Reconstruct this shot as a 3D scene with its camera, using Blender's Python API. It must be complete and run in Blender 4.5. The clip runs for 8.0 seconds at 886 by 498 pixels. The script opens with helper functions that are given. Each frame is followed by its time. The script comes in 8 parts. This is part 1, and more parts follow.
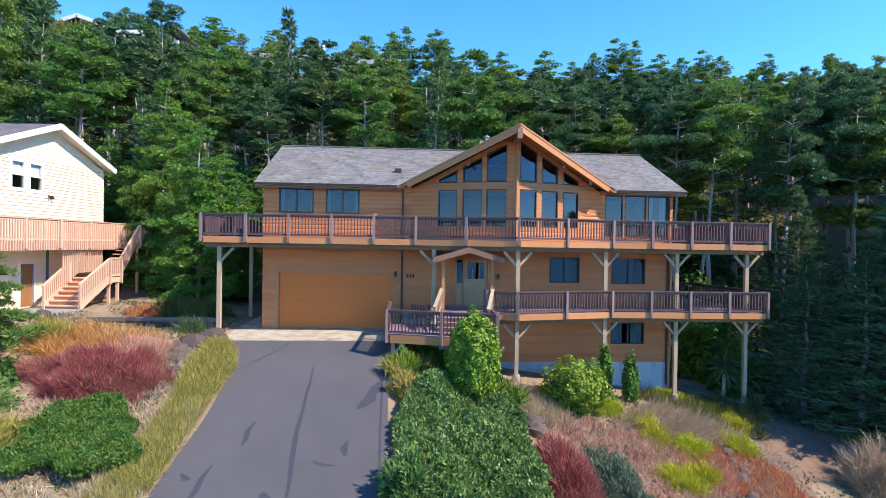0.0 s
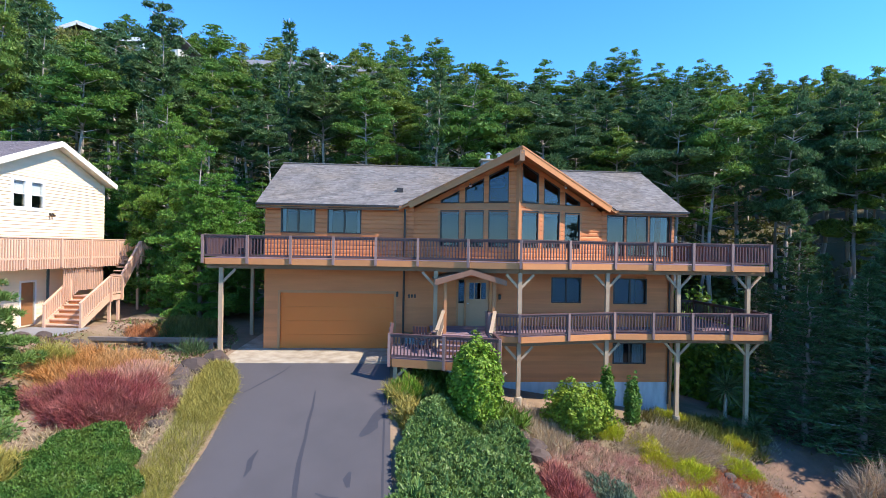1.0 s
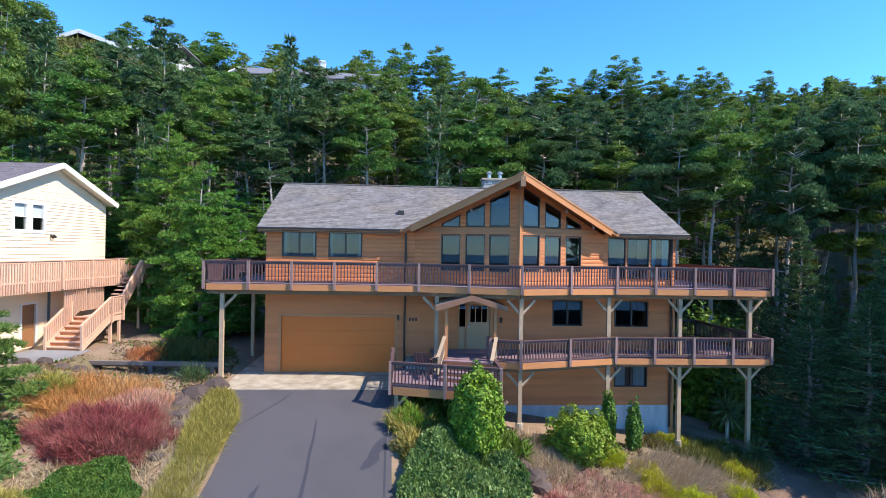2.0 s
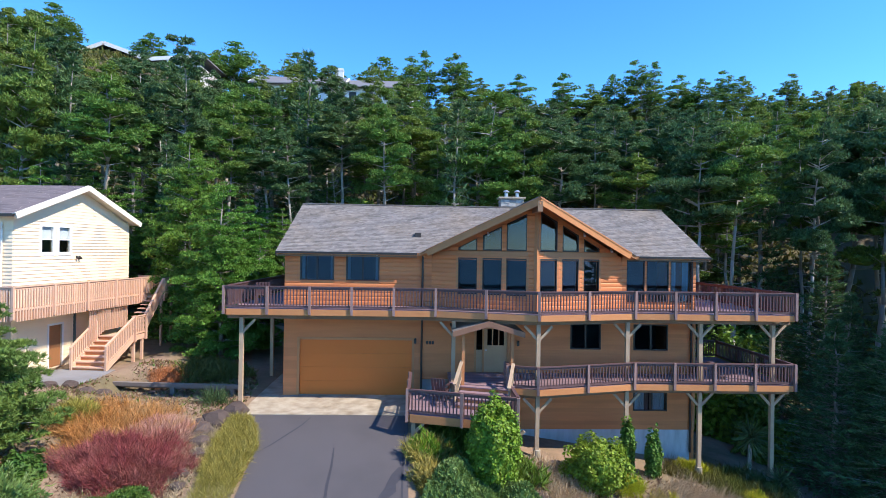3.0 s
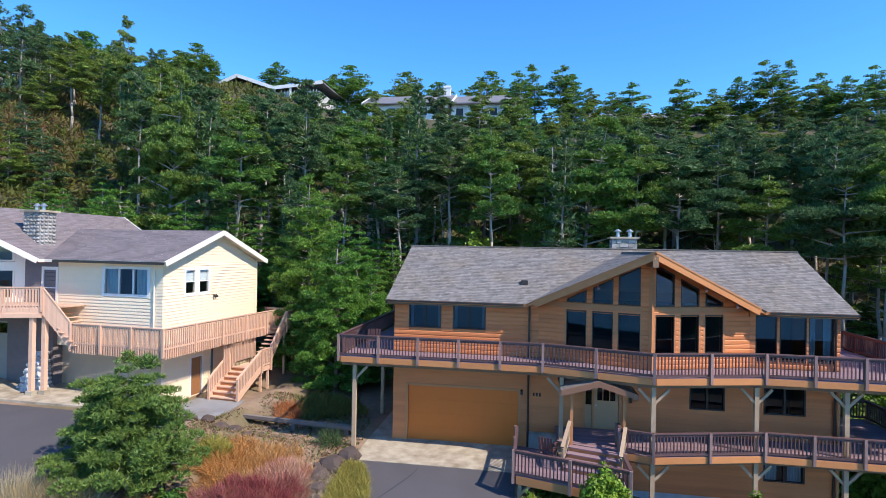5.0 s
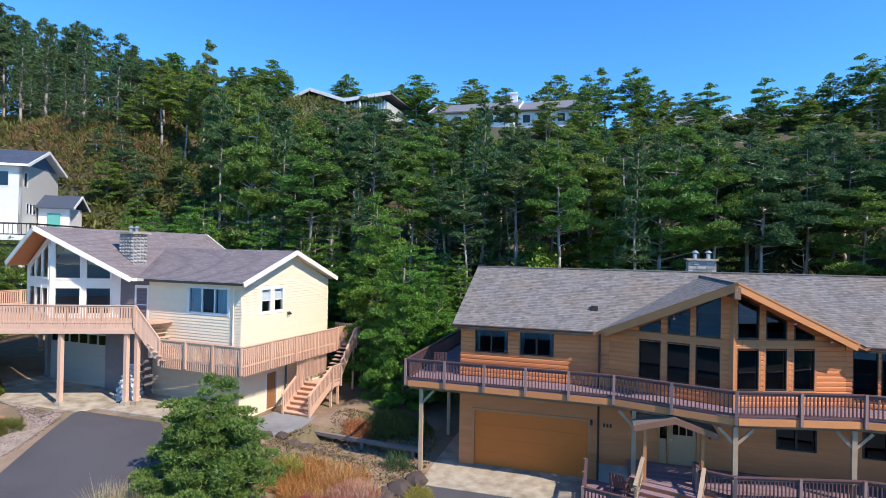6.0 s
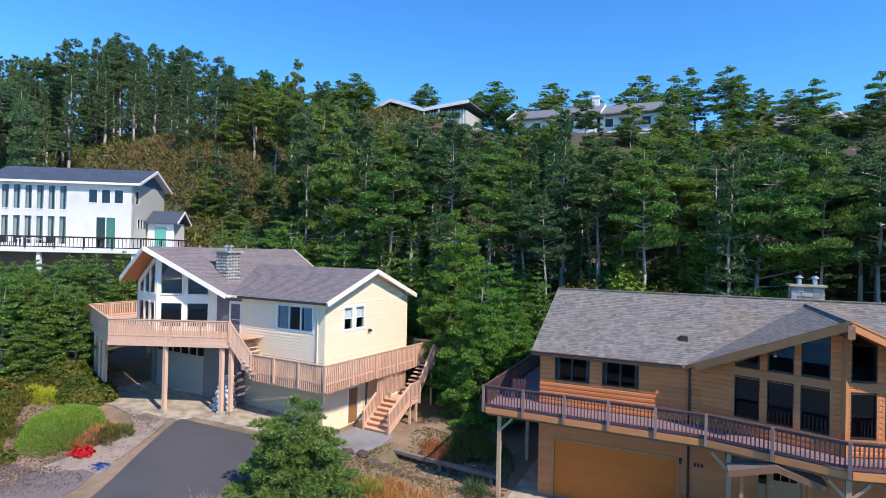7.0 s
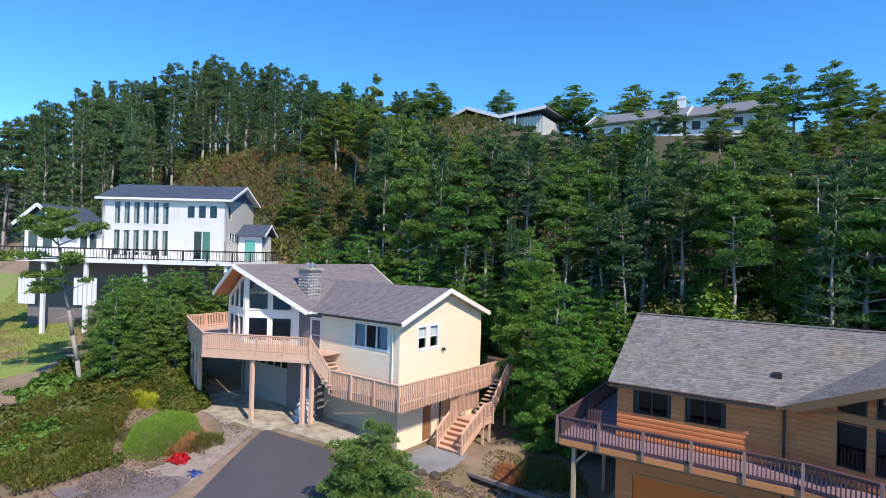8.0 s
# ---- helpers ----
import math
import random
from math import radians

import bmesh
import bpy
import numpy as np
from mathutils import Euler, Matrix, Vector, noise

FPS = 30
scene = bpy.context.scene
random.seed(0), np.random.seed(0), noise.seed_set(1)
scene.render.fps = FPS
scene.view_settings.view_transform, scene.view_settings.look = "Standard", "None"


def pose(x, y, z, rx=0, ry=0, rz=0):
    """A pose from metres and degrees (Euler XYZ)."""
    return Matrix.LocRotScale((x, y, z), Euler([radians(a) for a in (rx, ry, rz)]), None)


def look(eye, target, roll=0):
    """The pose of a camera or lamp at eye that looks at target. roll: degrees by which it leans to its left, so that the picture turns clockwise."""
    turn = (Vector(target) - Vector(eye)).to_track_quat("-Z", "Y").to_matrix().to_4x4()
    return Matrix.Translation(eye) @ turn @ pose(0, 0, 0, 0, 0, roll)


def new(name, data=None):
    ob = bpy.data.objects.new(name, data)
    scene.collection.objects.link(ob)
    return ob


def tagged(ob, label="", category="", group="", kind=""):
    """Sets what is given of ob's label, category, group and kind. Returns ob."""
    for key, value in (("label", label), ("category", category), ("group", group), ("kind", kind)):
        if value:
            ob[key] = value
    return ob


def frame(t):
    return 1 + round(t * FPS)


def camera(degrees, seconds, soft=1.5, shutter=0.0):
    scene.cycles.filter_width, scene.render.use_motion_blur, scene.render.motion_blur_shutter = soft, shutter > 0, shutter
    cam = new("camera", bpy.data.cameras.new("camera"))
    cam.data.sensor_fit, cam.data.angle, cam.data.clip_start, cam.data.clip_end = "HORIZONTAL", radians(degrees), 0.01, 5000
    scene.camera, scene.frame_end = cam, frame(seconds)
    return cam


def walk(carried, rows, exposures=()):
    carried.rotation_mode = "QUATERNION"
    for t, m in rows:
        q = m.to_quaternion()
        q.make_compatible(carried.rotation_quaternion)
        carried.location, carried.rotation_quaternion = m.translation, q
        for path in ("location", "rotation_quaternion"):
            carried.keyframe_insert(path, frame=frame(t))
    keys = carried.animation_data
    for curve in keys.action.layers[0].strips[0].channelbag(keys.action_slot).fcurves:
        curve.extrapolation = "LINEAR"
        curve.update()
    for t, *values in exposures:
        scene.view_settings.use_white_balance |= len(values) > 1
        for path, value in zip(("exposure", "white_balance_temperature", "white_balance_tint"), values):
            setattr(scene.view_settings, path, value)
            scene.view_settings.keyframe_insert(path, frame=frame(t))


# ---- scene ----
cam = camera(78.4, 8.0, soft=0.35)
PATH = [
    (0, (5.484, -23.924, 3.736), (5.618, -21.929, 3.721), 0.9),
    (0.5, (5.399, -23.919, 4.085), (5.536, -21.924, 4.076), 1.0),
    (1, (5.347, -23.903, 4.49), (5.485, -21.907, 4.486), 1.0),
    (1.5, (5.308, -23.88, 4.957), (5.448, -21.885, 4.957), 1.0),
    (3, (5.34, -23.891, 6.413), (5.41, -21.893, 6.418), 0.9),
    (3.5, (5.323, -23.883, 6.923), (5.318, -21.883, 6.928), 0.9),
    (4, (5.305, -23.877, 7.427), (5.206, -21.88, 7.434), 0.9),
    (4.5, (5.3, -23.866, 7.95), (5.092, -21.876, 7.957), 1.0),
    (6, (5.256, -23.763, 9.458), (4.7, -21.842, 9.469), 1.1),
    (6.5, (5.188, -23.704, 9.953), (4.498, -21.827, 9.964), 1.2),
    (7, (5.179, -23.635, 10.454), (4.354, -21.813, 10.467), 1.3),
    (7.5, (5.208, -23.587, 10.962), (4.251, -21.83, 10.975), 1.3),
    (8, (5.307, -23.538, 11.506), (4.234, -21.85, 11.519), 1.5),
]
walk(cam, [(t, look(eye, target, roll)) for t, eye, target, roll in PATH],
     exposures=[(0.0, 0.70), (1.5, 0.62), (3.5, 0.47), (4.5, 0.37), (6.5, 0.18), (8.0, 0.08)])

# ---- world and sun ----
SUN_TO = Vector((0.85, -0.40, 1.0)).normalized()
world = bpy.data.worlds.new("sky")
scene.world = world
world.use_nodes = True
wn = world.node_tree.nodes
sky = wn.new("ShaderNodeTexSky")
sky.sky_type = "NISHITA"
sky.sun_disc = False
sky.sun_elevation = math.asin(SUN_TO.z)
sky.sun_rotation = math.atan2(SUN_TO.x, SUN_TO.y)
sky.altitude, sky.air_density, sky.dust_density, sky.ozone_density = 1200, 1.0, 0.0, 3.0
deep = wn.new("ShaderNodeHueSaturation")
deep.inputs["Saturation"].default_value = 1.22
world.node_tree.links.new(sky.outputs[0], deep.inputs["Color"])
cool = wn.new("ShaderNodeMix")
cool.data_type, cool.blend_type = "RGBA", "MULTIPLY"
cool.inputs[0].default_value, cool.inputs[7].default_value = 1.0, (0.64, 0.93, 1.10, 1)
world.node_tree.links.new(deep.outputs[0], cool.inputs[6])
world.node_tree.links.new(cool.outputs[2], wn["Background"].inputs[0])
wn["Background"].inputs[1].default_value = 0.232
sun = new("sun", bpy.data.lights.new("sun", "SUN"))
sun.data.energy, sun.data.angle, sun.data.color = 5.3, radians(0.53), (1.0, 0.89, 0.77)
sun.matrix_world = look(SUN_TO * 200, (0, 0, 0))


# ---- materials ----
def material(name, base, rough=0.7, metal=0.0, vary=0.15, scale=6.0, fine=60.0, bump=0.0, bump_scale=80.0, island=0.0, piece=0.0,
             stain=None, stain_amount=0.0, stain_scale=0.6, stretch=(1, 1, 1), leaf=0.0, spec=0.5):
    """Principled paint of one base colour with variation at two scales, stains, bump and random tone per piece."""
    m = bpy.data.materials.new(name)
    m.use_nodes = True
    nt = m.node_tree
    n, link = nt.nodes, nt.links.new
    bsdf = n["Principled BSDF"]
    co = n.new("ShaderNodeTexCoord")
    mp = n.new("ShaderNodeMapping")
    mp.inputs["Scale"].default_value = stretch
    link(co.outputs["Object"], mp.inputs[0])

    def noise_node(s, detail=4.0):
        t = n.new("ShaderNodeTexNoise")
        t.inputs["Scale"].default_value, t.inputs["Detail"].default_value = s, detail
        link(mp.outputs[0], t.inputs["Vector"])
        return t.outputs[0]

    def maths(op, a, b):
        t = n.new("ShaderNodeMath")
        t.operation = op
        for i, v in enumerate((a, b)):
            if isinstance(v, (int, float)):
                t.inputs[i].default_value = v
            else:
                link(v, t.inputs[i])
        return t.outputs[0]

    tone = maths("ADD", maths("MULTIPLY", noise_node(scale), 1.2 * vary), maths("MULTIPLY", noise_node(fine), 0.8 * vary))
    tone = maths("ADD", tone, 1.0 - vary)
    if island:
        g = n.new("ShaderNodeNewGeometry")
        tone = maths("ADD", tone, maths("MULTIPLY", maths("SUBTRACT", g.outputs["Random Per Island"], 0.5), island))
    if piece:
        o = n.new("ShaderNodeObjectInfo")
        tone = maths("ADD", tone, maths("MULTIPLY", maths("SUBTRACT", o.outputs["Random"], 0.5), piece))
    mix = n.new("ShaderNodeMix")
    mix.data_type = "RGBA"
    mix.inputs[6].default_value, mix.inputs[7].default_value = (*base, 1), (*(stain or base), 1)
    if stain_amount:
        ramp = n.new("ShaderNodeMapRange")
        ramp.inputs[1].default_value, ramp.inputs[2].default_value = 0.62 - 0.3 * stain_amount, 0.75
        link(noise_node(stain_scale, 6.0), ramp.inputs[0])
        link(ramp.outputs[0], mix.inputs[0])
    else:
        mix.inputs[0].default_value = 0.0
    hsv = n.new("ShaderNodeHueSaturation")
    link(tone, hsv.inputs["Value"])
    link(mix.outputs[2], hsv.inputs["Color"])
    if leaf:
        g2 = n.new("ShaderNodeObjectInfo")
        link(maths("ADD", 0.5 - leaf / 2, maths("MULTIPLY", g2.outputs["Random"], leaf)), hsv.inputs["Hue"])
    link(hsv.outputs[0], bsdf.inputs["Base Color"])
    bsdf.inputs["Roughness"].default_value, bsdf.inputs["Metallic"].default_value = rough, metal
    bsdf.inputs["Specular IOR Level"].default_value = spec
    if bump:
        b = n.new("ShaderNodeBump")
        b.inputs["Strength"].default_value, b.inputs["Distance"].default_value = bump, 0.02
        link(noise_node(bump_scale, 5.0), b.inputs["Height"])
        link(b.outputs[0], bsdf.inputs["Normal"])
    return m


def foliage(name, base, other=None, rough=0.55, island=0.7, through_light=0.25, scale=0.5, leaf=0.03):
    """Leaves: tone by clump and by leaf, a second colour in patches, some light through."""
    m = material(name, base, rough=rough, vary=0.25, scale=1.5, fine=9.0, island=island, stain=other, stain_amount=0.8 if other else 0.0,
                 stain_scale=scale, leaf=leaf, spec=0.3)
    nt = m.node_tree
    bsdf, out = nt.nodes["Principled BSDF"], nt.nodes["Material Output"]
    tr = nt.nodes.new("ShaderNodeBsdfTranslucent")
    mx = nt.nodes.new("ShaderNodeMixShader")
    mx.inputs[0].default_value = through_light
    nt.links.new(bsdf.inputs["Base Color"].links[0].from_socket, tr.inputs[0])
    nt.links.new(bsdf.outputs[0], mx.inputs[1])
    nt.links.new(tr.outputs[0], mx.inputs[2])
    nt.links.new(mx.outputs[0], out.inputs[0])
    return m


def glass_material(name, tint):
    """House glass: clear for what is near behind it, glossy by the angle, reflections tinted blue to stand for bluer
    sky.
    """
    m = bpy.data.materials.new(name)
    m.use_nodes = True
    nt = m.node_tree
    n, link = nt.nodes, nt.links.new
    clear, gloss, mx, fr = (n.new("ShaderNodeBsdf" + k) if k in ("Transparent", "Glossy") else n.new("Shader" + k) for k in ("Transparent", "Glossy", "NodeMixShader", "NodeFresnel"))
    clear.inputs[0].default_value = (*tint, 1)
    gloss.inputs["Roughness"].default_value, gloss.inputs["Color"].default_value = 0.01, (0.70, 0.755, 0.94, 1)
    fr.inputs[0].default_value = 1.72
    link(fr.outputs[0], mx.inputs[0])
    link(clear.outputs[0], mx.inputs[1])
    link(gloss.outputs[0], mx.inputs[2])
    link(mx.outputs[0], n["Material Output"].inputs[0])
    return m


M = {
    "siding": material("cedar_siding", (0.59, 0.198, 0.064), 0.6, vary=0.22, scale=2.0, fine=40, bump=0.25, bump_scale=30, piece=0.16, stretch=(0.3, 0.3, 3), stain=(0.49, 0.158, 0.051), stain_amount=0.5, stain_scale=0.8),
    "trim": material("cedar_trim", (0.45, 0.19, 0.075), 0.6, vary=0.2, scale=3, fine=50, piece=0.14),
    "fascia": material("fascia_board", (0.50, 0.205, 0.072), 0.6, vary=0.2, scale=2, fine=40, piece=0.2, bump=0.1),
    "garage": material("garage_door_paint", (0.62, 0.150, 0.016), 0.5, vary=0.1, scale=0.8, fine=30),
    "rail": material("rail_paint", (0.108, 0.058, 0.058), 0.6, vary=0.25, scale=5, fine=60, piece=0.3),
    "rail_post": material("rail_post_paint", (0.25, 0.16, 0.145), 0.65, vary=0.25, scale=4, fine=50, piece=0.2),
    "canopy": material("aged_canopy_boards", (0.21, 0.105, 0.062), 0.65, vary=0.2, scale=3, fine=50, piece=0.12),
    "post": material("weathered_post", (0.40, 0.285, 0.185), 0.75, vary=0.3, scale=3, fine=50, piece=0.2, bump=0.2),
    "deck": material("deck_boards", (0.25, 0.165, 0.185), 0.75, vary=0.25, scale=2, fine=30, piece=0.3),
    "beam": material("deck_beam", (0.25, 0.15, 0.09), 0.75, vary=0.25, scale=3, fine=40, piece=0.15),
    "shingle": material("roof_shingles", (0.185, 0.170, 0.160), 0.9, vary=0.7, scale=6, fine=45, island=0.5, bump=0.3, bump_scale=120, stain=(0.19, 0.16, 0.13), stain_amount=0.6, stain_scale=0.5),
    "gutter": material("dark_gutter", (0.034, 0.024, 0.021), 0.45, vary=0.15),
    "frame_dark": material("bronze_window_frame", (0.028, 0.022, 0.02), 0.4, vary=0.1),
    "frame_white": material("white_window_frame", (0.72, 0.72, 0.70), 0.4, vary=0.06),
    "tan_wall": material("tan_painted_siding", (0.44, 0.34, 0.24), 0.7, vary=0.15, scale=1.5, piece=0.05),
    # Door colour is greyed to hold the shade under the prow deck.
    "shade_grey_door": material("shade_grey_garage_door_paint", (0.31, 0.285, 0.26), 0.5, vary=0.1, scale=1.0),
    "glass": glass_material("window_glass", (0.40, 0.50, 0.54)),
    "glass_clear": glass_material("clear_window_glass", (0.72, 0.80, 0.82)),
    # Room surfaces are coloured dark teal to stand for dim, unlit interiors.
    "room": material("unlit_interior_tone", (0.09, 0.14, 0.15), 0.8, vary=0.3, scale=0.8),
    "curtain": material("pale_curtain", (0.66, 0.70, 0.74), 0.9, vary=0.15, scale=2),
    "concrete": material("concrete", (0.47, 0.41, 0.315), 0.85, vary=0.4, scale=1.6, fine=30, bump=0.15, stain=(0.21, 0.165, 0.11), stain_amount=0.9, stain_scale=1.5),
    "concrete_pale": material("pale_concrete", (0.50, 0.52, 0.54), 0.85, vary=0.2, scale=1.2, fine=40, stain=(0.32, 0.33, 0.34), stain_amount=0.6, stain_scale=1.3, stretch=(2, 2, 0.4)),
    "concrete_grey": material("grey_concrete", (0.25, 0.25, 0.255), 0.85, vary=0.3, scale=1.4, fine=40, stain=(0.19, 0.18, 0.17), stain_amount=0.6, stain_scale=0.9),
    "turf": material("short_turf", (0.19, 0.25, 0.045), 0.95, vary=0.4, scale=1.5, fine=18, bump=0.6, bump_scale=20, stain=(0.25, 0.23, 0.08), stain_amount=0.6, stain_scale=0.4),
    "asphalt": material("asphalt", (0.080, 0.073, 0.078), 0.88, vary=0.12, scale=0.5, fine=140, bump=0.25, bump_scale=160, stain=(0.060, 0.056, 0.060), stain_amount=0.6, stain_scale=0.35),
    "sea": material("sea_water", (0.03, 0.10, 0.14), 0.3, vary=0.2, scale=0.05, fine=0.6, bump=0.25, bump_scale=0.5),
    "tar": material("tar_seal", (0.040, 0.040, 0.050), 0.75, vary=0.2),
    "soil": material("soil_and_dry_grass", (0.27, 0.185, 0.125), 0.95, vary=0.6, scale=2.2, fine=24, bump=0.6, bump_scale=12, stain=(0.11, 0.10, 0.04), stain_amount=0.6, stain_scale=0.3),
    "forest_and_unseen_floor": material("forest_and_unseen_floor", (0.075, 0.058, 0.036), 0.95, vary=0.5, scale=1.0, fine=12, bump=0.6, bump_scale=10, stain=(0.06, 0.07, 0.025), stain_amount=0.7, stain_scale=0.4),
    "gravel": material("gravel", (0.17, 0.138, 0.135), 0.95, vary=0.6, scale=9, fine=35, bump=0.8, bump_scale=25),
    "path": material("dirt_path", (0.18, 0.11, 0.072), 0.95, vary=0.7, scale=2.5, fine=22, bump=0.9, bump_scale=30, stain=(0.12, 0.085, 0.065), stain_amount=0.7),
    "path_pale": material("pale_sandy_soil", (0.33, 0.255, 0.20), 0.95, vary=0.5, scale=2.0, fine=30, bump=0.6, bump_scale=30, stain=(0.22, 0.17, 0.14), stain_amount=0.6, stain_scale=1.2),
    "rock": material("brown_rock", (0.088, 0.062, 0.052), 0.9, vary=0.4, scale=3, fine=20, bump=0.6, bump_scale=9, piece=0.4),
    "bark_pale": material("bleached_wood", (0.50, 0.48, 0.45), 0.9, vary=0.4, scale=3, fine=25, stretch=(3, 3, 0.6)),
    "bark": material("grey_bark", (0.35, 0.31, 0.27), 0.95, vary=0.45, scale=3, fine=25, piece=0.35, stretch=(3, 3, 0.6)),
    "log": material("grey_timber", (0.20, 0.165, 0.14), 0.9, vary=0.3, scale=4, fine=30),
    "needles": foliage("pine_needles", (0.138, 0.245, 0.052), (0.212, 0.285, 0.052), scale=0.16, leaf=0.04, through_light=0.32, island=0.9),
    "needles_dark": foliage("dark_needles", (0.078, 0.160, 0.068), (0.125, 0.195, 0.058), scale=0.2, through_light=0.32, island=0.9),
    "needles_bright": foliage("bright_needles", (0.125, 0.255, 0.036), (0.095, 0.205, 0.034), scale=0.5, through_light=0.1, island=0.9),
    "needles_blue": foliage("soft_pine_needles", (0.100, 0.190, 0.045), (0.145, 0.225, 0.042), scale=0.9, through_light=0.15),
    "leaf_bright": foliage("bright_leaves", (0.155, 0.265, 0.024), (0.23, 0.32, 0.035), scale=2.0, rough=0.5),
    "leaf_dark": foliage("hedge_leaves", (0.140, 0.225, 0.060), (0.19, 0.27, 0.085), scale=1.2, rough=0.4),
    "leaf_mid": foliage("shrub_leaves", (0.10, 0.19, 0.026), (0.15, 0.20, 0.03), scale=0.8),
    "leaf_fresh": foliage("fresh_shrub_leaves", (0.15, 0.26, 0.034), (0.20, 0.29, 0.045), scale=1.5, rough=0.45),
    "leaf_bed": foliage("small_bed_leaves", (0.068, 0.155, 0.030), (0.125, 0.19, 0.034), scale=2.0, rough=0.45),
    "leaf_grey": foliage("grey_green_leaves", (0.10, 0.145, 0.10), (0.13, 0.17, 0.09), scale=1.5),
    "garden_cover": foliage("garden_groundcover", (0.075, 0.110, 0.012), (0.125, 0.105, 0.014), scale=0.7),
    "leaf_olive": foliage("olive_undergrowth", (0.11, 0.13, 0.026), (0.16, 0.13, 0.04), scale=0.4),
    "twig_red": foliage("red_twigs", (0.29, 0.080, 0.070), (0.34, 0.145, 0.105), scale=1.2),
    "twig_orange": foliage("orange_grass", (0.500, 0.202, 0.072), (0.500, 0.275, 0.135), scale=1.0),
    "twig_pink": foliage("pinkish_heather", (0.54, 0.30, 0.215), (0.54, 0.42, 0.27), scale=1.4),
    "grass_yellow": foliage("yellow_grass", (0.39, 0.33, 0.085), (0.27, 0.235, 0.055), scale=1.5),
    "grass_lime": foliage("lime_heath", (0.47, 0.46, 0.028), (0.36, 0.38, 0.03), scale=2.0),
    "grass_dry": foliage("dry_grass", (0.47, 0.37, 0.24), (0.36, 0.27, 0.16), scale=1.5),
    "brush": foliage("brown_brush", (0.24, 0.150, 0.065), (0.17, 0.165, 0.045), scale=0.35),
    "litter": foliage("leaf_litter", (0.17, 0.10, 0.06), (0.26, 0.17, 0.10), scale=2.5),
    "lawn_dry": foliage("dry_lawn_grass", (0.25, 0.27, 0.06), (0.32, 0.27, 0.09), scale=0.4),
    "lawn": foliage("lawn_grass", (0.15, 0.29, 0.03), (0.19, 0.28, 0.04), scale=1.0),
    "sword": foliage("sword_leaves", (0.085, 0.13, 0.05), None, rough=0.4),
    "cream": material("cream_siding", (0.84, 0.69, 0.49), 0.6, vary=0.08, scale=2, fine=30, piece=0.05),
    "cream_trim": material("cream_trim", (0.80, 0.74, 0.64), 0.5, vary=0.06, piece=0.04),
    "cedar_rail": material("salmon_cedar_rail", (0.64, 0.40, 0.28), 0.65, vary=0.2, scale=3, fine=40, piece=0.16, island=0.12),
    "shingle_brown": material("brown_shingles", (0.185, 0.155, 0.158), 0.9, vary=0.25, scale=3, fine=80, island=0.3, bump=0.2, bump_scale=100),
    "stone": material("chimney_stone", (0.33, 0.31, 0.29), 0.85, vary=0.5, scale=4, fine=30, bump=0.7, bump_scale=14, piece=0.5),
    "house_white": material("white_house_siding", (0.66, 0.64, 0.61), 0.55, vary=0.12, scale=1.2, fine=20, stain=(0.58, 0.55, 0.51), stain_amount=0.5, stain_scale=0.5),
    "white": material("white_paint", (0.75, 0.74, 0.73), 0.5, vary=0.05, piece=0.03),
    "grey_siding": material("grey_siding", (0.50, 0.48, 0.44), 0.6, vary=0.1, piece=0.05),
    "blue_roof": material("slate_blue_roof", (0.055, 0.070, 0.105), 0.8, vary=0.2, scale=2, island=0.25),
    "ridge_roof": material("weathered_grey_roof", (0.165, 0.165, 0.18), 0.85, vary=0.2, scale=1.5, fine=20),
    "blue_gable": material("blue_gable_boards", (0.09, 0.14, 0.24), 0.6, vary=0.1),
    "teal": material("teal_door_paint", (0.10, 0.36, 0.30), 0.45, vary=0.1),
    "door": material("pale_door", (0.45, 0.27, 0.15), 0.5, vary=0.12, scale=3),
    "door_brown": material("brown_door", (0.30, 0.14, 0.06), 0.5, vary=0.15),
    "metal": material("grey_metal", (0.5, 0.5, 0.5), 0.4, metal=0.8, vary=0.1),
    "red_flower": foliage("red_flowers", (0.55, 0.02, 0.02), None),
    "blue_flower": foliage("blue_flowers", (0.05, 0.09, 0.33), None),
    "black": material("black_paint", (0.02, 0.02, 0.02), 0.5, vary=0.1),
}


# ---- building helpers ----
def box(bm, x0, x1, y0, y1, z0, z1, m=None, bevel=0.0):
    vs = [bm.verts.new(Vector(c) if m is None else m @ Vector(c)) for c in
          ((x0, y0, z0), (x1, y0, z0), (x1, y1, z0), (x0, y1, z0), (x0, y0, z1), (x1, y0, z1), (x1, y1, z1), (x0, y1, z1))]
    for f in ((3, 2, 1, 0), (4, 5, 6, 7), (0, 1, 5, 4), (1, 2, 6, 5), (2, 3, 7, 6), (3, 0, 4, 7)):
        bm.faces.new([vs[i] for i in f])
    return bm


def beam(bm, a, b, w, h):
    """A bar from a to b, w wide and h high."""
    a, b = Vector(a), Vector(b)
    d = (b - a).normalized()
    side = d.cross(Vector((0, 0, 1)))
    side = Vector((1, 0, 0)) if side.length < 1e-4 else side.normalized()
    up = side.cross(d)
    ring = [(-w / 2, -h / 2), (w / 2, -h / 2), (w / 2, h / 2), (-w / 2, h / 2)]
    v0 = [bm.verts.new(a + side * s + up * u) for s, u in ring]
    v1 = [bm.verts.new(b + side * s + up * u) for s, u in ring]
    bm.faces.new(v0[::-1]), bm.faces.new(v1)
    for i in range(4):
        j = (i + 1) % 4
        bm.faces.new((v0[i], v0[j], v1[j], v1[i]))
    return bm


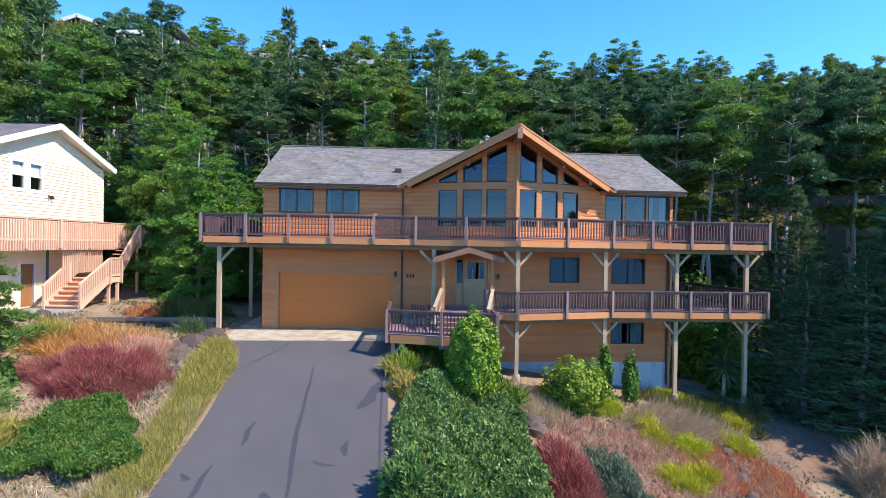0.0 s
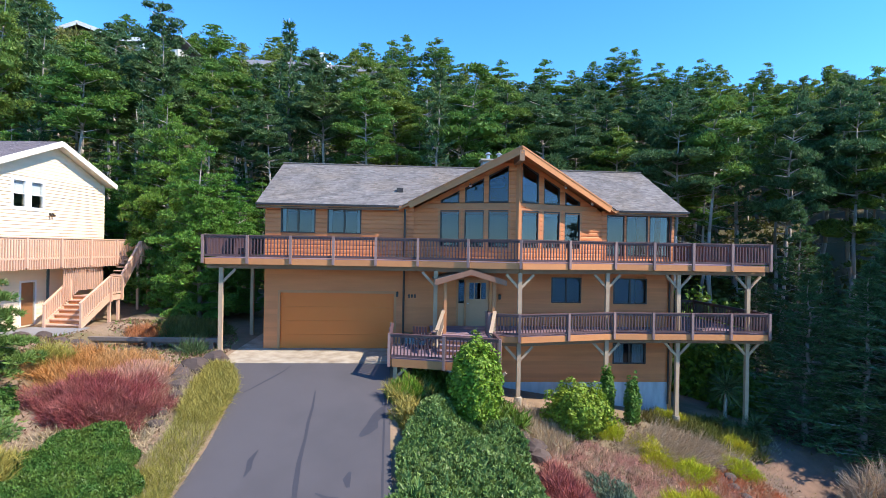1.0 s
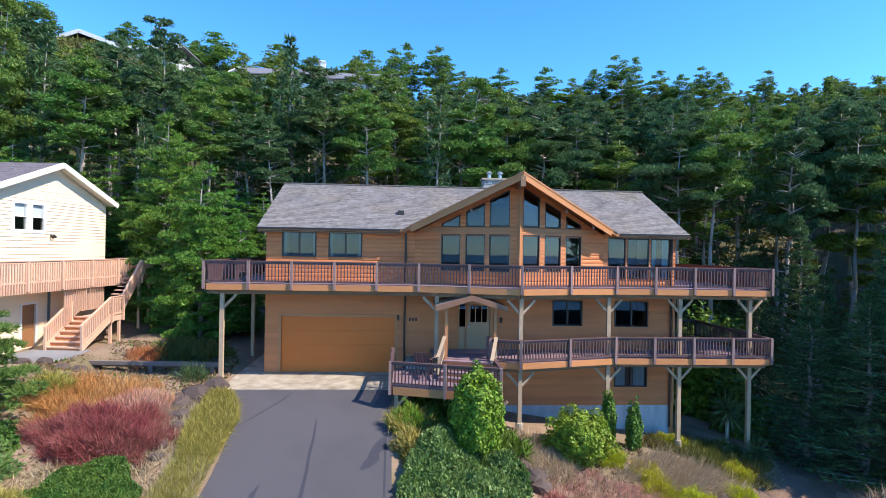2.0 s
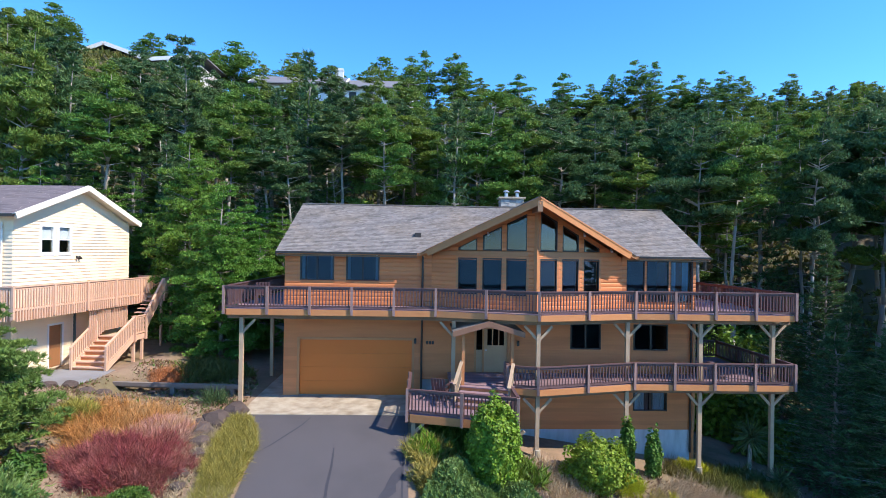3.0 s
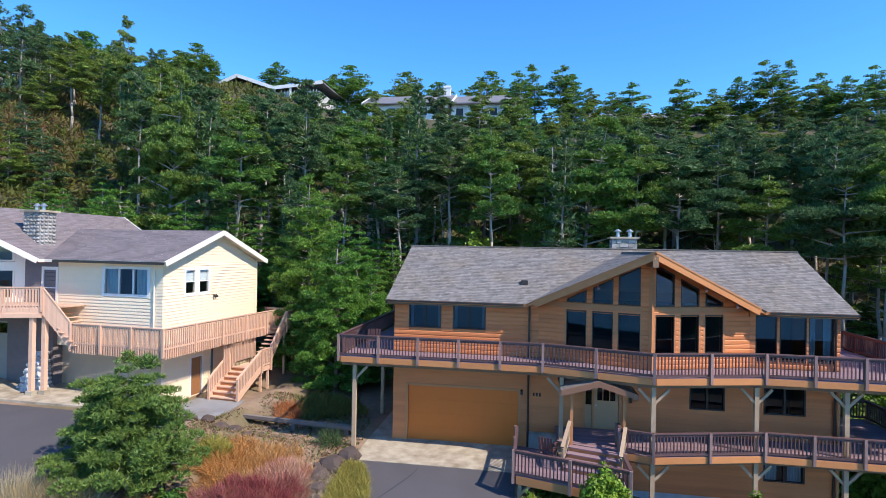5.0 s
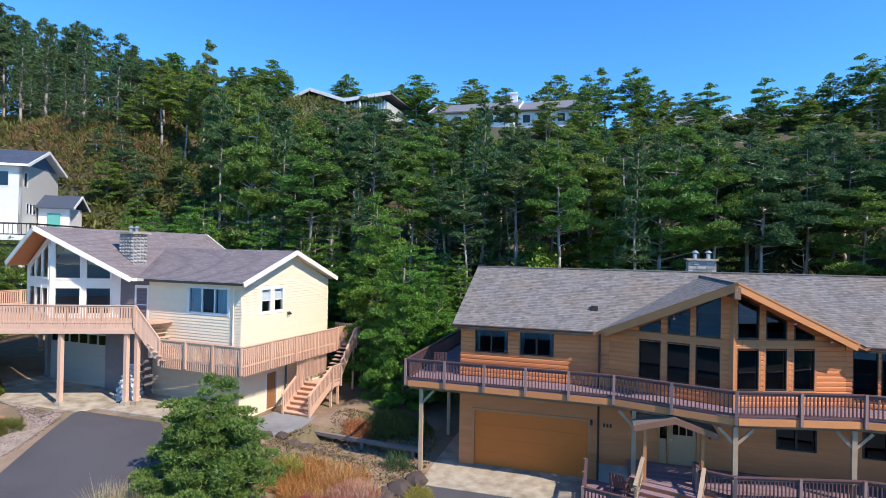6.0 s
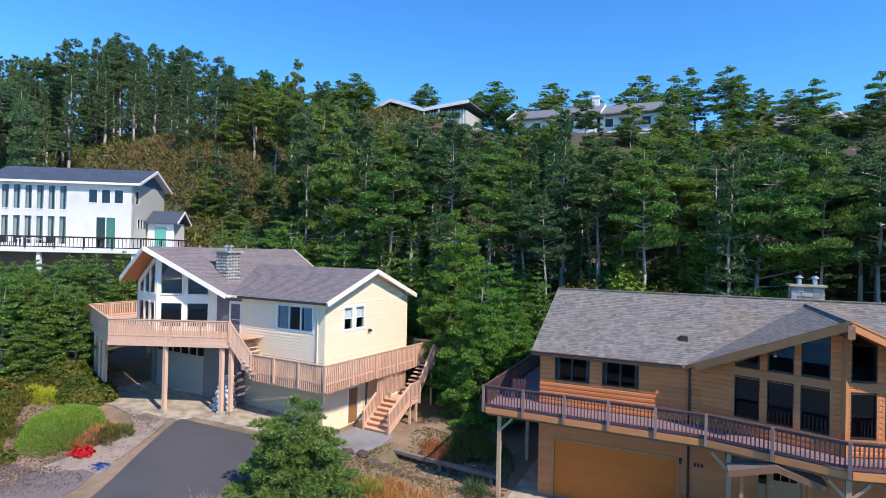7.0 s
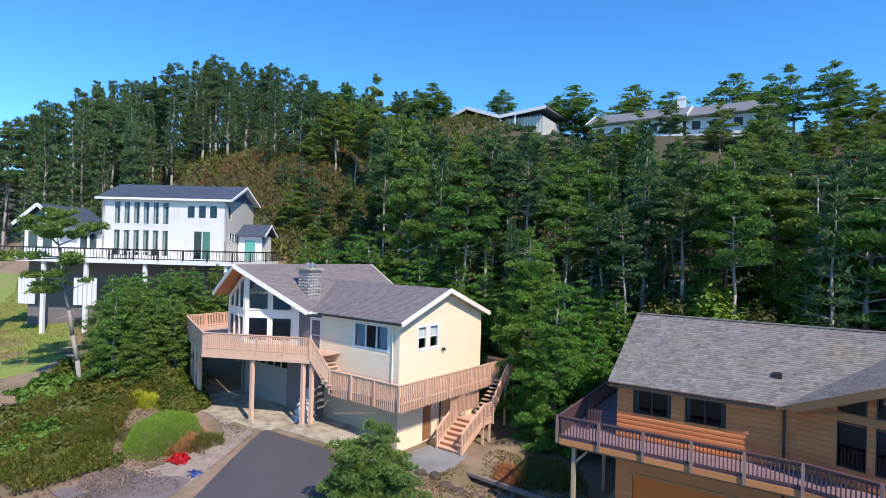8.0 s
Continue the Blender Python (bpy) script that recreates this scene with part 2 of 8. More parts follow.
def tube(bm, a, b, r0, r1, n=8):
    a, b = Vector(a), Vector(b)
    d = (b - a).normalized()
    s = d.orthogonal().normalized()
    u = d.cross(s)
    ra = [bm.verts.new(a + (s * math.cos(i * math.tau / n) + u * math.sin(i * math.tau / n)) * r0) for i in range(n)]
    rb = [bm.verts.new(b + (s * math.cos(i * math.tau / n) + u * math.sin(i * math.tau / n)) * r1) for i in range(n)]
    for i in range(n):
        j = (i + 1) % n
        bm.faces.new((ra[i], ra[j], rb[j], rb[i]))
    bm.faces.new(ra[::-1]), bm.faces.new(rb)
    return bm


def slab(bm, poly, down):
    """A flat polygon of 3D corners, thickened straight down."""
    top = [bm.verts.new(p) for p in poly]
    low = [bm.verts.new(Vector(p) - Vector((0, 0, down))) for p in poly]
    bm.faces.new(top), bm.faces.new(low[::-1])
    for i in range(len(poly)):
        j = (i + 1) % len(poly)
        bm.faces.new((top[j], top[i], low[i], low[j]))
    return bm


def mesh_of(name, bm, mat):
    bmesh.ops.recalc_face_normals(bm, faces=bm.faces)
    me = bpy.data.meshes.new(name)
    bm.to_mesh(me)
    bm.free()
    me.materials.append(mat)
    return me


def part(name, bm, mat, parent, label=""):
    """One mesh object under a thing or part; bm may be a bmesh or a mesh that is shared."""
    if name == "core" and isinstance(bm, bmesh.types.BMesh):
        bmesh.ops.remove_doubles(bm, verts=bm.verts, dist=1e-3)
    me = bm if isinstance(bm, bpy.types.Mesh) else mesh_of(name, bm, M[mat] if isinstance(mat, str) else mat)
    ob = new(name, me)
    ob.parent = parent
    if label:
        ob["label"] = label
    return ob


def thing(name, label, category, at=None, group="", kind=""):
    ob = new(name)
    ob.empty_display_size = 0.2
    if at is not None:
        ob.matrix_world = at
    return tagged(ob, label, category, group, kind)


def solid(name, bm, mat, label, category, at=None, group="", kind=""):
    ob = new(name, mesh_of(name, bm, M[mat]))
    if at is not None:
        ob.matrix_world = at
    return tagged(ob, label, category, group, kind)


def crossings(poly, v):
    """The intervals in which the line at height v lies inside a 2D polygon."""
    xs = []
    for (u0, v0), (u1, v1) in zip(poly, poly[1:] + poly[:1]):
        if (v0 > v) != (v1 > v):
            xs.append(u0 + (v - v0) * (u1 - u0) / (v1 - v0))
    xs.sort()
    return list(zip(xs[::2], xs[1::2]))


def strips(poly, width):
    """Cuts a 2D polygon into courses: (course, v0, v1, low interval, high interval)."""
    lo, hi = min(p[1] for p in poly), max(p[1] for p in poly)
    cuts = {lo + width * i for i in range(int((hi - lo) / width) + 1)} | {p[1] for p in poly} | {hi}
    cuts = sorted(cuts)
    for v0, v1 in zip(cuts, cuts[1:]):
        if v1 - v0 < 1e-4:
            continue
        a, b = crossings(poly, v0 + 1e-5), crossings(poly, v1 - 1e-5)
        if len(a) == len(b):
            for ia, ib in zip(a, b):
                yield int((v0 - lo) / width + 1e-6), v0, v1, ia, ib


def shingles(poly, origin, u, v, width=0.145, tab=0.21, lift=0.009, seed=1):
    """Roof shingles: tabs in stepped courses over a 2D polygon in the roof's plane."""
    rng = random.Random(seed)
    u, v = Vector(u).normalized(), Vector(v).normalized()
    nrm = u.cross(v)
    nrm = nrm if nrm.z > 0 else -nrm
    lo = min(p[1] for p in poly)
    verts, faces = [], []
    for course, v0, v1, (a0, a1), (b0, b1) in strips(poly, width):
        n = max(1, round(max(a1 - a0, b1 - b0) / tab))
        cut = [0.0] + sorted(min(0.999, max(0.001, (i + rng.uniform(-0.35, 0.35)) / n)) for i in range(1, n)) + [1.0]
        f0, f1 = (v0 - lo) / width - course, (v1 - lo) / width - course
        for c0, c1 in zip(cut, cut[1:]):
            h = lift * rng.uniform(0.75, 1.25)
            k = len(verts)
            for frac, vv, (p, q) in ((f0, v0, (a0, a1)), (f1, v1, (b0, b1))):
                for c in (c0, c1):
                    verts.append(origin + u * (p + (q - p) * c) + v * vv + nrm * (h * (1.15 - frac) + 0.004))
            for c in (c0, c1):
                verts.append(origin + u * (a0 + (a1 - a0) * c) + v * v0)
            faces += [(k, k + 1, k + 3, k + 2), (k + 4, k + 5, k + 1, k)]
    return raw_mesh("shingles", verts, faces)


def raw_mesh(name, verts, faces, mat=None):
    me = bpy.data.meshes.new(name)
    me.from_pydata([tuple(p) for p in verts], [], faces)
    me.update()
    if mat:
        me.materials.append(M[mat] if isinstance(mat, str) else mat)
    return me


def planks(poly, z, parent, mat, width=0.14, gap=0.008, thick=0.035):
    """Deck boards along x over a plan polygon, each a part."""
    for _, v0, v1, (a0, a1), (b0, b1) in strips(poly, width):
        if v1 - v0 < 0.03 or a1 - a0 < 0.05:
            continue
        g = gap / 2
        bm = bmesh.new()
        slab(bm, [(a0, v0 + g, z), (a1, v0 + g, z), (b1, v1 - g, z), (b0, v1 - g, z)], thick)
        part("deck_board", bm, mat, parent)


def clapboard(spans_at, z0, z1, pitch, at, board_mesh_name, parent, mat, single, depth=0.022, log=False):
    """Lap siding: boards of a tilted profile in rows from z0 to z1; spans_at(z) gives the (u0, u1) runs of a row. at: pose of the wall (u to x, out to -y)."""
    bm = None if single else bmesh.new()
    z = z0
    while z < z1 - 0.02:
        h = min(pitch, z1 - z)
        for u0, u1, *tops in spans_at(z, z + h):
            if u1 - u0 < 0.01:
                continue
            t0, t1 = tops if tops else (u0, u1)
            b = bmesh.new() if single else bm
            prof = ((0.0, -0.3 * depth), (0.16, -0.85 * depth), (0.5, -depth), (0.84, -0.85 * depth), (1.0, -0.3 * depth), (1.0, 0.02), (0.0, 0.02)) if log else ((0.0, -depth), (1.0, -0.006), (1.0, 0.02), (0.0, 0.02))
            ra = [b.verts.new((u0 + (t0 - u0) * f, o, z + h * f)) for f, o in prof]
            rb = [b.verts.new((u1 + (t1 - u1) * f, o, z + h * f)) for f, o in prof]
            for i in range(len(prof)):
                j = (i + 1) % len(prof)
                b.faces.new((ra[i], rb[i], rb[j], ra[j]))
            b.faces.new(ra[::-1]), b.faces.new(rb)
            if single:
                ob = part(board_mesh_name, b, mat, parent)
                ob.matrix_local = at
        z += h
    if not single:
        ob = part(board_mesh_name, bm, mat, parent)
        ob.matrix_local = at
        ob["kind"] = "stuff"


def cut_runs(u0, u1, holes, z, zt):
    """A row's runs from u0 to u1 left over by rectangular holes (ua, ub, za, zb)."""
    runs = [(u0, u1)]
    for ua, ub, za, zb in holes:
        if za < zt - 0.01 and zb > z + 0.01:
            runs = [r for s, e in runs for r in ((s, min(e, ua)), (max(s, ub), e)) if r[1] - r[0] > 0.02]
    return runs


def wall_panel(bm, u0, u1, z0, z1, holes, thick, m):
    """A wall with through openings, as blocks between the holes; outer face at y = 0 of m."""
    us = sorted({u0, u1, *(h[0] for h in holes), *(h[1] for h in holes)})
    zs = sorted({z0, z1, *(h[2] for h in holes), *(h[3] for h in holes)})
    for a, b in zip(us, us[1:]):
        for c, d in zip(zs, zs[1:]):
            hole = any(h[0] <= a + 1e-6 and b <= h[1] + 1e-6 and h[2] <= c + 1e-6 and d <= h[3] + 1e-6 for h in holes)
            inside = a >= u0 - 1e-6 and b <= u1 + 1e-6 and c >= z0 - 1e-6 and d <= z1 + 1e-6
            if inside and not hole:
                box(bm, a, b, 0.0, thick, c, d, m)
    bmesh.ops.remove_doubles(bm, verts=bm.verts, dist=1e-4)
    return bm


def window(parent, m, ua, ub, za, zb, frame_mat="frame_dark", divs=(), bars=(), trim=None, curtain=0.0, bar=0.05, slope=None, proud=0.035, glass="glass"):
    """A window in an opening: frame of bars, a pane of glass for each light, outer trim, a curtain inside. slope: the top's second height, at ub."""
    zr = zb if slope is None else slope
    win = new("window")
    win.parent = parent
    win.matrix_local = m

    def top(u):
        return zb + (zr - zb) * (u - ua) / (ub - ua)

    bm = bmesh.new()
    corners = [(ua, za), (ub, za), (ub, top(ub)), (ua, top(ua))]
    cu, cz = sum(c[0] for c in corners) / 4, sum(c[1] for c in corners) / 4
    if min(top(ua), top(ub)) - za < 0.03:
        corners = corners[:3] if top(ub) > top(ua) else [corners[0], corners[1], corners[3]]
        cu, cz = sum(c[0] for c in corners) / 3, sum(c[1] for c in corners) / 3
    inner = []
    for u, z in corners:
        d = math.hypot(u - cu, z - cz)
        k = max(0.0, 1 - bar * 1.5 / d)
        inner.append((cu + (u - cu) * k, cz + (z - cz) * k))
    n = len(corners)
    for i in range(n):
        j = (i + 1) % n
        q = [corners[i], corners[j], inner[j], inner[i]]
        f = [bm.verts.new((u, -proud, z)) for u, z in q]
        b = [bm.verts.new((u, 0.08, z)) for u, z in q]
        bm.faces.new(f)
        for k in range(4):
            l = (k + 1) % 4
            bm.faces.new((f[l], f[k], b[k], b[l]))
    for u in divs:
        box(bm, u - bar * 0.75, u + bar * 0.75, -proud + 0.003, 0.07, za + bar * 0.8, top(u) - bar * 0.8)
    part("frame", bm, frame_mat, win)
    if bars:
        bm = bmesh.new()
        for z in bars:
            box(bm, ua + bar, ub - bar, -proud + 0.006, 0.05, z - 0.025, z + 0.025)
        part("glazing_bar", bm, frame_mat, win)
    us = [ua + bar * 0.5, *divs, ub - bar * 0.5]
    for a, b in zip(us, us[1:]):
        pa = [(a, 0.02, za + 0.02), (b, 0.02, za + 0.02), (b, 0.02, top(b) - 0.02), (a, 0.02, top(a) - 0.02)]
        pa = [p for i, p in enumerate(pa) if i < 2 or p[2] > za + 0.04]
        pane = part("pane", raw_mesh("pane", pa, [tuple(range(len(pa)))], glass), glass, win)
        pane.visible_shadow = False
    if trim:
        bm = bmesh.new()
        w = 0.09
        box(bm, ua - w, ua - 0.003, -0.034, 0.03, za - w, top(ua) + (w if slope is None else 0.0))
        box(bm, ub + 0.003, ub + w, -0.034, 0.03, za - w, top(ub) + (w if slope is None else 0.0))
        box(bm, ua - 0.003, ub + 0.003, -0.034, 0.03, za - w, za - 0.003)
        if slope is None:
            box(bm, ua - 0.003, ub + 0.003, -0.034, 0.03, zb + 0.003, zb + w)
        part("trim", bm, trim, win)
    if curtain:
        for side in (0, 1):
            bm = bmesh.new()
            w = (ub - ua) * curtain
            s = ua + 0.04 if side == 0 else ub - 0.04 - w
            pts = [(s + w * i / 14, 0.16 + 0.035 * math.sin(i * 2.3)) for i in range(15)]
            zt = min(top(s), top(s + w))
            row0 = [bm.verts.new((p, py, za - 0.02)) for p, py in pts]
            row1 = [bm.verts.new((p, py, zt)) for p, py in pts]
            for i in range(14):
                bm.faces.new((row0[i], row0[i + 1], row1[i + 1], row1[i]))
            part("curtain", bm, "curtain", win)
    return win


def on_wall(p0, p1, z=0.0):
    """The pose of a wall from p0 to p1 in plan: u runs along it, and it faces to the right of the run."""
    d = Vector((p1[0] - p0[0], p1[1] - p0[1]))
    return pose(p0[0], p0[1], z, 0, 0, math.degrees(math.atan2(d.y, d.x)))


SHARED = {}


def shared_bar(w, d, h, mat):
    key = (round(w, 3), round(d, 3), round(h, 3), mat)
    if key not in SHARED:
        bm = bmesh.new()
        box(bm, -w / 2, w / 2, -d / 2, d / 2, 0, h)
        SHARED[key] = mesh_of("bar", bm, M[mat])
    return SHARED[key]


def railing(parent, run, z, height=0.9, mat="rail", post_mat="rail_post", post_gap=1.8, drop=0.22, gap=0.13, single=True, cap=0.12, bal=0.04, first=True, last=True, skirt=0.0):
    """A deck railing along plan points at floor height z (or heights per point): posts, cap, low rail and balusters."""
    zs = z if isinstance(z, (list, tuple)) else [z] * len(run)
    bars = None if single else bmesh.new()
    for i, (p, q) in enumerate(zip(run, run[1:])):
        a, b = Vector((*p, zs[i])), Vector((*q, zs[i + 1]))
        ln = (b - a).length
        flat = Vector((b.x - a.x, b.y - a.y, 0))
        turn = math.atan2(flat.y, flat.x)
        bm = bmesh.new()
        beam(bm, a + Vector((0, 0, height - 0.02)), b + Vector((0, 0, height - 0.02)), cap, 0.04)
        part("cap_rail", bm, mat, parent)
        bm = bmesh.new()
        beam(bm, a + Vector((0, 0, height - 0.085)), b + Vector((0, 0, height - 0.085)), 0.04, 0.085)
        part("top_rail", bm, mat, parent)
        bm = bmesh.new()
        beam(bm, a + Vector((0, 0, 0.1)), b + Vector((0, 0, 0.1)), 0.04, 0.085)
        part("bottom_rail", bm, mat, parent)
        n = max(1, round(ln / post_gap))
        for k in range(n + 1):
            if (k == 0 and (i > 0 or not first)) or (k == n and i == len(run) - 2 and not last):
                continue
            c = a.lerp(b, k / n)
            ob = part("rail_post", shared_bar(0.10, 0.10, height + drop, post_mat), post_mat, parent)
            ob.matrix_local = Matrix.Translation((c.x, c.y, c.z - drop)) @ Matrix.Rotation(turn, 4, "Z") @ Matrix.Translation((0, -0.06, 0))
        m = max(1, round(ln / gap))
        for k in range(1, m):
            c = a.lerp(b, k / m)
            if single:
                ob = part("baluster", shared_bar(bal, bal, height - 0.2 + skirt, mat), mat, parent)
                ob.matrix_local = Matrix.Translation((c.x, c.y, c.z + 0.11 - skirt)) @ Matrix.Rotation(turn, 4, "Z")
            else:
                box(bars, -bal / 2, bal / 2, -bal / 2, bal / 2, 0.0, height - 0.1, Matrix.Translation((c.x, c.y, c.z + 0.02)) @ Matrix.Rotation(turn, 4, "Z"))
    if bars:
        ob = part("balusters", bars, mat, parent)
        ob["kind"] = "stuff"


# ---- ground ----
def smooth(a, b, x):
    t = min(1.0, max(0.0, (x - a) / (b - a)))
    return t * t * (3 - 2 * t)


def ramp(x, *knots):
    """Piecewise linear through (x, value) knots."""
    if x <= knots[0][0]:
        return knots[0][1]
    for (a, va), (b, vb) in zip(knots, knots[1:]):
        if x <= b:
            return va + (vb - va) * (x - a) / (b - a)
    return knots[-1][1]


def ground_z(x, y):
    front = ramp(y, (-60, -7.5), (-17.5, -4.3), (-2.7, -0.1), (0, -0.06), (9, 0.0), (12, 1.3), (25, 6.5), (40, 14.5), (56, 25.0), (66, 29.5), (85, 33.0), (130, 36.0))
    side = ramp(x, (-70, 3.5), (-50, 3.0), (-36, 2.2), (-26, 1.35), (-12, 1.15), (-8, 0.8), (-3.2, 0.25), (-1.2, 0.0), (5.2, 0.0), (7.2, -1.0), (10, -1.65), (17, -2.75), (23, -3.7), (60, -4.5))
    if y > -2:
        side = side if x < 0 else side * (1 - smooth(14, 40, y))
    if x < -8:
        side = side + (-front * 0.55 * smooth(-8, -13, x) if -17.5 < y < -2.7 else (2.2 * smooth(-8, -13, x) * smooth(-30, -17.5, y) if y <= -17.5 else 0))
    rise = smooth(-24, -48, x) * 5.0 * smooth(-2, 16, y) + 6.5 * smooth(-44, -56, x) * smooth(17, 34, y) * (1 - smooth(36, 54, y))
    z = front + side + rise
    hollow = smooth(-8.75, -8.1, x) * (1 - smooth(-3.2, -2.0, x)) * smooth(-2.4, -0.8, y) * (1 - smooth(1.2, 2.6, y))
    z += hollow * (min(z, -0.05) - z)
    yard = smooth(-14.5, -12.6, x) * (1 - smooth(-9.2, -8.2, x)) * smooth(-2.6, -0.4, y) * (1 - smooth(5.5, 9.0, y))
    return z + yard * (min(z, 0.46) - z)


def wavy(x, y):
    return ground_z(x, y) + 0.12 * noise.noise((x * 0.35, y * 0.35, 0)) * (1 if abs(x - 2.3) > 4.2 and not (-2 < y < 11) else 0.0)


def lines(*parts):
    out = []
    for a, b, s in parts:
        n = max(1, round((b - a) / s))
        out += [a + (b - a) * i / n for i in range(n)]
    return out + [parts[-1][1]]


gx = lines((-900, -200, 100), (-200, -60, 6), (-60, -26, 1.5), (-26, 30, 0.5), (30, 80, 3), (80, 900, 100))
gy = lines((-900, -80, 100), (-80, -20, 5), (-20, 12, 0.5), (12, 100, 1.8), (100, 900, 100))
gv = [(x, y, wavy(x, y)) for y in gy for x in gx]
w = len(gx)
gf = [(j * w + i, j * w + i + 1, (j + 1) * w + i + 1, (j + 1) * w + i) for j in range(len(gy) - 1) for i in range(w - 1)]
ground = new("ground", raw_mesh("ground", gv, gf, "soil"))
ground.data.materials.append(M["forest_and_unseen_floor"])
# Unseen ground before y -22 is darkened too, to keep window reflections dark.
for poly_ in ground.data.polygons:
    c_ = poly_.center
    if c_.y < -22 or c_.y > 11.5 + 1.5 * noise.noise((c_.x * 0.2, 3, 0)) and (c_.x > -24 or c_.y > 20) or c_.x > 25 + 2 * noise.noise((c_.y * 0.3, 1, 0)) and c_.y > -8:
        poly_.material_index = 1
ground.data.shade_smooth()
tagged(ground, "brown soil hillside with dry grass rising to a wooded ridge", "ground", kind="structure")


def draped(name, rows, lift, mat, label, category, n=8, skirt=0.12, kind="structure", even=None):
    """A sheet over the ground: rows of (y, x left, x right), filled in steps, with an edge that goes down."""
    pts = []
    for (y0, a0, b0), (y1, a1, b1) in zip(rows, rows[1:]):
        k = max(1, round((y1 - y0) / 0.5))
        pts += [(y0 + (y1 - y0) * i / k, a0 + (a1 - a0) * i / k, b0 + (b1 - b0) * i / k) for i in range(k)]
    pts.append(rows[-1])
    verts, faces = [], []
    for y, a, b in pts:
        for i in range(n + 1):
            x = a + (b - a) * i / n
            verts.append((x, y, (even(x, y) if even else ground_z(x, y)) + lift))
    w = n + 1
    for j in range(len(pts) - 1):
        faces += [(j * w + i, j * w + i + 1, (j + 1) * w + i + 1, (j + 1) * w + i) for i in range(n)]
    k = len(verts)
    ring = [j * w for j in range(len(pts))] + [(len(pts) - 1) * w + i for i in range(1, w)] + [j * w + n for j in range(len(pts) - 2, -1, -1)] + list(range(n - 1, 0, -1))
    verts += [(verts[i][0], verts[i][1], verts[i][2] - skirt - lift) for i in ring]
    for i in range(len(ring)):
        j = (i + 1) % len(ring)
        faces.append((ring[i], ring[j], k + j, k + i))
    ob = new(name, raw_mesh(name, verts, faces, mat))
    return tagged(ob, label, category, kind=kind)


def drive_z(x, y):
    return ramp(y, (-60, -7.5), (-17.5, -4.3), (-2.7, -0.1), (0, -0.02))


draped("driveway", [(-25, -4.0, 9.0), (-17.5, -1.4, 6.0), (-13, -0.7, 5.3), (-7.6, -0.35, 5.0), (-4.4, -0.45, 4.9), (-3.2, -1.0, 4.85), (-2.6, -1.62, 4.8)], 0.03, "asphalt",
       "dark grey asphalt driveway sloping up to the garage", "driveway", even=drive_z)
draped("garage_apron", [(-2.58, -1.65, 4.8), (-1.5, -1.75, 4.85), (0.1, -1.7, 5.0)], 0.045, "concrete", "pale stained concrete apron before the garage door", "apron", n=6, even=drive_z)
draped("side_path", [(0.12, -1.7, -0.74), (4.0, -1.7, -0.74)], 0.04, "concrete", "grey concrete path along the house side", "path", n=2)
draped("street", [(-40, -80, 80), (-24, -80, 80)], 0.03, "asphalt", "grey asphalt street below the houses", "road", n=40)


# Unseen sheet of water behind the camera, added to turn window reflections blue.
sea = new("sea", raw_mesh("sea", [(-900, -900, -3.9), (900, -900, -3.9), (900, -62, -3.9), (-900, -62, -3.9)], [(0, 1, 2, 3)], "sea"))
tagged(sea, "unseen blue sea sheet added for the window reflections", "water", kind="structure")


def patch(name, pts, width, label):
    """A tar seam or patch on the driveway along plan points, with widths."""
    verts, faces = [], []
    for i, (x, y) in enumerate(pts):
        x1, y1 = pts[min(i + 1, len(pts) - 1)]
        x0, y0 = pts[max(i - 1, 0)]
        d = Vector((x1 - x0, y1 - y0)).normalized()
        wd = width[i]
        for s in (-1, 1):
            px, py = x - d.y * s * wd / 2, y + d.x * s * wd / 2
            verts.append((px, py, drive_z(px, py) + 0.034))
        if i:
            k = 2 * i
            faces.append((k - 2, k - 1, k + 1, k))
    tagged(new(name, raw_mesh(name, verts, faces, "tar")), label, "tar patch", kind="structure")


patch("tar_seam", [(2.28, -4.6), (2.36, -5.6), (2.36, -6.4), (2.42, -7.2), (2.44, -8.3), (2.53, -9.2), (2.66, -10.2), (2.74, -11.2)], [0.04, 0.08, 0.10, 0.09, 0.13, 0.15, 0.10, 0.05], "long black tar seam on the asphalt driveway")
patch("tar_patch", [(4.66, -5.6), (4.58, -6.0), (4.42, -6.35), (4.40, -6.65), (4.2, -6.95), (4.05, -7.15)], [0.10, 0.40, 0.30, 0.40, 0.30, 0.1], "dark tar patch on the asphalt driveway")
patch("tar_patch", [(1.16, -7.75), (1.06, -8.2), (1.12, -8.55), (1.08, -8.85)], [0.04, 0.17, 0.15, 0.05], "small dark tar patch on the asphalt driveway")
patch("tar_patch", [(3.92, -8.7), (3.86, -9.0), (3.93, -9.3)], [0.08, 0.22, 0.1], "small dark tar patch on the asphalt driveway")
patch("tar_patch", [(3.1, -9.5), (3.4, -9.66), (3.72, -9.68)], [0.05, 0.1, 0.05], "small dark tar patch on the asphalt driveway")
patch("tar_patch", [(0.58, -9.6), (0.48, -10.1), (0.5, -10.5), (0.4, -11.0)], [0.04, 0.14, 0.16, 0.1], "small dark tar patch on the asphalt driveway")
patch("tar_patch", [(-0.1, -9.9), (0.1, -10.1), (0.24, -10.13)], [0.03, 0.18, 0.05], "small dark tar patch on the asphalt driveway")
patch("tar_patch", [(2.1, -10.6), (2.2, -10.8), (2.2, -11.2)], [0.1, 0.3, 0.3], "small dark tar patch on the asphalt driveway")
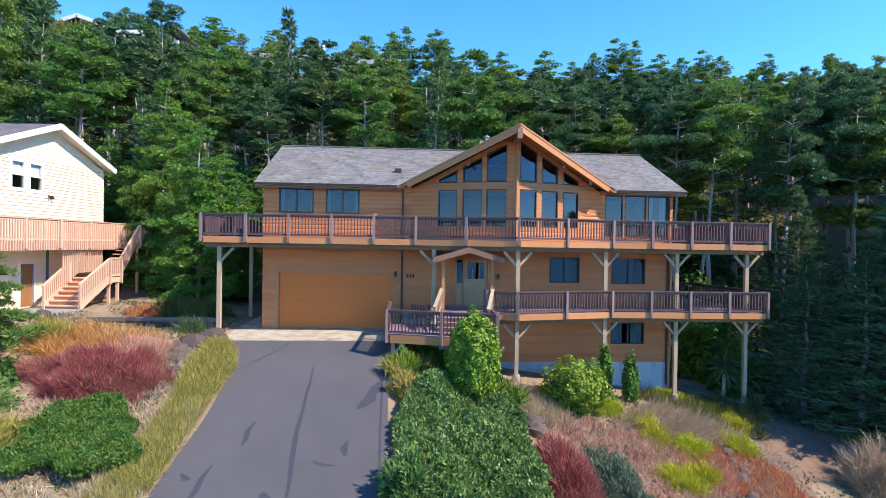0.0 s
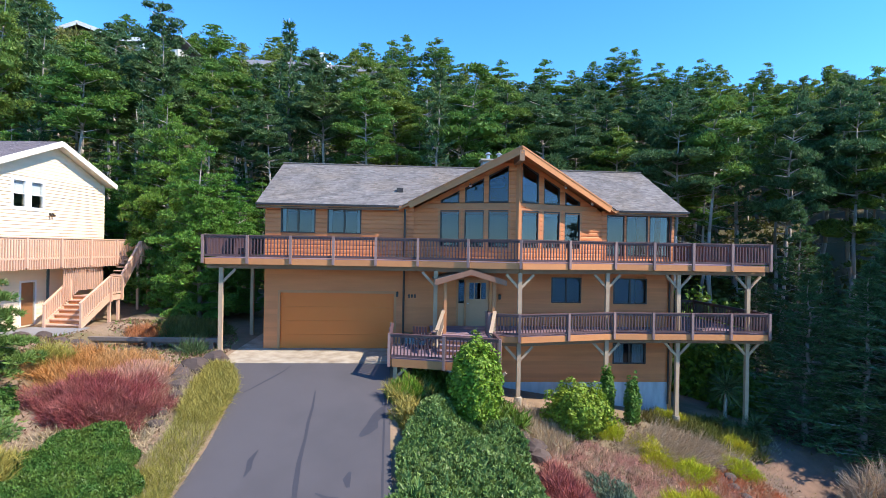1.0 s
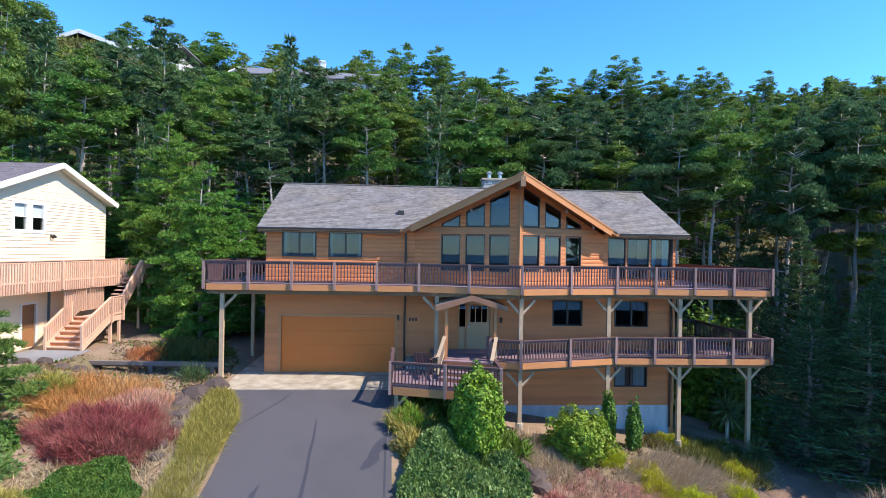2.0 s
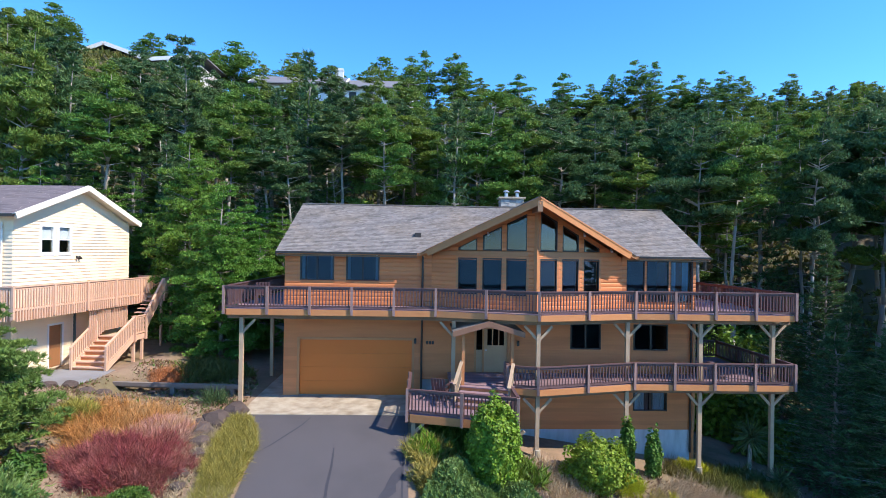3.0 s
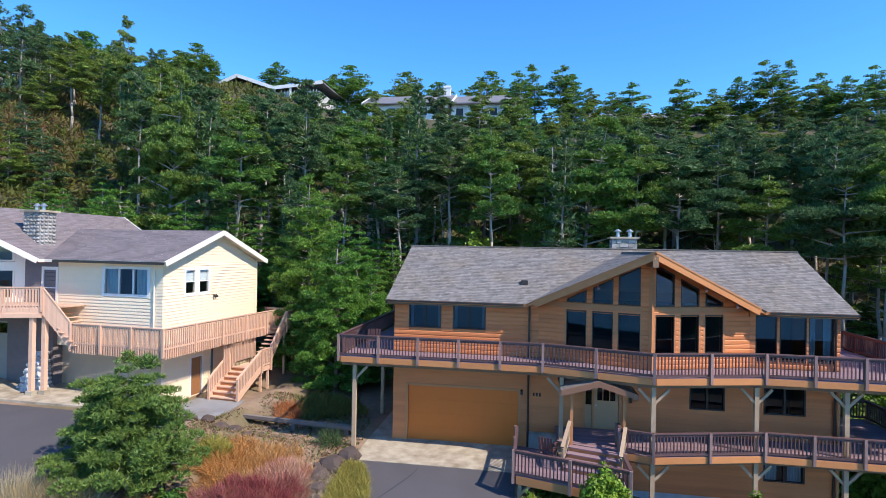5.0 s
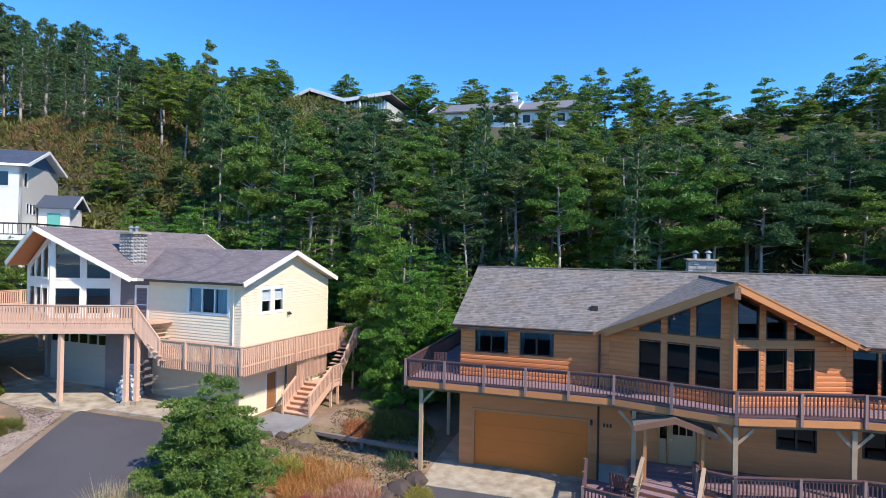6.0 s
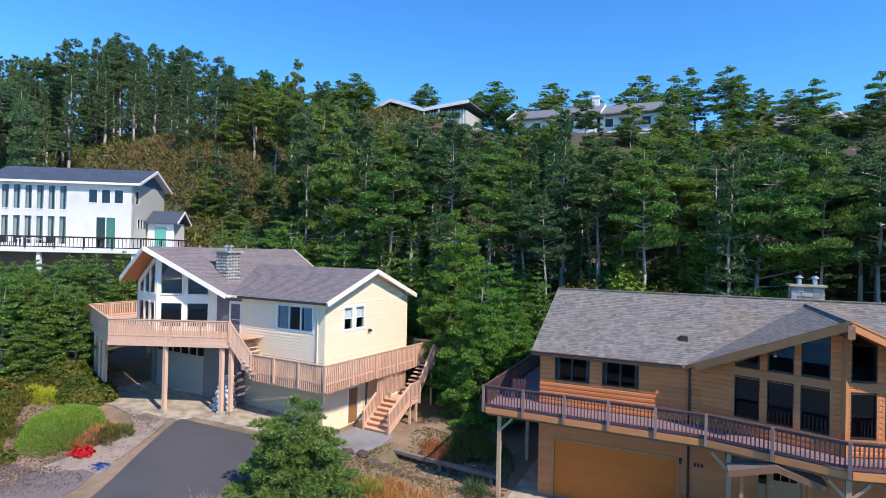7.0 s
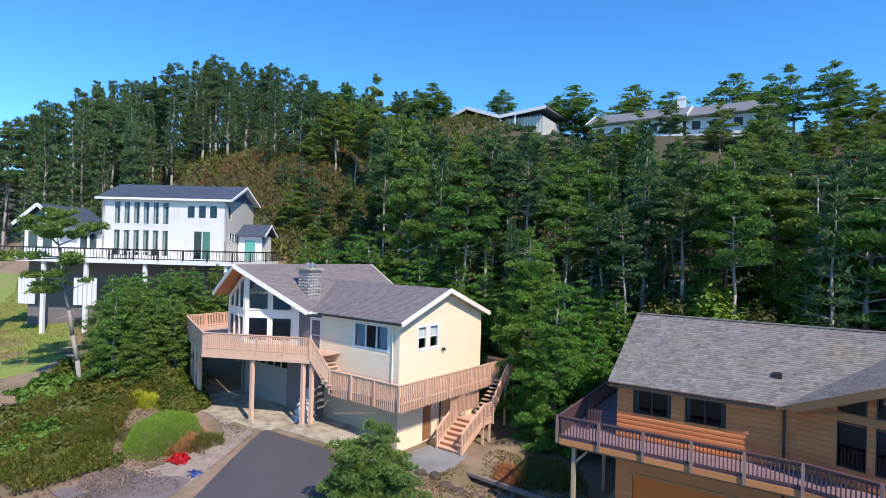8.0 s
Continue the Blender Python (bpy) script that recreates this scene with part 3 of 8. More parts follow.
patch("tar_seam", [(1.08, -2.8), (0.85, -3.3), (0.5, -3.8), (0.0, -4.5), (-0.3, -4.8)], [0.03, 0.06, 0.07, 0.05, 0.03], "thin dark crack seal on the asphalt driveway")
patch("tar_seam", [(4.72, -3.6), (4.74, -5.5), (4.8, -8.0), (4.88, -10.5), (4.95, -12.5)], [0.05, 0.07, 0.06, 0.07, 0.06], "dark sealed edge seam along the asphalt driveway")

# ---- main house ----
FLOOR, EAVE, RIDGE, RIDGE_Y = 3.95, 6.27, 8.72, 4.7
XL, XR, TIP = -0.69, 17.5, (10.0, -1.55)
KL, KR = 5.7, 14.15
house = thing("house", "three-storey brown cedar house with a glazed prow gable and decks", "house")


def house_wall(name, p0, p1, z0, z1, holes, pitch=0.19, roof=None, single=True, mat="siding", log=False):
    """A cedar wall: core with openings, then lap boards; roof(u) gives a sloping top."""
    m = on_wall(p0, p1)
    ln = math.hypot(p1[0] - p0[0], p1[1] - p0[1])
    wall = new(name)
    wall.parent = house
    wall.matrix_local = m
    bm = bmesh.new()
    wall_panel(bm, 0, ln, z0, z1, holes, 0.15, None)
    core = part("core", bm, mat, wall)
    core.location.y = 0.022

    def spans(z, zt):
        return cut_runs(0, ln, holes, z, zt)
    clapboard(spans, z0, z1, pitch, Matrix.Identity(4), "siding_board", wall, mat, single, depth=0.036 if log else 0.018, log=log)
    return wall, m, ln


# upper storey, left of the prow
uw = [(0.65, 2.13, 5.04, 6.19), (2.64, 4.1, 5.04, 6.19)]
wl, m, ln = house_wall("upper_wall", (XL, 0), (KL, 0), FLOOR, EAVE, uw, log=True)
for ua, ub, za, zb in uw:
    window(wl, Matrix.Identity(4), ua, ub, za, zb, divs=((ua + ub) / 2,), curtain=0.1)
# upper storey, right of the prow
sl = [(0.22, 1.03, 4.25, 6.1), (1.12, 2.12, 4.25, 6.1), (2.2, 3.12, 4.25, 6.1)]
wr, m, ln = house_wall("upper_wall", (KR, 0), (XR, 0), FLOOR, EAVE, sl, log=True)
for i, (ua, ub, za, zb) in enumerate(sl):
    window(wr, Matrix.Identity(4), ua, ub, za, zb, curtain=0.3 if i == 2 else 0.0)

# the prow: two glazed walls under the gable, with sloping tops
SLOPE = (8.38 - 6.12) / (TIP[0] - KL)


def prow_wall(p0, p1, rising, lights):
    m = on_wall(p0, p1)
    ln = math.hypot(p1[0] - p0[0], p1[1] - p0[1])
    wall = new("prow_wall")
    wall.parent = house
    wall.matrix_local = m
    k = (8.42 - 6.2) / ln

    def top(u):
        return 6.2 + k * (u if rising else ln - u)
    low = [(a, b, 4.55, 6.12) for a, b in lights]
    bm = bmesh.new()
    wall_panel(bm, 0, ln, FLOOR, 6.2, low, 0.15, None)
    # upper part in uprights beside the sloping lights
    cuts = [0.0] + [c for ab in lights for c in ab] + [ln]
    high = []
    for i, (a, b) in enumerate(zip(cuts, cuts[1:])):
        light = i % 2 == 1
        pts = [(a, 6.2), (b, 6.2), (b, 6.42 if light else top(b)), (a, 6.42 if light else top(a))]
        if light:
            ta, tb = top(a) - 0.24, top(b) - 0.24
            high.append((a, b, max(6.43, ta), max(6.43, tb)))
            quads = [pts, [(a, max(6.43, ta)), (b, max(6.43, tb)), (b, top(b)), (a, top(a))]]
        else:
            quads = [pts]
        for q in quads:
            f = [bm.verts.new((u, 0.0, z)) for u, z in q]
            g = [bm.verts.new((u, 0.15, z)) for u, z in q]
            try:
                bm.faces.new(f), bm.faces.new(g[::-1])
                for s in range(len(q)):
                    t = (s + 1) % len(q)
                    bm.faces.new((f[t], f[s], g[s], g[t]))
            except ValueError:
                pass
    core = part("core", bm, "siding", wall)
    core.location.y = 0.022

    def spans(z, zt):
        runs = cut_runs(0, ln, low, z, zt)
        if zt > 6.2:
            edge = lambda zz: min(ln, max(0.0, (zz - 6.2) / k))
            full = (edge(zt), ln) if rising else (0, ln - edge(zt))
            holes = []
            for a, b, ta, tb in high:
                if z > 6.36:
                    holes.append((a, b, 6.43, max(ta, tb) - 0.06))
            runs = cut_runs(full[0], full[1], holes, z, zt)
        return runs
    clapboard(spans, FLOOR, 8.4, 0.19, Matrix.Identity(4), "siding_board", wall, "siding", True, depth=0.036, log=True)
    for a, b, za, zb in low:
        window(wall, Matrix.Identity(4), a, b, za, zb, bar=0.045, trim="trim")
    for a, b, ta, tb in high:
        window(wall, Matrix.Identity(4), a, b, 6.44, ta, bar=0.045, slope=tb)
    bm = bmesh.new()
    box(bm, 0.35, ln - 0.35, -0.05, 0.02, 6.22, 6.40)
    part("trim_band", bm, "trim", wall)
    return wall


prow_wall((KL, 0), TIP, True, [(1.21, 2.05), (2.29, 3.12), (3.32, 4.17)])
prow_wall(TIP, (KR, 0), False, [(0.17, 1.0), (1.26, 2.09), (2.36, 3.18)])
bm = bmesh.new()
box(bm, -0.07, 0.07, -0.07, 0.07, FLOOR, 8.3, pose(TIP[0], TIP[1] - 0.03, 0, 0, 0, 45))
part("corner_board", bm, "trim", house)

# side and back walls, floors
for p0, p1 in (((XR, 0), (XR, 9.6)), ((XR, 9.6), (XL, 9.6)), ((XL, 9.6), (XL, 0))):
    zlow = -3.2
    wall, m, ln = house_wall("side_wall", p0, p1, zlow, EAVE, [], single=False)
    if abs(p0[0] - p1[0]) < 0.1:
        def gable(z, zt, ln=ln):
            e = (zt - EAVE) / (RIDGE - EAVE) * 4.75
            return [(e, ln - e)] if ln - 2 * e > 0.1 else []
        clapboard(gable, EAVE, RIDGE - 0.2, 0.17, Matrix.Identity(4), "siding_board", wall, "siding", False)
        bm = bmesh.new()
        f = [bm.verts.new(c) for c in ((0, 0.03, EAVE), (ln, 0.03, EAVE), (ln / 2, 0.03, RIDGE - 0.12))]
        g = [bm.verts.new(c) for c in ((0, 0.15, EAVE), (ln, 0.15, EAVE), (ln / 2, 0.15, RIDGE - 0.12))]
        bm.faces.new(f), bm.faces.new(g[::-1])
        for i in range(3):
            j = (i + 1) % 3
            bm.faces.new((f[j], f[i], g[i], g[j]))
        part("gable_core", bm, "siding", wall)
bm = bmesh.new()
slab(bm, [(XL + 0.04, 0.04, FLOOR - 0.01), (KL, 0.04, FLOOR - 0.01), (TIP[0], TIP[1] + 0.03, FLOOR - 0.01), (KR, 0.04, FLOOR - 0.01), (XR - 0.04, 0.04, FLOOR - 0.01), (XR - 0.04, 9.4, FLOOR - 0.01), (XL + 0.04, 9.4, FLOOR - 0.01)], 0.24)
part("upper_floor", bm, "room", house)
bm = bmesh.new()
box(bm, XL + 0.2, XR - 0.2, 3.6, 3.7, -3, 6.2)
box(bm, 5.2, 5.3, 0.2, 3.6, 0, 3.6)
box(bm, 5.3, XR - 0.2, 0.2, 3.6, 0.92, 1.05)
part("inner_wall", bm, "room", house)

# lower storeys
GX0, GX1, GH = 0.0, 4.88, 2.44
gl, m, ln = house_wall("garage_wall", (XL, 0), (5.25, 0), 0.0, 3.72, [(GX0 - XL, GX1 - XL, -0.1, GH)], single=True)
bm = bmesh.new()
box(bm, GX0 - 0.11, GX0 - 0.003, -0.05, 0.02, 0.02, GH + 0.11)
box(bm, GX1 + 0.003, GX1 + 0.11, -0.05, 0.02, 0.02, GH + 0.11)
box(bm, GX0 - 0.003, GX1 + 0.003, -0.05, 0.02, GH + 0.003, GH + 0.11)
part("garage_trim", bm, "trim", house)
gdoor = new("garage_door")
gdoor.parent = house
gdoor["label"] = "wide closed orange-brown garage door"
for i in range(4):
    bm = bmesh.new()
    box(bm, GX0 + 0.005, GX1 - 0.005, 0.07, 0.12, 0.03 + i * 0.602, 0.03 + i * 0.602 + 0.598)
    bmesh.ops.bevel(bm, geom=bm.edges[:], offset=0.006, segments=1)
    part("door_panel", bm, "garage", gdoor)
lw = [(11.88 - 5.25, 13.25 - 5.25, 2.12, 3.26), (14.72 - 5.25, 16.28 - 5.25, 2.1, 3.25), (7.62 - 5.25, 9.2 - 5.25, 1.05, 3.2)]
lr, m, ln = house_wall("entry_wall", (5.25, 0.0), (17.46, 0.0), 0.75, 3.72, lw, single=True)
for ua, ub, za, zb in lw[:2]:
    window(lr, Matrix.Identity(4), ua, ub, za, zb, divs=((ua + ub) / 2,), curtain=0.0)
entry = new("front_door")
entry.parent = house
entry.matrix_local = pose(7.62, 0, 1.05)
bm = bmesh.new()
box(bm, 0.0, 0.09, -0.05, 0.1, 0, 2.15)
box(bm, 0.36, 0.44, -0.05, 0.1, 0, 2.06)
box(bm, 1.46, 1.58, -0.05, 0.1, 0, 2.15)
box(bm, 0.09, 1.46, -0.05, 0.1, 2.06, 2.15)
part("frame", bm, "trim", entry)
bm = bmesh.new()
box(bm, 0.45, 1.45, 0.02, 0.07, 0.01, 1.2)
box(bm, 0.45, 0.58, 0.02, 0.07, 1.2, 2.05)
box(bm, 1.32, 1.45, 0.02, 0.07, 1.2, 2.05)
box(bm, 0.58, 1.32, 0.02, 0.07, 1.92, 2.05)
box(bm, 0.79, 0.83, 0.02, 0.07, 1.2, 1.92)
box(bm, 1.07, 1.11, 0.02, 0.07, 1.2, 1.92)
box(bm, 0.1, 0.35, 0.03, 0.07, 0.0, 1.0)
part("leaf", bm, "door", entry, "pale wooden door with three tall lights")
for a, b, c in ((0.58, 0.79, 1.2), (0.83, 1.07, 1.2), (1.11, 1.32, 1.2), (0.1, 0.35, 1.0)):
    bm = bmesh.new()
    box(bm, a, b, 0.035, 0.045, c, 1.92)
    part("pane", bm, "glass", entry).visible_shadow = False
bm = bmesh.new()
tube(bm, (0.52, 0.0, 1.0), (0.52, -0.05, 1.0), 0.02, 0.035, 8)
part("door_knob", bm, "metal", entry)
bw = [(14.74 - 9.35, 16.28 - 9.35, -0.6, 0.34)]
bs, m, ln = house_wall("basement_wall", (9.35, 0.0), (17.44, 0.0), -1.42, 0.75, bw, single=True)
window(bs, Matrix.Identity(4), *bw[0], divs=((bw[0][0] + bw[0][1]) / 2,), curtain=0.35)
bm = bmesh.new()
box(bm, 5.25, 9.34, 0.35, 0.5, -2.2, 0.75)
part("recessed_wall", bm, "concrete_pale", house)
bm = bmesh.new()
box(bm, 9.3, 17.4, 0.01, 0.3, -3.6, -1.425)
part("foundation", bm, "concrete_pale", house, "pale weathered concrete foundation wall")
for x in (17.46, 9.33):
    bm = bmesh.new()
    box(bm, x - 0.05, x + 0.06, -0.045, 0.06, -1.42, 3.7)
    part("corner_board", bm, "trim", house)
bm = bmesh.new()
tube(bm, (5.3, -0.08, 0.05), (5.3, -0.08, 6.15), 0.045, 0.045, 8)
part("downspout", bm, "gutter", house)
bm = bmesh.new()
tube(bm, (17.3, -0.09, -2.4), (17.3, -0.09, 6.15), 0.045, 0.045, 8)
part("downspout", bm, "gutter", house)
# plain bars where the number stands, a lantern
for x in (5.5, 5.63, 5.76):
    bm = bmesh.new()
    box(bm, x, x + 0.075, -0.05, -0.026, 2.28, 2.43)
    part("number_bar", bm, "black", house)
for x, y, z in ((5.02, -0.08, 2.42), (9.55, -0.08, 2.35)):
    lan = new("lantern")
    lan.parent = house
    bm = bmesh.new()
    box(bm, x - 0.05, x + 0.05, y - 0.05, y + 0.05, z - 0.10, z + 0.08)
    bmesh.ops.bevel(bm, geom=bm.edges[:], offset=0.02, segments=1)
    part("body", bm, "black", lan)
    bm = bmesh.new()
    tube(bm, (x, y, z + 0.08), (x, y, z + 0.14), 0.07, 0.01, 6)
    part("cap", bm, "black", lan)

# roof
roof = new("roof")
roof.parent = house
HL, HR = -1.0, 17.95
YE = -0.42
VL, VR, AX = 5.16, 14.64, 9.9
GZ = 8.55
vy = YE + (GZ - EAVE) / (RIDGE - EAVE) * (RIDGE_Y - YE)
sl = math.hypot(RIDGE_Y - YE, RIDGE - EAVE)
run_y = (RIDGE_Y - YE) / sl
plan = [(HL, YE), (VL, YE), (AX, vy), (VR, YE), (HR, YE), (HR, RIDGE_Y), (HL, RIDGE_Y)]
zof = lambda y: EAVE + (RIDGE - EAVE) * (y - YE) / (RIDGE_Y - YE)
bm = bmesh.new()
slab(bm, [(x, y, zof(y)) for x, y in plan], 0.12)
slab(bm, [(HL, RIDGE_Y, RIDGE), (HR, RIDGE_Y, RIDGE), (HR, 10.1, EAVE), (HL, 10.1, EAVE)], 0.12)
TZ, TY = GZ, -2.62
LOWL, LOWR = (5.47, -0.62), (14.3, -0.62)
slab(bm, [(LOWL[0], LOWL[1], EAVE + 0.14), (AX, TY, TZ), (AX, vy, GZ), (VL, YE, EAVE)], 0.12)
slab(bm, [(AX, TY, TZ), (LOWR[0], LOWR[1], EAVE + 0.14), (VR, YE, EAVE), (AX, vy, GZ)], 0.12)
part("roof_deck", bm, "trim", roof)
sh = shingles([(x, (y - YE) / run_y) for x, y in plan], Vector((0, YE, EAVE + 0.004)), (1, 0, 0), (0, run_y, (RIDGE - EAVE) / sl))
sh.materials.append(M["shingle"])
part("shingles", sh, "shingle", roof)["kind"] = "stuff"
sh = shingles([(HL, 0), (HR, 0), (HR, sl), (HL, sl)], Vector((0, 10.1, EAVE + 0.004)), (1, 0, 0), (0, -run_y, (RIDGE - EAVE) / sl), seed=3)
sh.materials.append(M["shingle"])
part("shingles", sh, "shingle", roof)["kind"] = "stuff"
for low, side in ((VL, 1), (VR, -1)):
    wdt = abs(AX - low)
    gl_ = math.hypot(wdt, GZ - EAVE)
    # u along +y, v up the slope from the low corner
    poly = [(YE, 0.0), (LOWL[1] + 0.12, 0.0), (TY, gl_), (vy, gl_)]
    sh = shingles(poly, Vector((low, 0, EAVE + 0.006)), (0, 1, 0), (side * wdt / gl_, 0, (GZ - EAVE) / gl_), lift=0.007, seed=5 + side)
    sh.materials.append(M["shingle"])
    part("shingles", sh, "shingle", roof)["kind"] = "stuff"
# barge boards of the prow gable, its ridge beam, gutters, ridge caps
for low in (LOWL, LOWR):
    bm = bmesh.new()
    a, b = Vector((low[0], low[1] - 0.03, EAVE + 0.03)), Vector((AX, TY - 0.03, TZ - 0.11))
    beam(bm, a, b, 0.05, 0.30)
    part("barge_board", bm, "fascia", roof)
    bm = bmesh.new()
    beam(bm, a + Vector((0, -0.035, 0.13)), b + Vector((0, -0.035, 0.13)), 0.03, 0.06)
    part("drip_edge", bm, "trim", roof)
bm = bmesh.new()
box(bm, AX - 0.1, AX + 0.1, TY - 0.06, -1.5, TZ - 0.55, TZ - 0.13)
part("ridge_beam", bm, "beam", roof)
for x0, x1 in ((HL, VL - 0.12), (VR + 0.12, HR)):
    bm = bmesh.new()
    box(bm, x0, x1, YE - 0.10, YE - 0.005, EAVE - 0.075, EAVE - 0.012)
    box(bm, x0, x1, YE - 0.108, YE - 0.092, EAVE - 0.02, EAVE + 0.004)
    part("gutter", bm, "gutter", roof)
    bm = bmesh.new()
    box(bm, x0, x1, YE + 0.01, 0.0, EAVE - 0.19, EAVE - 0.14)
    part("soffit", bm, "beam", roof)
bm = bmesh.new()
beam(bm, (HL, RIDGE_Y, RIDGE + 0.015), (HR, RIDGE_Y, RIDGE + 0.015), 0.26, 0.05)
beam(bm, (AX, TY, GZ + 0.015), (AX, vy, GZ + 0.015), 0.22, 0.05)
part("ridge_cap", bm, "shingle", roof)
for x in (HL + 0.02, HR - 0.02):
    for ye in (YE, 10.1):
        bm = bmesh.new()
        beam(bm, (x, ye, EAVE - 0.11), (x, RIDGE_Y, RIDGE - 0.11), 0.045, 0.2)
        part("barge_board", bm, "gutter", roof)
vent = new("roof_vent")
vent.parent = roof
bm = bmesh.new()
box(bm, 4.9, 5.2, 1.05, 1.35, zof(1.2) - 0.05, zof(1.2) + 0.16)
bmesh.ops.bevel(bm, geom=bm.edges[:], offset=0.02, segments=1)
part("vent_box", bm, "gutter", vent)
for x, z in ((12.05, 7.42), (13.35, 6.78), (8.0, 7.4)):
    bm = bmesh.new()
    yy = -2.2 + abs(x - 10) * 0.33
    tube(bm, (x, yy + 0.25, z - 0.2), (x, yy + 0.1, z - 0.32), 0.03, 0.055, 8)
    part("spot_lamp", bm, "metal", roof)

# stone chimney with two pots
chim = new("chimney")
chim.parent = house
cx0, cx1, cy0, cy1, cz0, cz1 = 9.45, 10.7, 5.4, 6.15, 7.9, 9.28
rng = random.Random(4)
bm = bmesh.new()
box(bm, cx0 + 0.04, cx1 - 0.04, cy0 + 0.04, cy1 - 0.04, cz0, cz1)
part("core", bm, "stone", chim)
z = 8.0
while z < cz1 - 0.05:
    h = rng.uniform(0.12, 0.2)
    h = min(h, cz1 - z)
    for a0, a1, face in ((cx0, cx1, "f"), (cx0, cx1, "b"), (cy0, cy1, "l"), (cy0, cy1, "r")):
        u = a0
        while u < a1 - 0.02:
            l = min(rng.uniform(0.18, 0.42), a1 - u)
            bm = bmesh.new()
            o = rng.uniform(0, 0.025)
            if face == "f":
                box(bm, u + 0.008, u + l - 0.008, cy0 - o, cy0 + 0.06, z + 0.008, z + h - 0.008)
            elif face == "b":
                box(bm, u + 0.008, u + l - 0.008, cy1 - 0.06, cy1 + o, z + 0.008, z + h - 0.008)
            elif face == "l":
                box(bm, cx0 - o, cx0 + 0.06, u + 0.008, u + l - 0.008, z + 0.008, z + h - 0.008)
            else:
                box(bm, cx1 - 0.06, cx1 + o, u + 0.008, u + l - 0.008, z + 0.008, z + h - 0.008)
            part("stone", bm, "stone", chim)
            u += l
    z += h
bm = bmesh.new()
box(bm, cx0 - 0.1, cx1 + 0.1, cy0 - 0.1, cy1 + 0.1, cz1, cz1 + 0.09)
part("cap", bm, "concrete", chim)
for x in (9.8, 10.4):
    bm = bmesh.new()
    tube(bm, (x, 5.75, cz1 + 0.09), (x, 5.75, cz1 + 0.34), 0.11, 0.1, 10)
    tube(bm, (x, 5.75, cz1 + 0.38), (x, 5.75, cz1 + 0.50), 0.2, 0.06, 10)
    for k in range(3):
        tube(bm, (x + 0.09 * math.cos(k * 2.1), 5.75 + 0.09 * math.sin(k * 2.1), cz1 + 0.3), (x + 0.1 * math.cos(k * 2.1), 5.75 + 0.1 * math.sin(k * 2.1), cz1 + 0.4), 0.012, 0.012, 5)
    part("flue_cap", bm, "metal", chim)

# ---- decks of the main house ----
DA, DB, DC = (5.85, -1.85), (9.85, -3.0), (14.0, -1.95)
UL, UR = (-2.62, -1.75), (20.66, -2.05)


def fascia_boards(parent, run, z0, z1, n_gap=1.8, mat="fascia"):
    for p, q in zip(run, run[1:]):
        p, q = Vector((*p, 0)), Vector((*q, 0))
        k = max(1, round((q - p).length / n_gap))
        for i in range(k):
            a, b = p.lerp(q, (i + 0.03) / k), p.lerp(q, (i + 0.97) / k)
            bm = bmesh.new()
            zc = Vector((0, 0, (z0 + z1) / 2))
            beam(bm, a + zc, b + zc, 0.05, z1 - z0)
            part("fascia_board", bm, mat, parent)


def deck(name, label, outer, inner, z, joist_to, rails, **kw):
    d = thing(name, label, "deck")
    planks(outer + inner, z, d, "deck")
    for _, v0, v1, (a0, a1), (b0, b1) in strips([(p[1], p[0]) for p in outer + inner], 0.61):
        bm = bmesh.new()
        beam(bm, (v0 + 0.03, a0 + 0.1, z - 0.14), (v0 + 0.03, a1 - 0.02, z - 0.14), 0.05, 0.2)
        part("joist", bm, "beam", d)
    return d


upper = deck("upper_deck", "long brown wooden deck round the upper storey with slatted railing",
             [UL, DA, DB, DC, UR], [(20.66, 6.6), (17.53, 6.6), (17.53, -0.03), (14.16, -0.03), (10.0, -1.62), (5.68, -0.03), (-0.72, -0.03), (-0.72, 9.0), (-2.7, 9.0)], 3.95, -0.4, None)
railing(upper, [(-2.7, 9.0), UL, DA, DB, DC, UR, (20.66, 6.6), (17.6, 6.6)], 3.95, 0.92)
fascia_boards(upper, [UL, DA, DB, DC, UR], 3.70, 3.94)
fascia_boards(upper, [UR, (20.66, 6.6)], 3.70, 3.94)
fascia_boards(upper, [(-2.7, 9.0), UL], 3.70, 3.94)
bm = bmesh.new()
off = Vector((0, 0.35, 3.62))
for p, q in ((UL, DA), (DA, DB), (DB, DC), (DC, UR)):
    beam(bm, Vector((*p, 0)) + off, Vector((*q, 0)) + off, 0.1, 0.2)
part("edge_beam", bm, "beam", upper)
lower = deck("lower_deck", "brown wooden deck before the entrance storey with slatted railing",
             [(6.45, -2.0), (8.75, -2.62), DB, DC, UR], [(20.66, 4.0), (17.53, 4.0), (17.53, -0.03), (6.45, -0.03)], 1.07, -0.4, None)
railing(lower, [(8.75, -2.0), (8.75, -2.68), DB, DC, UR, (20.66, 4.0), (17.6, 4.0)], 1.07, 0.88)
fascia_boards(lower, [(8.75, -2.68), DB, DC, UR], 0.82, 1.06)
fascia_boards(lower, [UR, (20.66, 4.0)], 0.82, 1.06)
bm = bmesh.new()
off = Vector((0, 0.35, 0.74))
for p, q in (((8.6, -2.6), DB), (DB, DC), (DC, UR)):
    beam(bm, Vector((*p, 0)) + off, Vector((*q, 0)) + off, 0.1, 0.2)
part("edge_beam", bm, "beam", lower)
landing = thing("entry_landing", "low wooden landing deck with railing beside the driveway", "deck")
LZ = 0.44
lp = [(4.87, -4.05), (8.7, -5.18)]
planks(lp + [(8.7, -2.0), (4.87, -1.0)], LZ, landing, "deck")
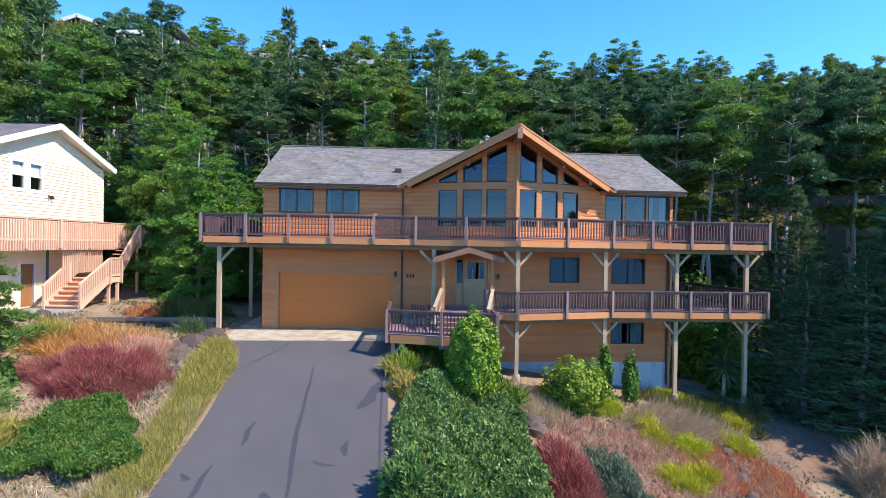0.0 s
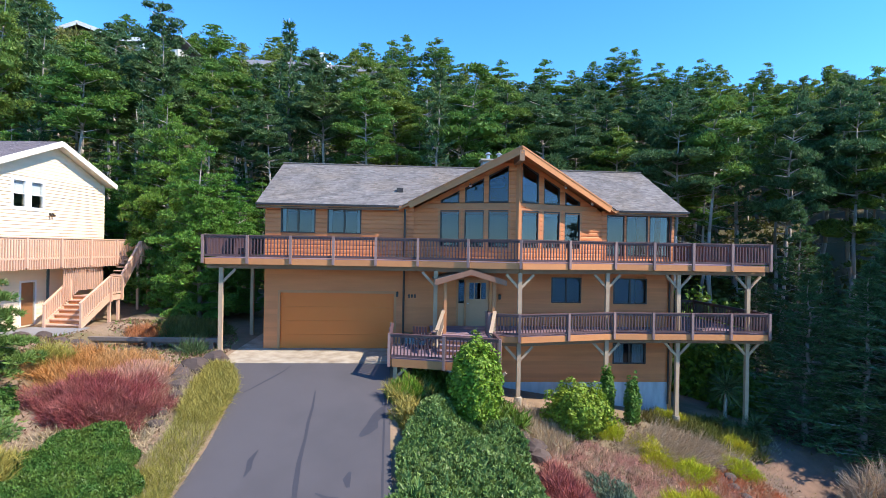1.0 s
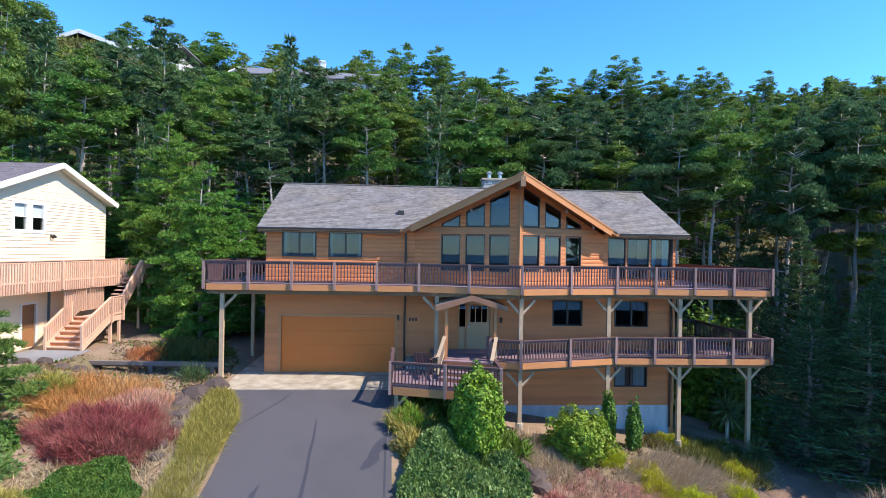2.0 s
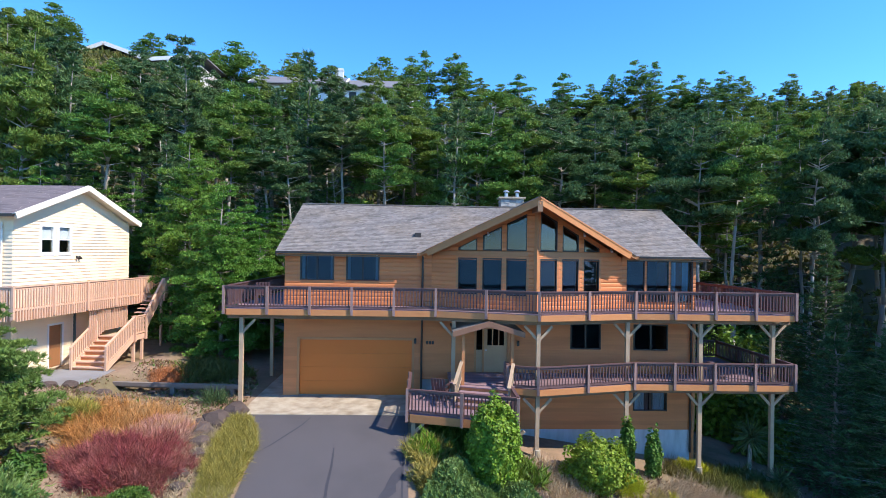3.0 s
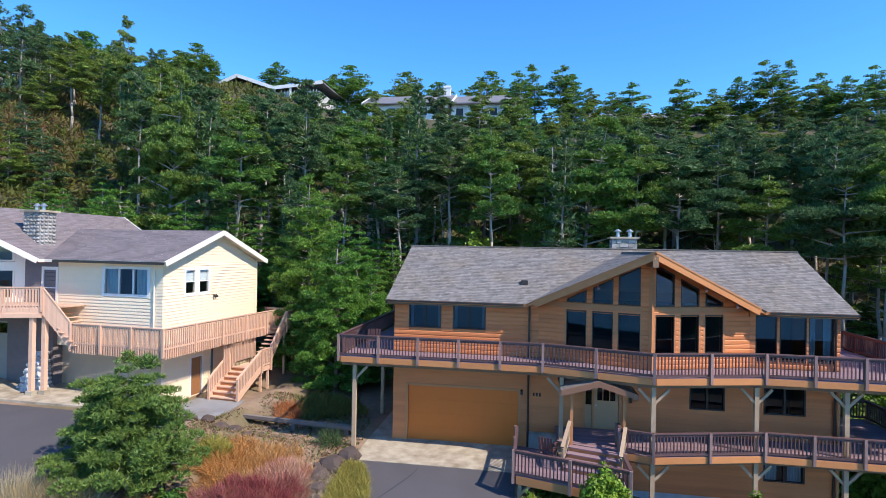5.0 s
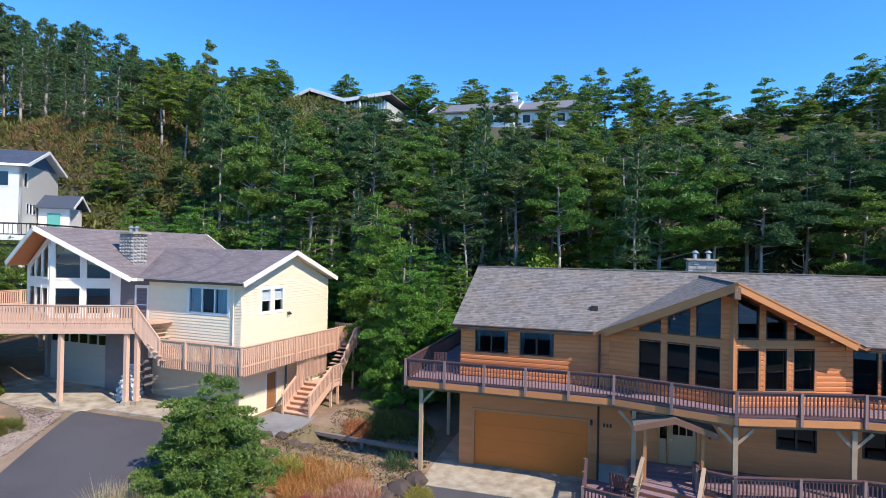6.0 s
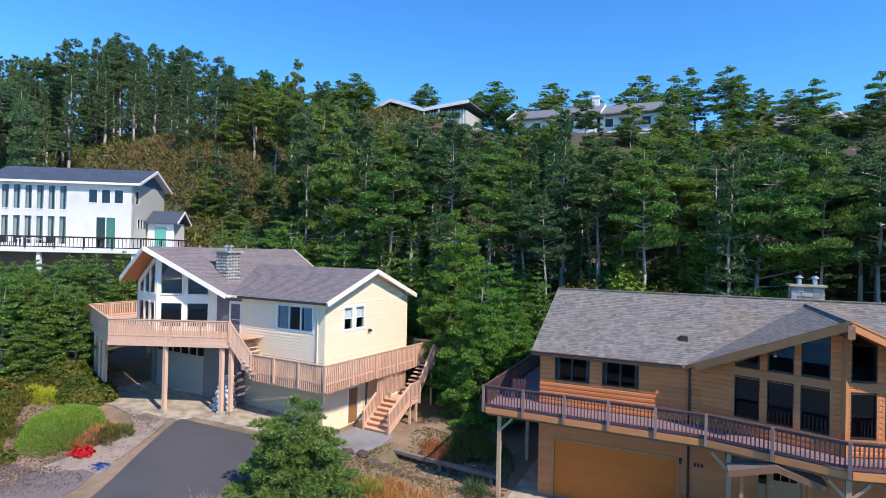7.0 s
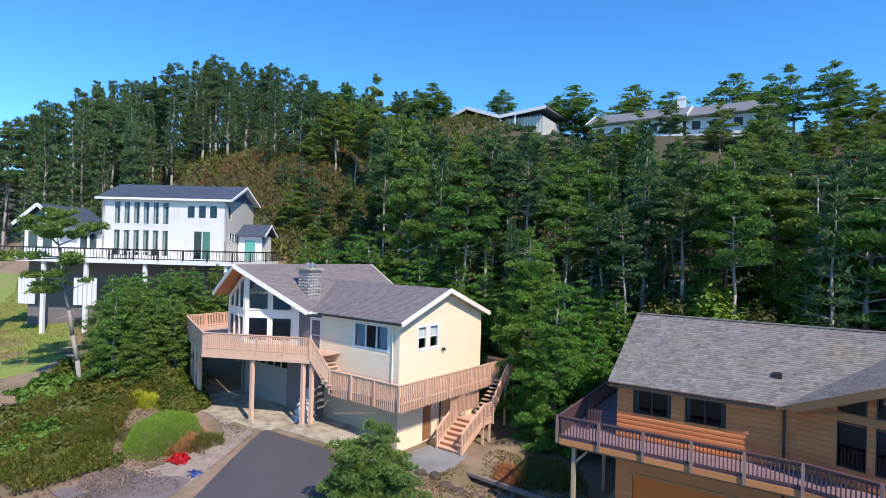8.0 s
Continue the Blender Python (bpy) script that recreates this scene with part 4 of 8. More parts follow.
railing(landing, [(4.87, -1.3), lp[0], lp[1], (8.7, -3.6)], LZ, 0.91, post_gap=1.75, drop=0.3)
fascia_boards(landing, [lp[0], lp[1]], LZ - 0.3, LZ - 0.01, 1.8)
fascia_boards(landing, [(4.87, -1.3), lp[0]], LZ - 0.3, LZ - 0.01)
for x, y in ((5.05, -3.9), (8.5, -4.9)):
    bm = bmesh.new()
    box(bm, x - 0.07, x + 0.07, y - 0.07, y + 0.07, ground_z(x, y) - 0.3, LZ - 0.05)
    part("post", bm, "post", landing)
    bm = bmesh.new()
    beam(bm, (x, y, LZ - 0.75), (x + 0.45, y - 0.12, LZ - 0.3), 0.07, 0.1)
    part("brace", bm, "post", landing)
steps = thing("entry_steps", "brown wooden steps up to the entrance with white-edged rails", "stairs")
SM = pose(6.6, -3.35, LZ, 0, 0, -16)
for i in range(4):
    r = (1.07 - LZ) / 4
    bm = bmesh.new()
    box(bm, 0.0, 2.05, i * 0.29, i * 0.29 + 0.31, (i + 1) * r - 0.04, (i + 1) * r, SM)
    part("tread", bm, "deck", steps)
    bm = bmesh.new()
    box(bm, 0.01, 2.04, i * 0.29 + 0.03, i * 0.29 + 0.05, i * r, (i + 1) * r - 0.04, SM)
    part("riser", bm, "trim", steps)
for x in (0.0, 2.05):
    for dz, w, h in ((0.92, 0.13, 0.05), (0.83, 0.05, 0.09), (0.3, 0.05, 0.09)):
        bm = bmesh.new()
        beam(bm, SM @ Vector((x, -0.1, dz)), SM @ Vector((x, 1.2, dz + 0.66)), w, h)
        part("hand_rail", bm, "post", steps)
    for k in range(7):
        bm = bmesh.new()
        y = -0.06 + k * 0.2
        box(bm, x - 0.03, x + 0.03, y - 0.03, y + 0.03, 0.3 + y * 0.5, 0.9 + y * 0.5, SM)
        part("baluster", bm, "post", steps)

# posts with braces
POSTS = [(-2.05, -1.4, -0.1, 3.55, 0.9), (6.6, -1.75, 0.4, 3.55, 0), (9.9, -2.62, -1.75, 3.55, 1), (13.8, -1.7, -2.3, 3.55, 1), (16.95, -1.55, -2.75, 3.55, 1), (20.1, -1.45, -3.3, 3.55, 1),
         (-2.1, 3.3, 0.0, 3.55, 0.2), (18.9, 3.2, -3.0, 3.55, 0.2)]
for i, (x, y, z0, z1, br) in enumerate(POSTS):
    p = thing("deck_post", "weathered grey-brown timber post with angled braces under the decks", "post", group="deck posts")
    base = ground_z(x, y)
    foot = max(z0, base)
    bm = bmesh.new()
    box(bm, x - 0.078, x + 0.078, y - 0.078, y + 0.078, (base + 0.35 if i in (2, 3, 4, 5) else base - 0.1) if i != 1 else 0.2, z1)
    bmesh.ops.bevel(bm, geom=[e for e in bm.edges], offset=0.012, segments=1)
    part("shaft", bm, "post", p)
    if i in (2, 3, 4, 5):
        bm = bmesh.new()
        tube(bm, (x, y, base - 0.4), (x, y, base + 0.36), 0.17, 0.15, 12)
        part("pier", bm, "concrete", p, "round concrete pier")
    if i in (0, 1, 2, 3, 4, 5):
        for s in ((1,) if i == 0 else (-1,) if i == 1 else (-1, 1)):
            for top in ((3.52, 0.66) if i > 1 else (3.52,)):
                bm = bmesh.new()
                beam(bm, (x, y, top - 0.62), (x + s * 0.55, y, top - 0.03), 0.08, 0.1)
                part("brace", bm, "post", p)

# canopy over the entrance
can = thing("porch_canopy", "small gabled brown timber canopy over the entrance", "canopy")
CYF = -2.62
for s in (-1, 1):
    bm = bmesh.new()
    xe = 7.95 + s * 1.42
    slab(bm, [(7.95, CYF, 3.64), (xe, CYF, 3.22), (xe, -0.1, 3.22), (7.95, -0.1, 3.64)] if s > 0 else [(xe, CYF, 3.22), (7.95, CYF, 3.64), (7.95, -0.1, 3.64), (xe, -0.1, 3.22)], 0.06)
    part("roof_panel", bm, "shingle", can)
    bm = bmesh.new()
    prof = [(7.95, 3.66), (xe, 3.24), (xe, 3.02), (7.95, 3.44)]
    f, g = ([bm.verts.new((x, y, z)) for x, z in prof] for y in (CYF - 0.07, CYF - 0.005))
    bm.faces.new(f), bm.faces.new(g[::-1])
    for i in range(4):
        bm.faces.new((f[i - 1], f[i], g[i], g[i - 1]))
    bmesh.ops.recalc_face_normals(bm, faces=bm.faces[:])
    part("barge_board", bm, "canopy", can)
    bm = bmesh.new()
    box(bm, 7.95 + s * 0.98 - 0.06, 7.95 + s * 0.98 + 0.06, -2.3, -2.18, 1.07, 3.25)
    part("post", bm, "trim", can)

# things on the decks
def deck_chair(x, y, z, turn, label):
    c = thing("deck_chair", label, "chair", at=pose(x, y, z, 0, 0, turn))
    bm = bmesh.new()
    box(bm, -0.28, 0.28, -0.25, 0.25, 0.38, 0.42)
    part("seat", bm, "rail", c)
    bm = bmesh.new()
    for k in range(5):
        beam(bm, (-0.24 + k * 0.12, 0.24, 0.42), (-0.24 + k * 0.12, 0.42, 0.95), 0.09, 0.02)
    part("backrest", bm, "rail", c)
    for sx in (-0.26, 0.26):
        for sy in (-0.22, 0.22):
            bm = bmesh.new()
            box(bm, sx - 0.025, sx + 0.025, sy - 0.025, sy + 0.025, 0, 0.6 if sy < 0 else 0.42)
            part("leg", bm, "rail", c)
        bm = bmesh.new()
        box(bm, sx - 0.05, sx + 0.05, -0.27, 0.25, 0.6, 0.63)
        part("arm", bm, "rail", c)
    return c


deck_chair(-1.75, 0.3, 3.95, 200, "dark wooden deck chair on the upper deck corner")
deck_chair(6.1, -2.2, LZ, 160, "dark wooden chair on the entry landing")

# ---- neighbour's house: local x runs to its left along the front, y back ----
NB = Matrix.Translation((-12.33, 0.11, 0)) @ Matrix.Rotation(radians(-5), 4, "Z") @ Matrix.Diagonal((-1, 1, 1, 1))
nbr = thing("house", "cream two-storey house with brown roof, prow windows and salmon cedar decks", "house")
NG = 0.9


def npt(x, y, z):
    return NB @ Vector((x, y, z))


def nwall(name, a, b, z0, z1, holes=(), mat="cream", pitch=0.16, top=None):
    """A lap-sided wall between local plan points; b lies to the right of a as seen from outside."""
    pa, pb = npt(*a, 0), npt(*b, 0)
    m = on_wall(pa, pb)
    ln = (pb - pa).length
    wall = new(name)
    wall.parent = nbr
    wall.matrix_local = m
    bm = bmesh.new()
    wall_panel(bm, 0, ln, z0, z1, list(holes), 0.15, None)
    if top:
        f = [bm.verts.new(c) for c in ((0, 0, z1), (ln, 0, z1), (ln / 2, 0, top))]
        g = [bm.verts.new(c) for c in ((0, 0.15, z1), (ln, 0.15, z1), (ln / 2, 0.15, top))]
        bm.faces.new(f), bm.faces.new(g[::-1])
        for i in range(3):
            j = (i + 1) % 3
            bm.faces.new((f[j], f[i], g[i], g[j]))
    core = part("core", bm, mat, wall)
    core.location.y = 0.022

    def spans(z, zt):
        if z >= z1 - 1e-6:
            e = (zt - z1) / (top - z1) * ln / 2
            return [(e, ln - e)] if ln - 2 * e > 0.1 else []
        return cut_runs(0, ln, holes, z, zt)
    clapboard(spans, z0, z1, pitch, Matrix.Identity(4), "siding_board", wall, mat, True, depth=0.034)
    if top:
        clapboard(spans, z1, top - 0.05, pitch, Matrix.Identity(4), "siding_board", wall, mat, True)
    return wall, ln


NE, NR, ND = 7.70, 9.36, 7.9
# right gable wall with a double-hung pair of windows
gh = [(1.5, 2.26, 5.97, 7.3), (2.55, 3.33, 5.97, 7.3)]
gw, ln = nwall("gable_wall", (0, 0), (0, ND), 3.3, NE - 0.12, gh, top=NR - 0.1)
for ua, ub, za, zb in gh:
    window(gw, Matrix.Identity(4), ua, ub, za, zb, "frame_white", bars=((za + zb) / 2,), trim="white", bar=0.06, glass="glass_clear")
    bm = bmesh.new()
    box(bm, ua + 0.02, ub - 0.02, 0.1, 0.12, (za + zb) / 2, zb)
    part("blind", bm, "curtain", gw, "half-drawn pale blind")
for u in (3.72, 3.9):
    bm = bmesh.new()
    tube(bm, (u, -0.05, 5.83), (u - 0.03, -0.18, 5.72), 0.04, 0.06, 8)
    part("flood_lamp", bm, "black", gw)
# lower storey on the right with a brown door
dh = [(2.43, 3.25, 0.5, 2.52)]
gl2, ln = nwall("lower_wall", (0.3, 0.3), (0.3, ND), 0.2, 3.3, [(a - 0.3, b - 0.3, c, d) for a, b, c, d in dh], pitch=0.2)
bm = bmesh.new()
box(bm, 2.16, 2.92, 0.03, 0.08, 0.52, 2.5)
part("side_door", bm, "door_brown", gl2, "plain brown side door")
bm = bmesh.new()
box(bm, 2.03, 2.13, -0.04, 0.05, 0.5, 2.62)
box(bm, 2.95, 3.05, -0.04, 0.05, 0.5, 2.62)
box(bm, 2.13, 2.95, -0.04, 0.05, 2.52, 2.62)
part("door_trim", bm, "white", gl2)
# front wall of the right wing with three lights
fh = [(6.4 - 3.55, 6.4 - 0.83, 6.0, 7.32)]
fw, ln = nwall("front_wall", (6.4, 0), (0, 0), 3.3, NE - 0.05, fh)
ua, ub = fh[0][:2]
window(fw, Matrix.Identity(4), *fh[0], "frame_white", divs=(ua + 0.95, ua + 1.8), trim="white", curtain=0.3, bar=0.06, glass="glass_clear")
nwall("garage_front", (6.4, 0.3), (0.3, 0.3), 0.2, 3.3, (), mat="tan_wall", pitch=0.2)
nwall("back_wall", (0, ND), (14.6, ND), 0.2, NE, (), pitch=0.2)
nwall("left_wall", (14.6, ND), (14.6, 0.6), 0.5, NE, (), pitch=0.2)
# garage behind the posts: door with lights, greyed for the deck's shade, brown cheek
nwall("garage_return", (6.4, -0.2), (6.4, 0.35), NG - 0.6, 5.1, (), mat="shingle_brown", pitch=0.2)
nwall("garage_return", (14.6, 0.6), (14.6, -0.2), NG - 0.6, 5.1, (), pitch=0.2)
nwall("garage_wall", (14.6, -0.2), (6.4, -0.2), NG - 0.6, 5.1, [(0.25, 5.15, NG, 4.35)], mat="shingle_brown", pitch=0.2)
ngd = new("garage_door")
ngd.parent = nbr
ngd.matrix_local = on_wall(npt(14.6, -0.05, 0), npt(6.4, -0.05, 0))
for i in range(5):
    bm = bmesh.new()
    z = NG + 0.02 + i * 0.68
    if i < 4:
        box(bm, 0.27, 5.13, 0.0, 0.05, z, z + 0.675)
    else:
        box(bm, 0.27, 5.13, 0.0, 0.05, z, z + 0.06)
        box(bm, 0.27, 5.13, 0.0, 0.05, z + 0.6, z + 0.675)
        for k in range(7):
            u = 0.27 + k * 0.8
            box(bm, u - 0.05 * (k > 0), u + 0.08, 0.0, 0.05, z + 0.06, z + 0.6)
    part("door_panel", bm, "shade_grey_door", ngd)
for k in range(6):
    bm = bmesh.new()
    box(bm, 0.35 + k * 0.8, 1.03 + k * 0.8, 0.02, 0.03, NG + 2.8, NG + 3.35)
    part("pane", bm, "glass", ngd).visible_shadow = False

# the prow
TX, TYN, TZN = 11.34, -2.15, 10.1
for a, b, rising in (((14.6, -1.3), (TX, TYN), True), ((TX, TYN), (8.45, -0.12), False)):
    pa, pb = npt(*a, 0), npt(*b, 0)
    ln = (pb - pa).length
    wall = new("prow_wall")
    wall.parent = nbr
    wall.matrix_local = on_wall(pa, pb)
    low_end = 8.25 if rising else 8.35
    k = (TZN - low_end) / ln
    top = (lambda u, k=k, e=low_end: e + k * u) if rising else (lambda u, k=k, ln=ln, e=low_end: e + k * (ln - u))
    nl = 3
    span = 0.86 * ln
    s0 = ln - span - 0.12 if rising else 0.12
    cells = [(s0 + span * i / nl + 0.06, s0 + span * (i + 1) / nl - 0.06) for i in range(nl)] if rising else [(s0 + span * i / 2 + 0.08, s0 + span * (i + 1) / 2 - 0.08) for i in range(2)]
    bm = bmesh.new()
    wall_panel(bm, 0, ln, 5.2, 7.5, [(p, q, 5.55, 7.15) for p, q in cells], 0.15, None)
    cuts = [0.0] + [c for ab in cells for c in ab] + [ln]
    for i, (p, q) in enumerate(zip(cuts, cuts[1:])):
        quads = [[(p, 7.5), (q, 7.5), (q, top(q)), (p, top(p))]]
        if i % 2:
            ta, tb = max(7.54, top(p) - 0.3), max(7.54, top(q) - 0.3)
            quads = [[(p, ta), (q, tb), (q, top(q)), (p, top(p))]]
            window(wall, Matrix.Identity(4), p, q, 7.52, ta, "cream_trim", slope=tb, bar=0.09, glass="glass_clear")
            window(wall, Matrix.Identity(4), p, q, 5.55, 7.15, "cream_trim", bar=0.09, curtain=0.0)
        for qd in quads:
            f = [bm.verts.new((u, 0.0, z)) for u, z in qd]
            g = [bm.verts.new((u, 0.15, z)) for u, z in qd]
            bm.faces.new(f), bm.faces.new(g[::-1])
            for s in range(4):
                t = (s + 1) % 4
                bm.faces.new((f[t], f[s], g[s], g[t]))
    part("core", bm, "cream_trim", wall)
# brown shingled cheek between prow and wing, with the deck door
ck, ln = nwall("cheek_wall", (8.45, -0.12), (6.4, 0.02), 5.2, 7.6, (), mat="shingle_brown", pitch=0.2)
bm = bmesh.new()
fr_ = [npt(8.45, -0.12, 7.6), npt(6.9, -0.02, 7.6), npt(8.45, -0.12, 8.45)]
back_ = [p + Vector((-0.05, 0.14, 0)) for p in fr_]
fv, bv = [bm.verts.new(p) for p in fr_], [bm.verts.new(p) for p in back_]
bm.faces.new(fv), bm.faces.new(bv[::-1])
for i in range(3):
    j = (i + 1) % 3
    bm.faces.new((fv[j], fv[i], bv[i], bv[j]))
part("cheek_gable", bm, "shingle_brown", nbr)
nwall("prow_side_wall", (14.6, ND), (14.6, -1.3), 5.2, 8.2, (), pitch=0.2)
window(ck, pose(0, -0.03, 0), 1.15, 1.95, 5.3, 7.2, "frame_white", bars=(6.2,), trim="cream_trim")
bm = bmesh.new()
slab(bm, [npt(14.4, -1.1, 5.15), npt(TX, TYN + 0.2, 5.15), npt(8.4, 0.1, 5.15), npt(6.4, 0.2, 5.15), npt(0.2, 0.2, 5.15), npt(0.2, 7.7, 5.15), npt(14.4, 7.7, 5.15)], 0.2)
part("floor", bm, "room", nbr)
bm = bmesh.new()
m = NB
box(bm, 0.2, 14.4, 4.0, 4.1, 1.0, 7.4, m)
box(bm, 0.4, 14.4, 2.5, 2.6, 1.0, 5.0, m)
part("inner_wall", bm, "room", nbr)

rng = random.Random(19)
but = new("stone_buttress")
but.parent = nbr
but["label"] = "pale river-stone buttress beside the garage door"
bm = bmesh.new()
tube(bm, npt(6.75, -0.95, 0.6), npt(6.75, -0.6, 3.0), 0.75, 0.2, 12)
part("core", bm, "concrete_pale", but)
for i in range(70):
    t, an = (i + 0.5) / 70, i * 2.4
    r = 0.78 - 0.56 * t
    bm = bmesh.new()
    bmesh.ops.create_icosphere(bm, subdivisions=1, radius=1.0)
    bmesh.ops.transform(bm, matrix=Matrix.Translation(npt(6.75 + r * math.cos(an), -0.95 + 0.35 * t + r * math.sin(an), 0.8 + 2.15 * t)) @ Matrix.Diagonal((rng.uniform(0.12, 0.19), rng.uniform(0.12, 0.19), rng.uniform(0.09, 0.14), 1)), verts=bm.verts)
    part("stone", bm, "concrete_pale", but)

# roofs
nroof = new("roof")
nroof.parent = nbr
RY = 3.9


def nroof_plane(poly, origin_l, u_l, v_l, seed):
    o, u, v = npt(*origin_l), (NB.to_3x3() @ Vector(u_l)).normalized(), (NB.to_3x3() @ Vector(v_l)).normalized()
    sh = shingles(poly, o, u, v, width=0.15, tab=0.33, seed=seed)
    sh.materials.append(M["shingle_brown"])
    part("shingles", sh, "shingle_brown", nroof)["kind"] = "stuff"
    bm = bmesh.new()
    n = u.cross(v)
    n = n if n.z > 0 else -n
    slab(bm, [o + u * p + v * q - n * 0.004 for p, q in poly], 0.14)
    part("roof_deck", bm, "cream_trim", nroof)


ye = -0.45
sl = math.hypot(RY - ye, NR - NE)
nroof_plane([(-0.45, 0), (6.9, 0), (9.5, sl), (-0.45, sl)], (0, ye, NE), (1, 0, 0), (0, (RY - ye), (NR - NE)), 21)
nroof_plane([(-0.45, 0), (9.5, 0), (9.5, sl), (-0.45, sl)], (0, 2 * RY - ye, NE), (1, 0, 0), (0, -(RY - ye), (NR - NE)), 22)
gz, gx0, gx1, gtip, gback = 10.42, 6.85, 15.0, -3.0, 9.0
for lx, s, yf, ze in ((gx0, 1, -0.75, NE), (gx1, -1, -2.2, 8.42)):
    hw = abs(TX - lx)
    sg = math.hypot(hw, gz - ze)
    nroof_plane([(yf, 0), (gback, 0), (gback, sg), (gtip, sg)], (lx, 0, ze), (0, 1, 0), (s * hw, 0, gz - ze), 23 + s)
    bm = bmesh.new()
    beam(bm, npt(lx, yf - 0.05, ze - 0.1), npt(TX, gtip - 0.05, gz - 0.1), 0.06, 0.26)
    part("barge_board", bm, "cream_trim", nroof, "broad cream barge board")
    bm = bmesh.new()
    beam(bm, npt(lx, gback, ze - 0.08), npt(TX, gback, gz - 0.08), 0.05, 0.24)
    part("barge_board", bm, "cream_trim", nroof)
    bm = bmesh.new()
    slab(bm, [npt(lx, yf + 0.05, ze - 0.15), npt(TX, gtip + 0.05, gz - 0.15), npt(TX, -0.6, gz - 0.15), npt(lx, 0.4, ze - 0.15)], 0.03)
    part("soffit", bm, "trim", nroof, "orange cedar soffit")
for y0 in (ye, 2 * RY - ye):
    bm = bmesh.new()
    beam(bm, npt(-0.5, y0, NE - 0.1), npt(-0.5, RY, NR - 0.1), 0.06, 0.26)
    part("barge_board", bm, "cream_trim", nroof, "broad cream barge board")
bm = bmesh.new()
beam(bm, npt(-0.45, ye - 0.06, NE - 0.08), npt(6.2, ye - 0.06, NE - 0.08), 0.1, 0.13)
part("gutter", bm, "gutter", nroof)
bm = bmesh.new()
tube(bm, npt(0.45, -0.08, 3.4), npt(0.45, -0.08, 7.35), 0.04, 0.04, 8)
part("downspout", bm, "cream_trim", nbr)
# river-stone chimney through the roof
nch = new("chimney")
nch.parent = nbr
rng = random.Random(9)
c0x, c0y = 8.62, 0.75
bm = bmesh.new()
box(bm, c0x - 0.55, c0x + 0.55, c0y - 0.45, c0y + 0.45, 7.6, 10.15, NB)
part("core", bm, "stone", nch)
for z in [8.2 + 0.19 * i for i in range(11)]:
    for face in range(4):
        wd = 1.1 if face % 2 == 0 else 0.9
        n = 5 if face % 2 == 0 else 4
        for i in range(n):
            u = -wd / 2 + wd * (i + 0.5 + rng.uniform(-0.1, 0.1)) / n
            px, py = [(u, -0.45), (0.55, u), (u, 0.45), (-0.55, u)][face]
            bm = bmesh.new()
            bmesh.ops.create_icosphere(bm, subdivisions=1, radius=1.0)
            bmesh.ops.transform(bm, matrix=Matrix.Translation(npt(c0x + px, c0y + py, z + rng.uniform(-0.02, 0.02))) @ Matrix.Diagonal((rng.uniform(0.09, 0.13), rng.uniform(0.09, 0.13), rng.uniform(0.07, 0.1), 1)), verts=bm.verts)
            part("stone", bm, "stone", nch)
bm = bmesh.new()
box(bm, c0x - 0.7, c0x + 0.7, c0y - 0.6, c0y + 0.6, 10.15, 10.26, NB)
part("cap", bm, "concrete", nch)
for dx in (-0.25, 0.2):
    bm = bmesh.new()
    tube(bm, npt(c0x + dx, c0y, 10.26), npt(c0x + dx, c0y, 10.48), 0.1, 0.1, 10)
    tube(bm, npt(c0x + dx, c0y, 10.5), npt(c0x + dx, c0y, 10.64), 0.2, 0.05, 10)
    part("flue_cap", bm, "metal", nch)

# decks of the neighbour's house
ndeck = thing("prow_deck", "high salmon cedar deck round the prow with slatted railing", "deck")
P = [(5.3, -1.77), (11.3, -4.9), (19.7, -1.6), (19.9, 3.0)]
poly = [npt(x, y, 0).to_2d() for x, y in P] + [npt(x, y, 0).to_2d() for x, y in ((14.7, 3.0), (14.7, -1.35), (TX, TYN - 0.1), (8.4, -0.25), (6.4, -0.1), (4.6, -0.05), (4.6, -1.1))]
poly = [(p[0], p[1]) for p in poly]
planks(poly, 5.42, ndeck, "cedar_rail")
W = [tuple(npt(x, y, 0).to_2d()) for x, y in P]
railing(ndeck, W, 5.42, 0.98, mat="cedar_rail", post_mat="cedar_rail", post_gap=1.8, drop=0.35, gap=0.13, bal=0.058, single=True, skirt=0.3)
fascia_boards(ndeck, W, 5.12, 5.4, 1.9, "cedar_rail")
bm = bmesh.new()
for a, b in zip(W, W[1:]):
    beam(bm, (*a, 5.03), (*b, 5.03), 0.12, 0.2)
part("edge_beam", bm, "cedar_rail", ndeck)
WALK = 3.6
nwalk = thing("side_walkway", "salmon cedar walkway round the wing with long slatted skirt rails", "deck")
Q = [(4.15, -1.2), (-1.15, -1.2), (-1.4, 8.9), (0.0, 8.9)]
poly = [(p.x, p.y) for p in (npt(x, y, 0) for x, y in ((4.6, -1.1), (-1.05, -1.1), (-1.3, 8.8), (0, 8.8), (0, -0.04), (4.6, -0.04)))]
planks(poly, WALK, nwalk, "cedar_rail")
QW = [tuple(npt(x, y, 0).to_2d()) for x, y in Q]
railing(nwalk, QW, WALK, 1.05, mat="cedar_rail", post_mat="cedar_rail", post_gap=1.9, drop=0.3, gap=0.14, bal=0.058, skirt=0.5)
QI = [tuple(npt(x, y, 0).to_2d()) for x, y in ((4.15, -1.13), (-1.08, -1.13), (-1.32, 8.83), (0.0, 8.83))]
for a, b in zip(QI, QI[1:]):
    bm = bmesh.new()
    beam(bm, (*a, WALK - 0.18), (*b, WALK - 0.18), 0.05, 0.28)
    part("edge_beam", bm, "cedar_rail", nwalk)
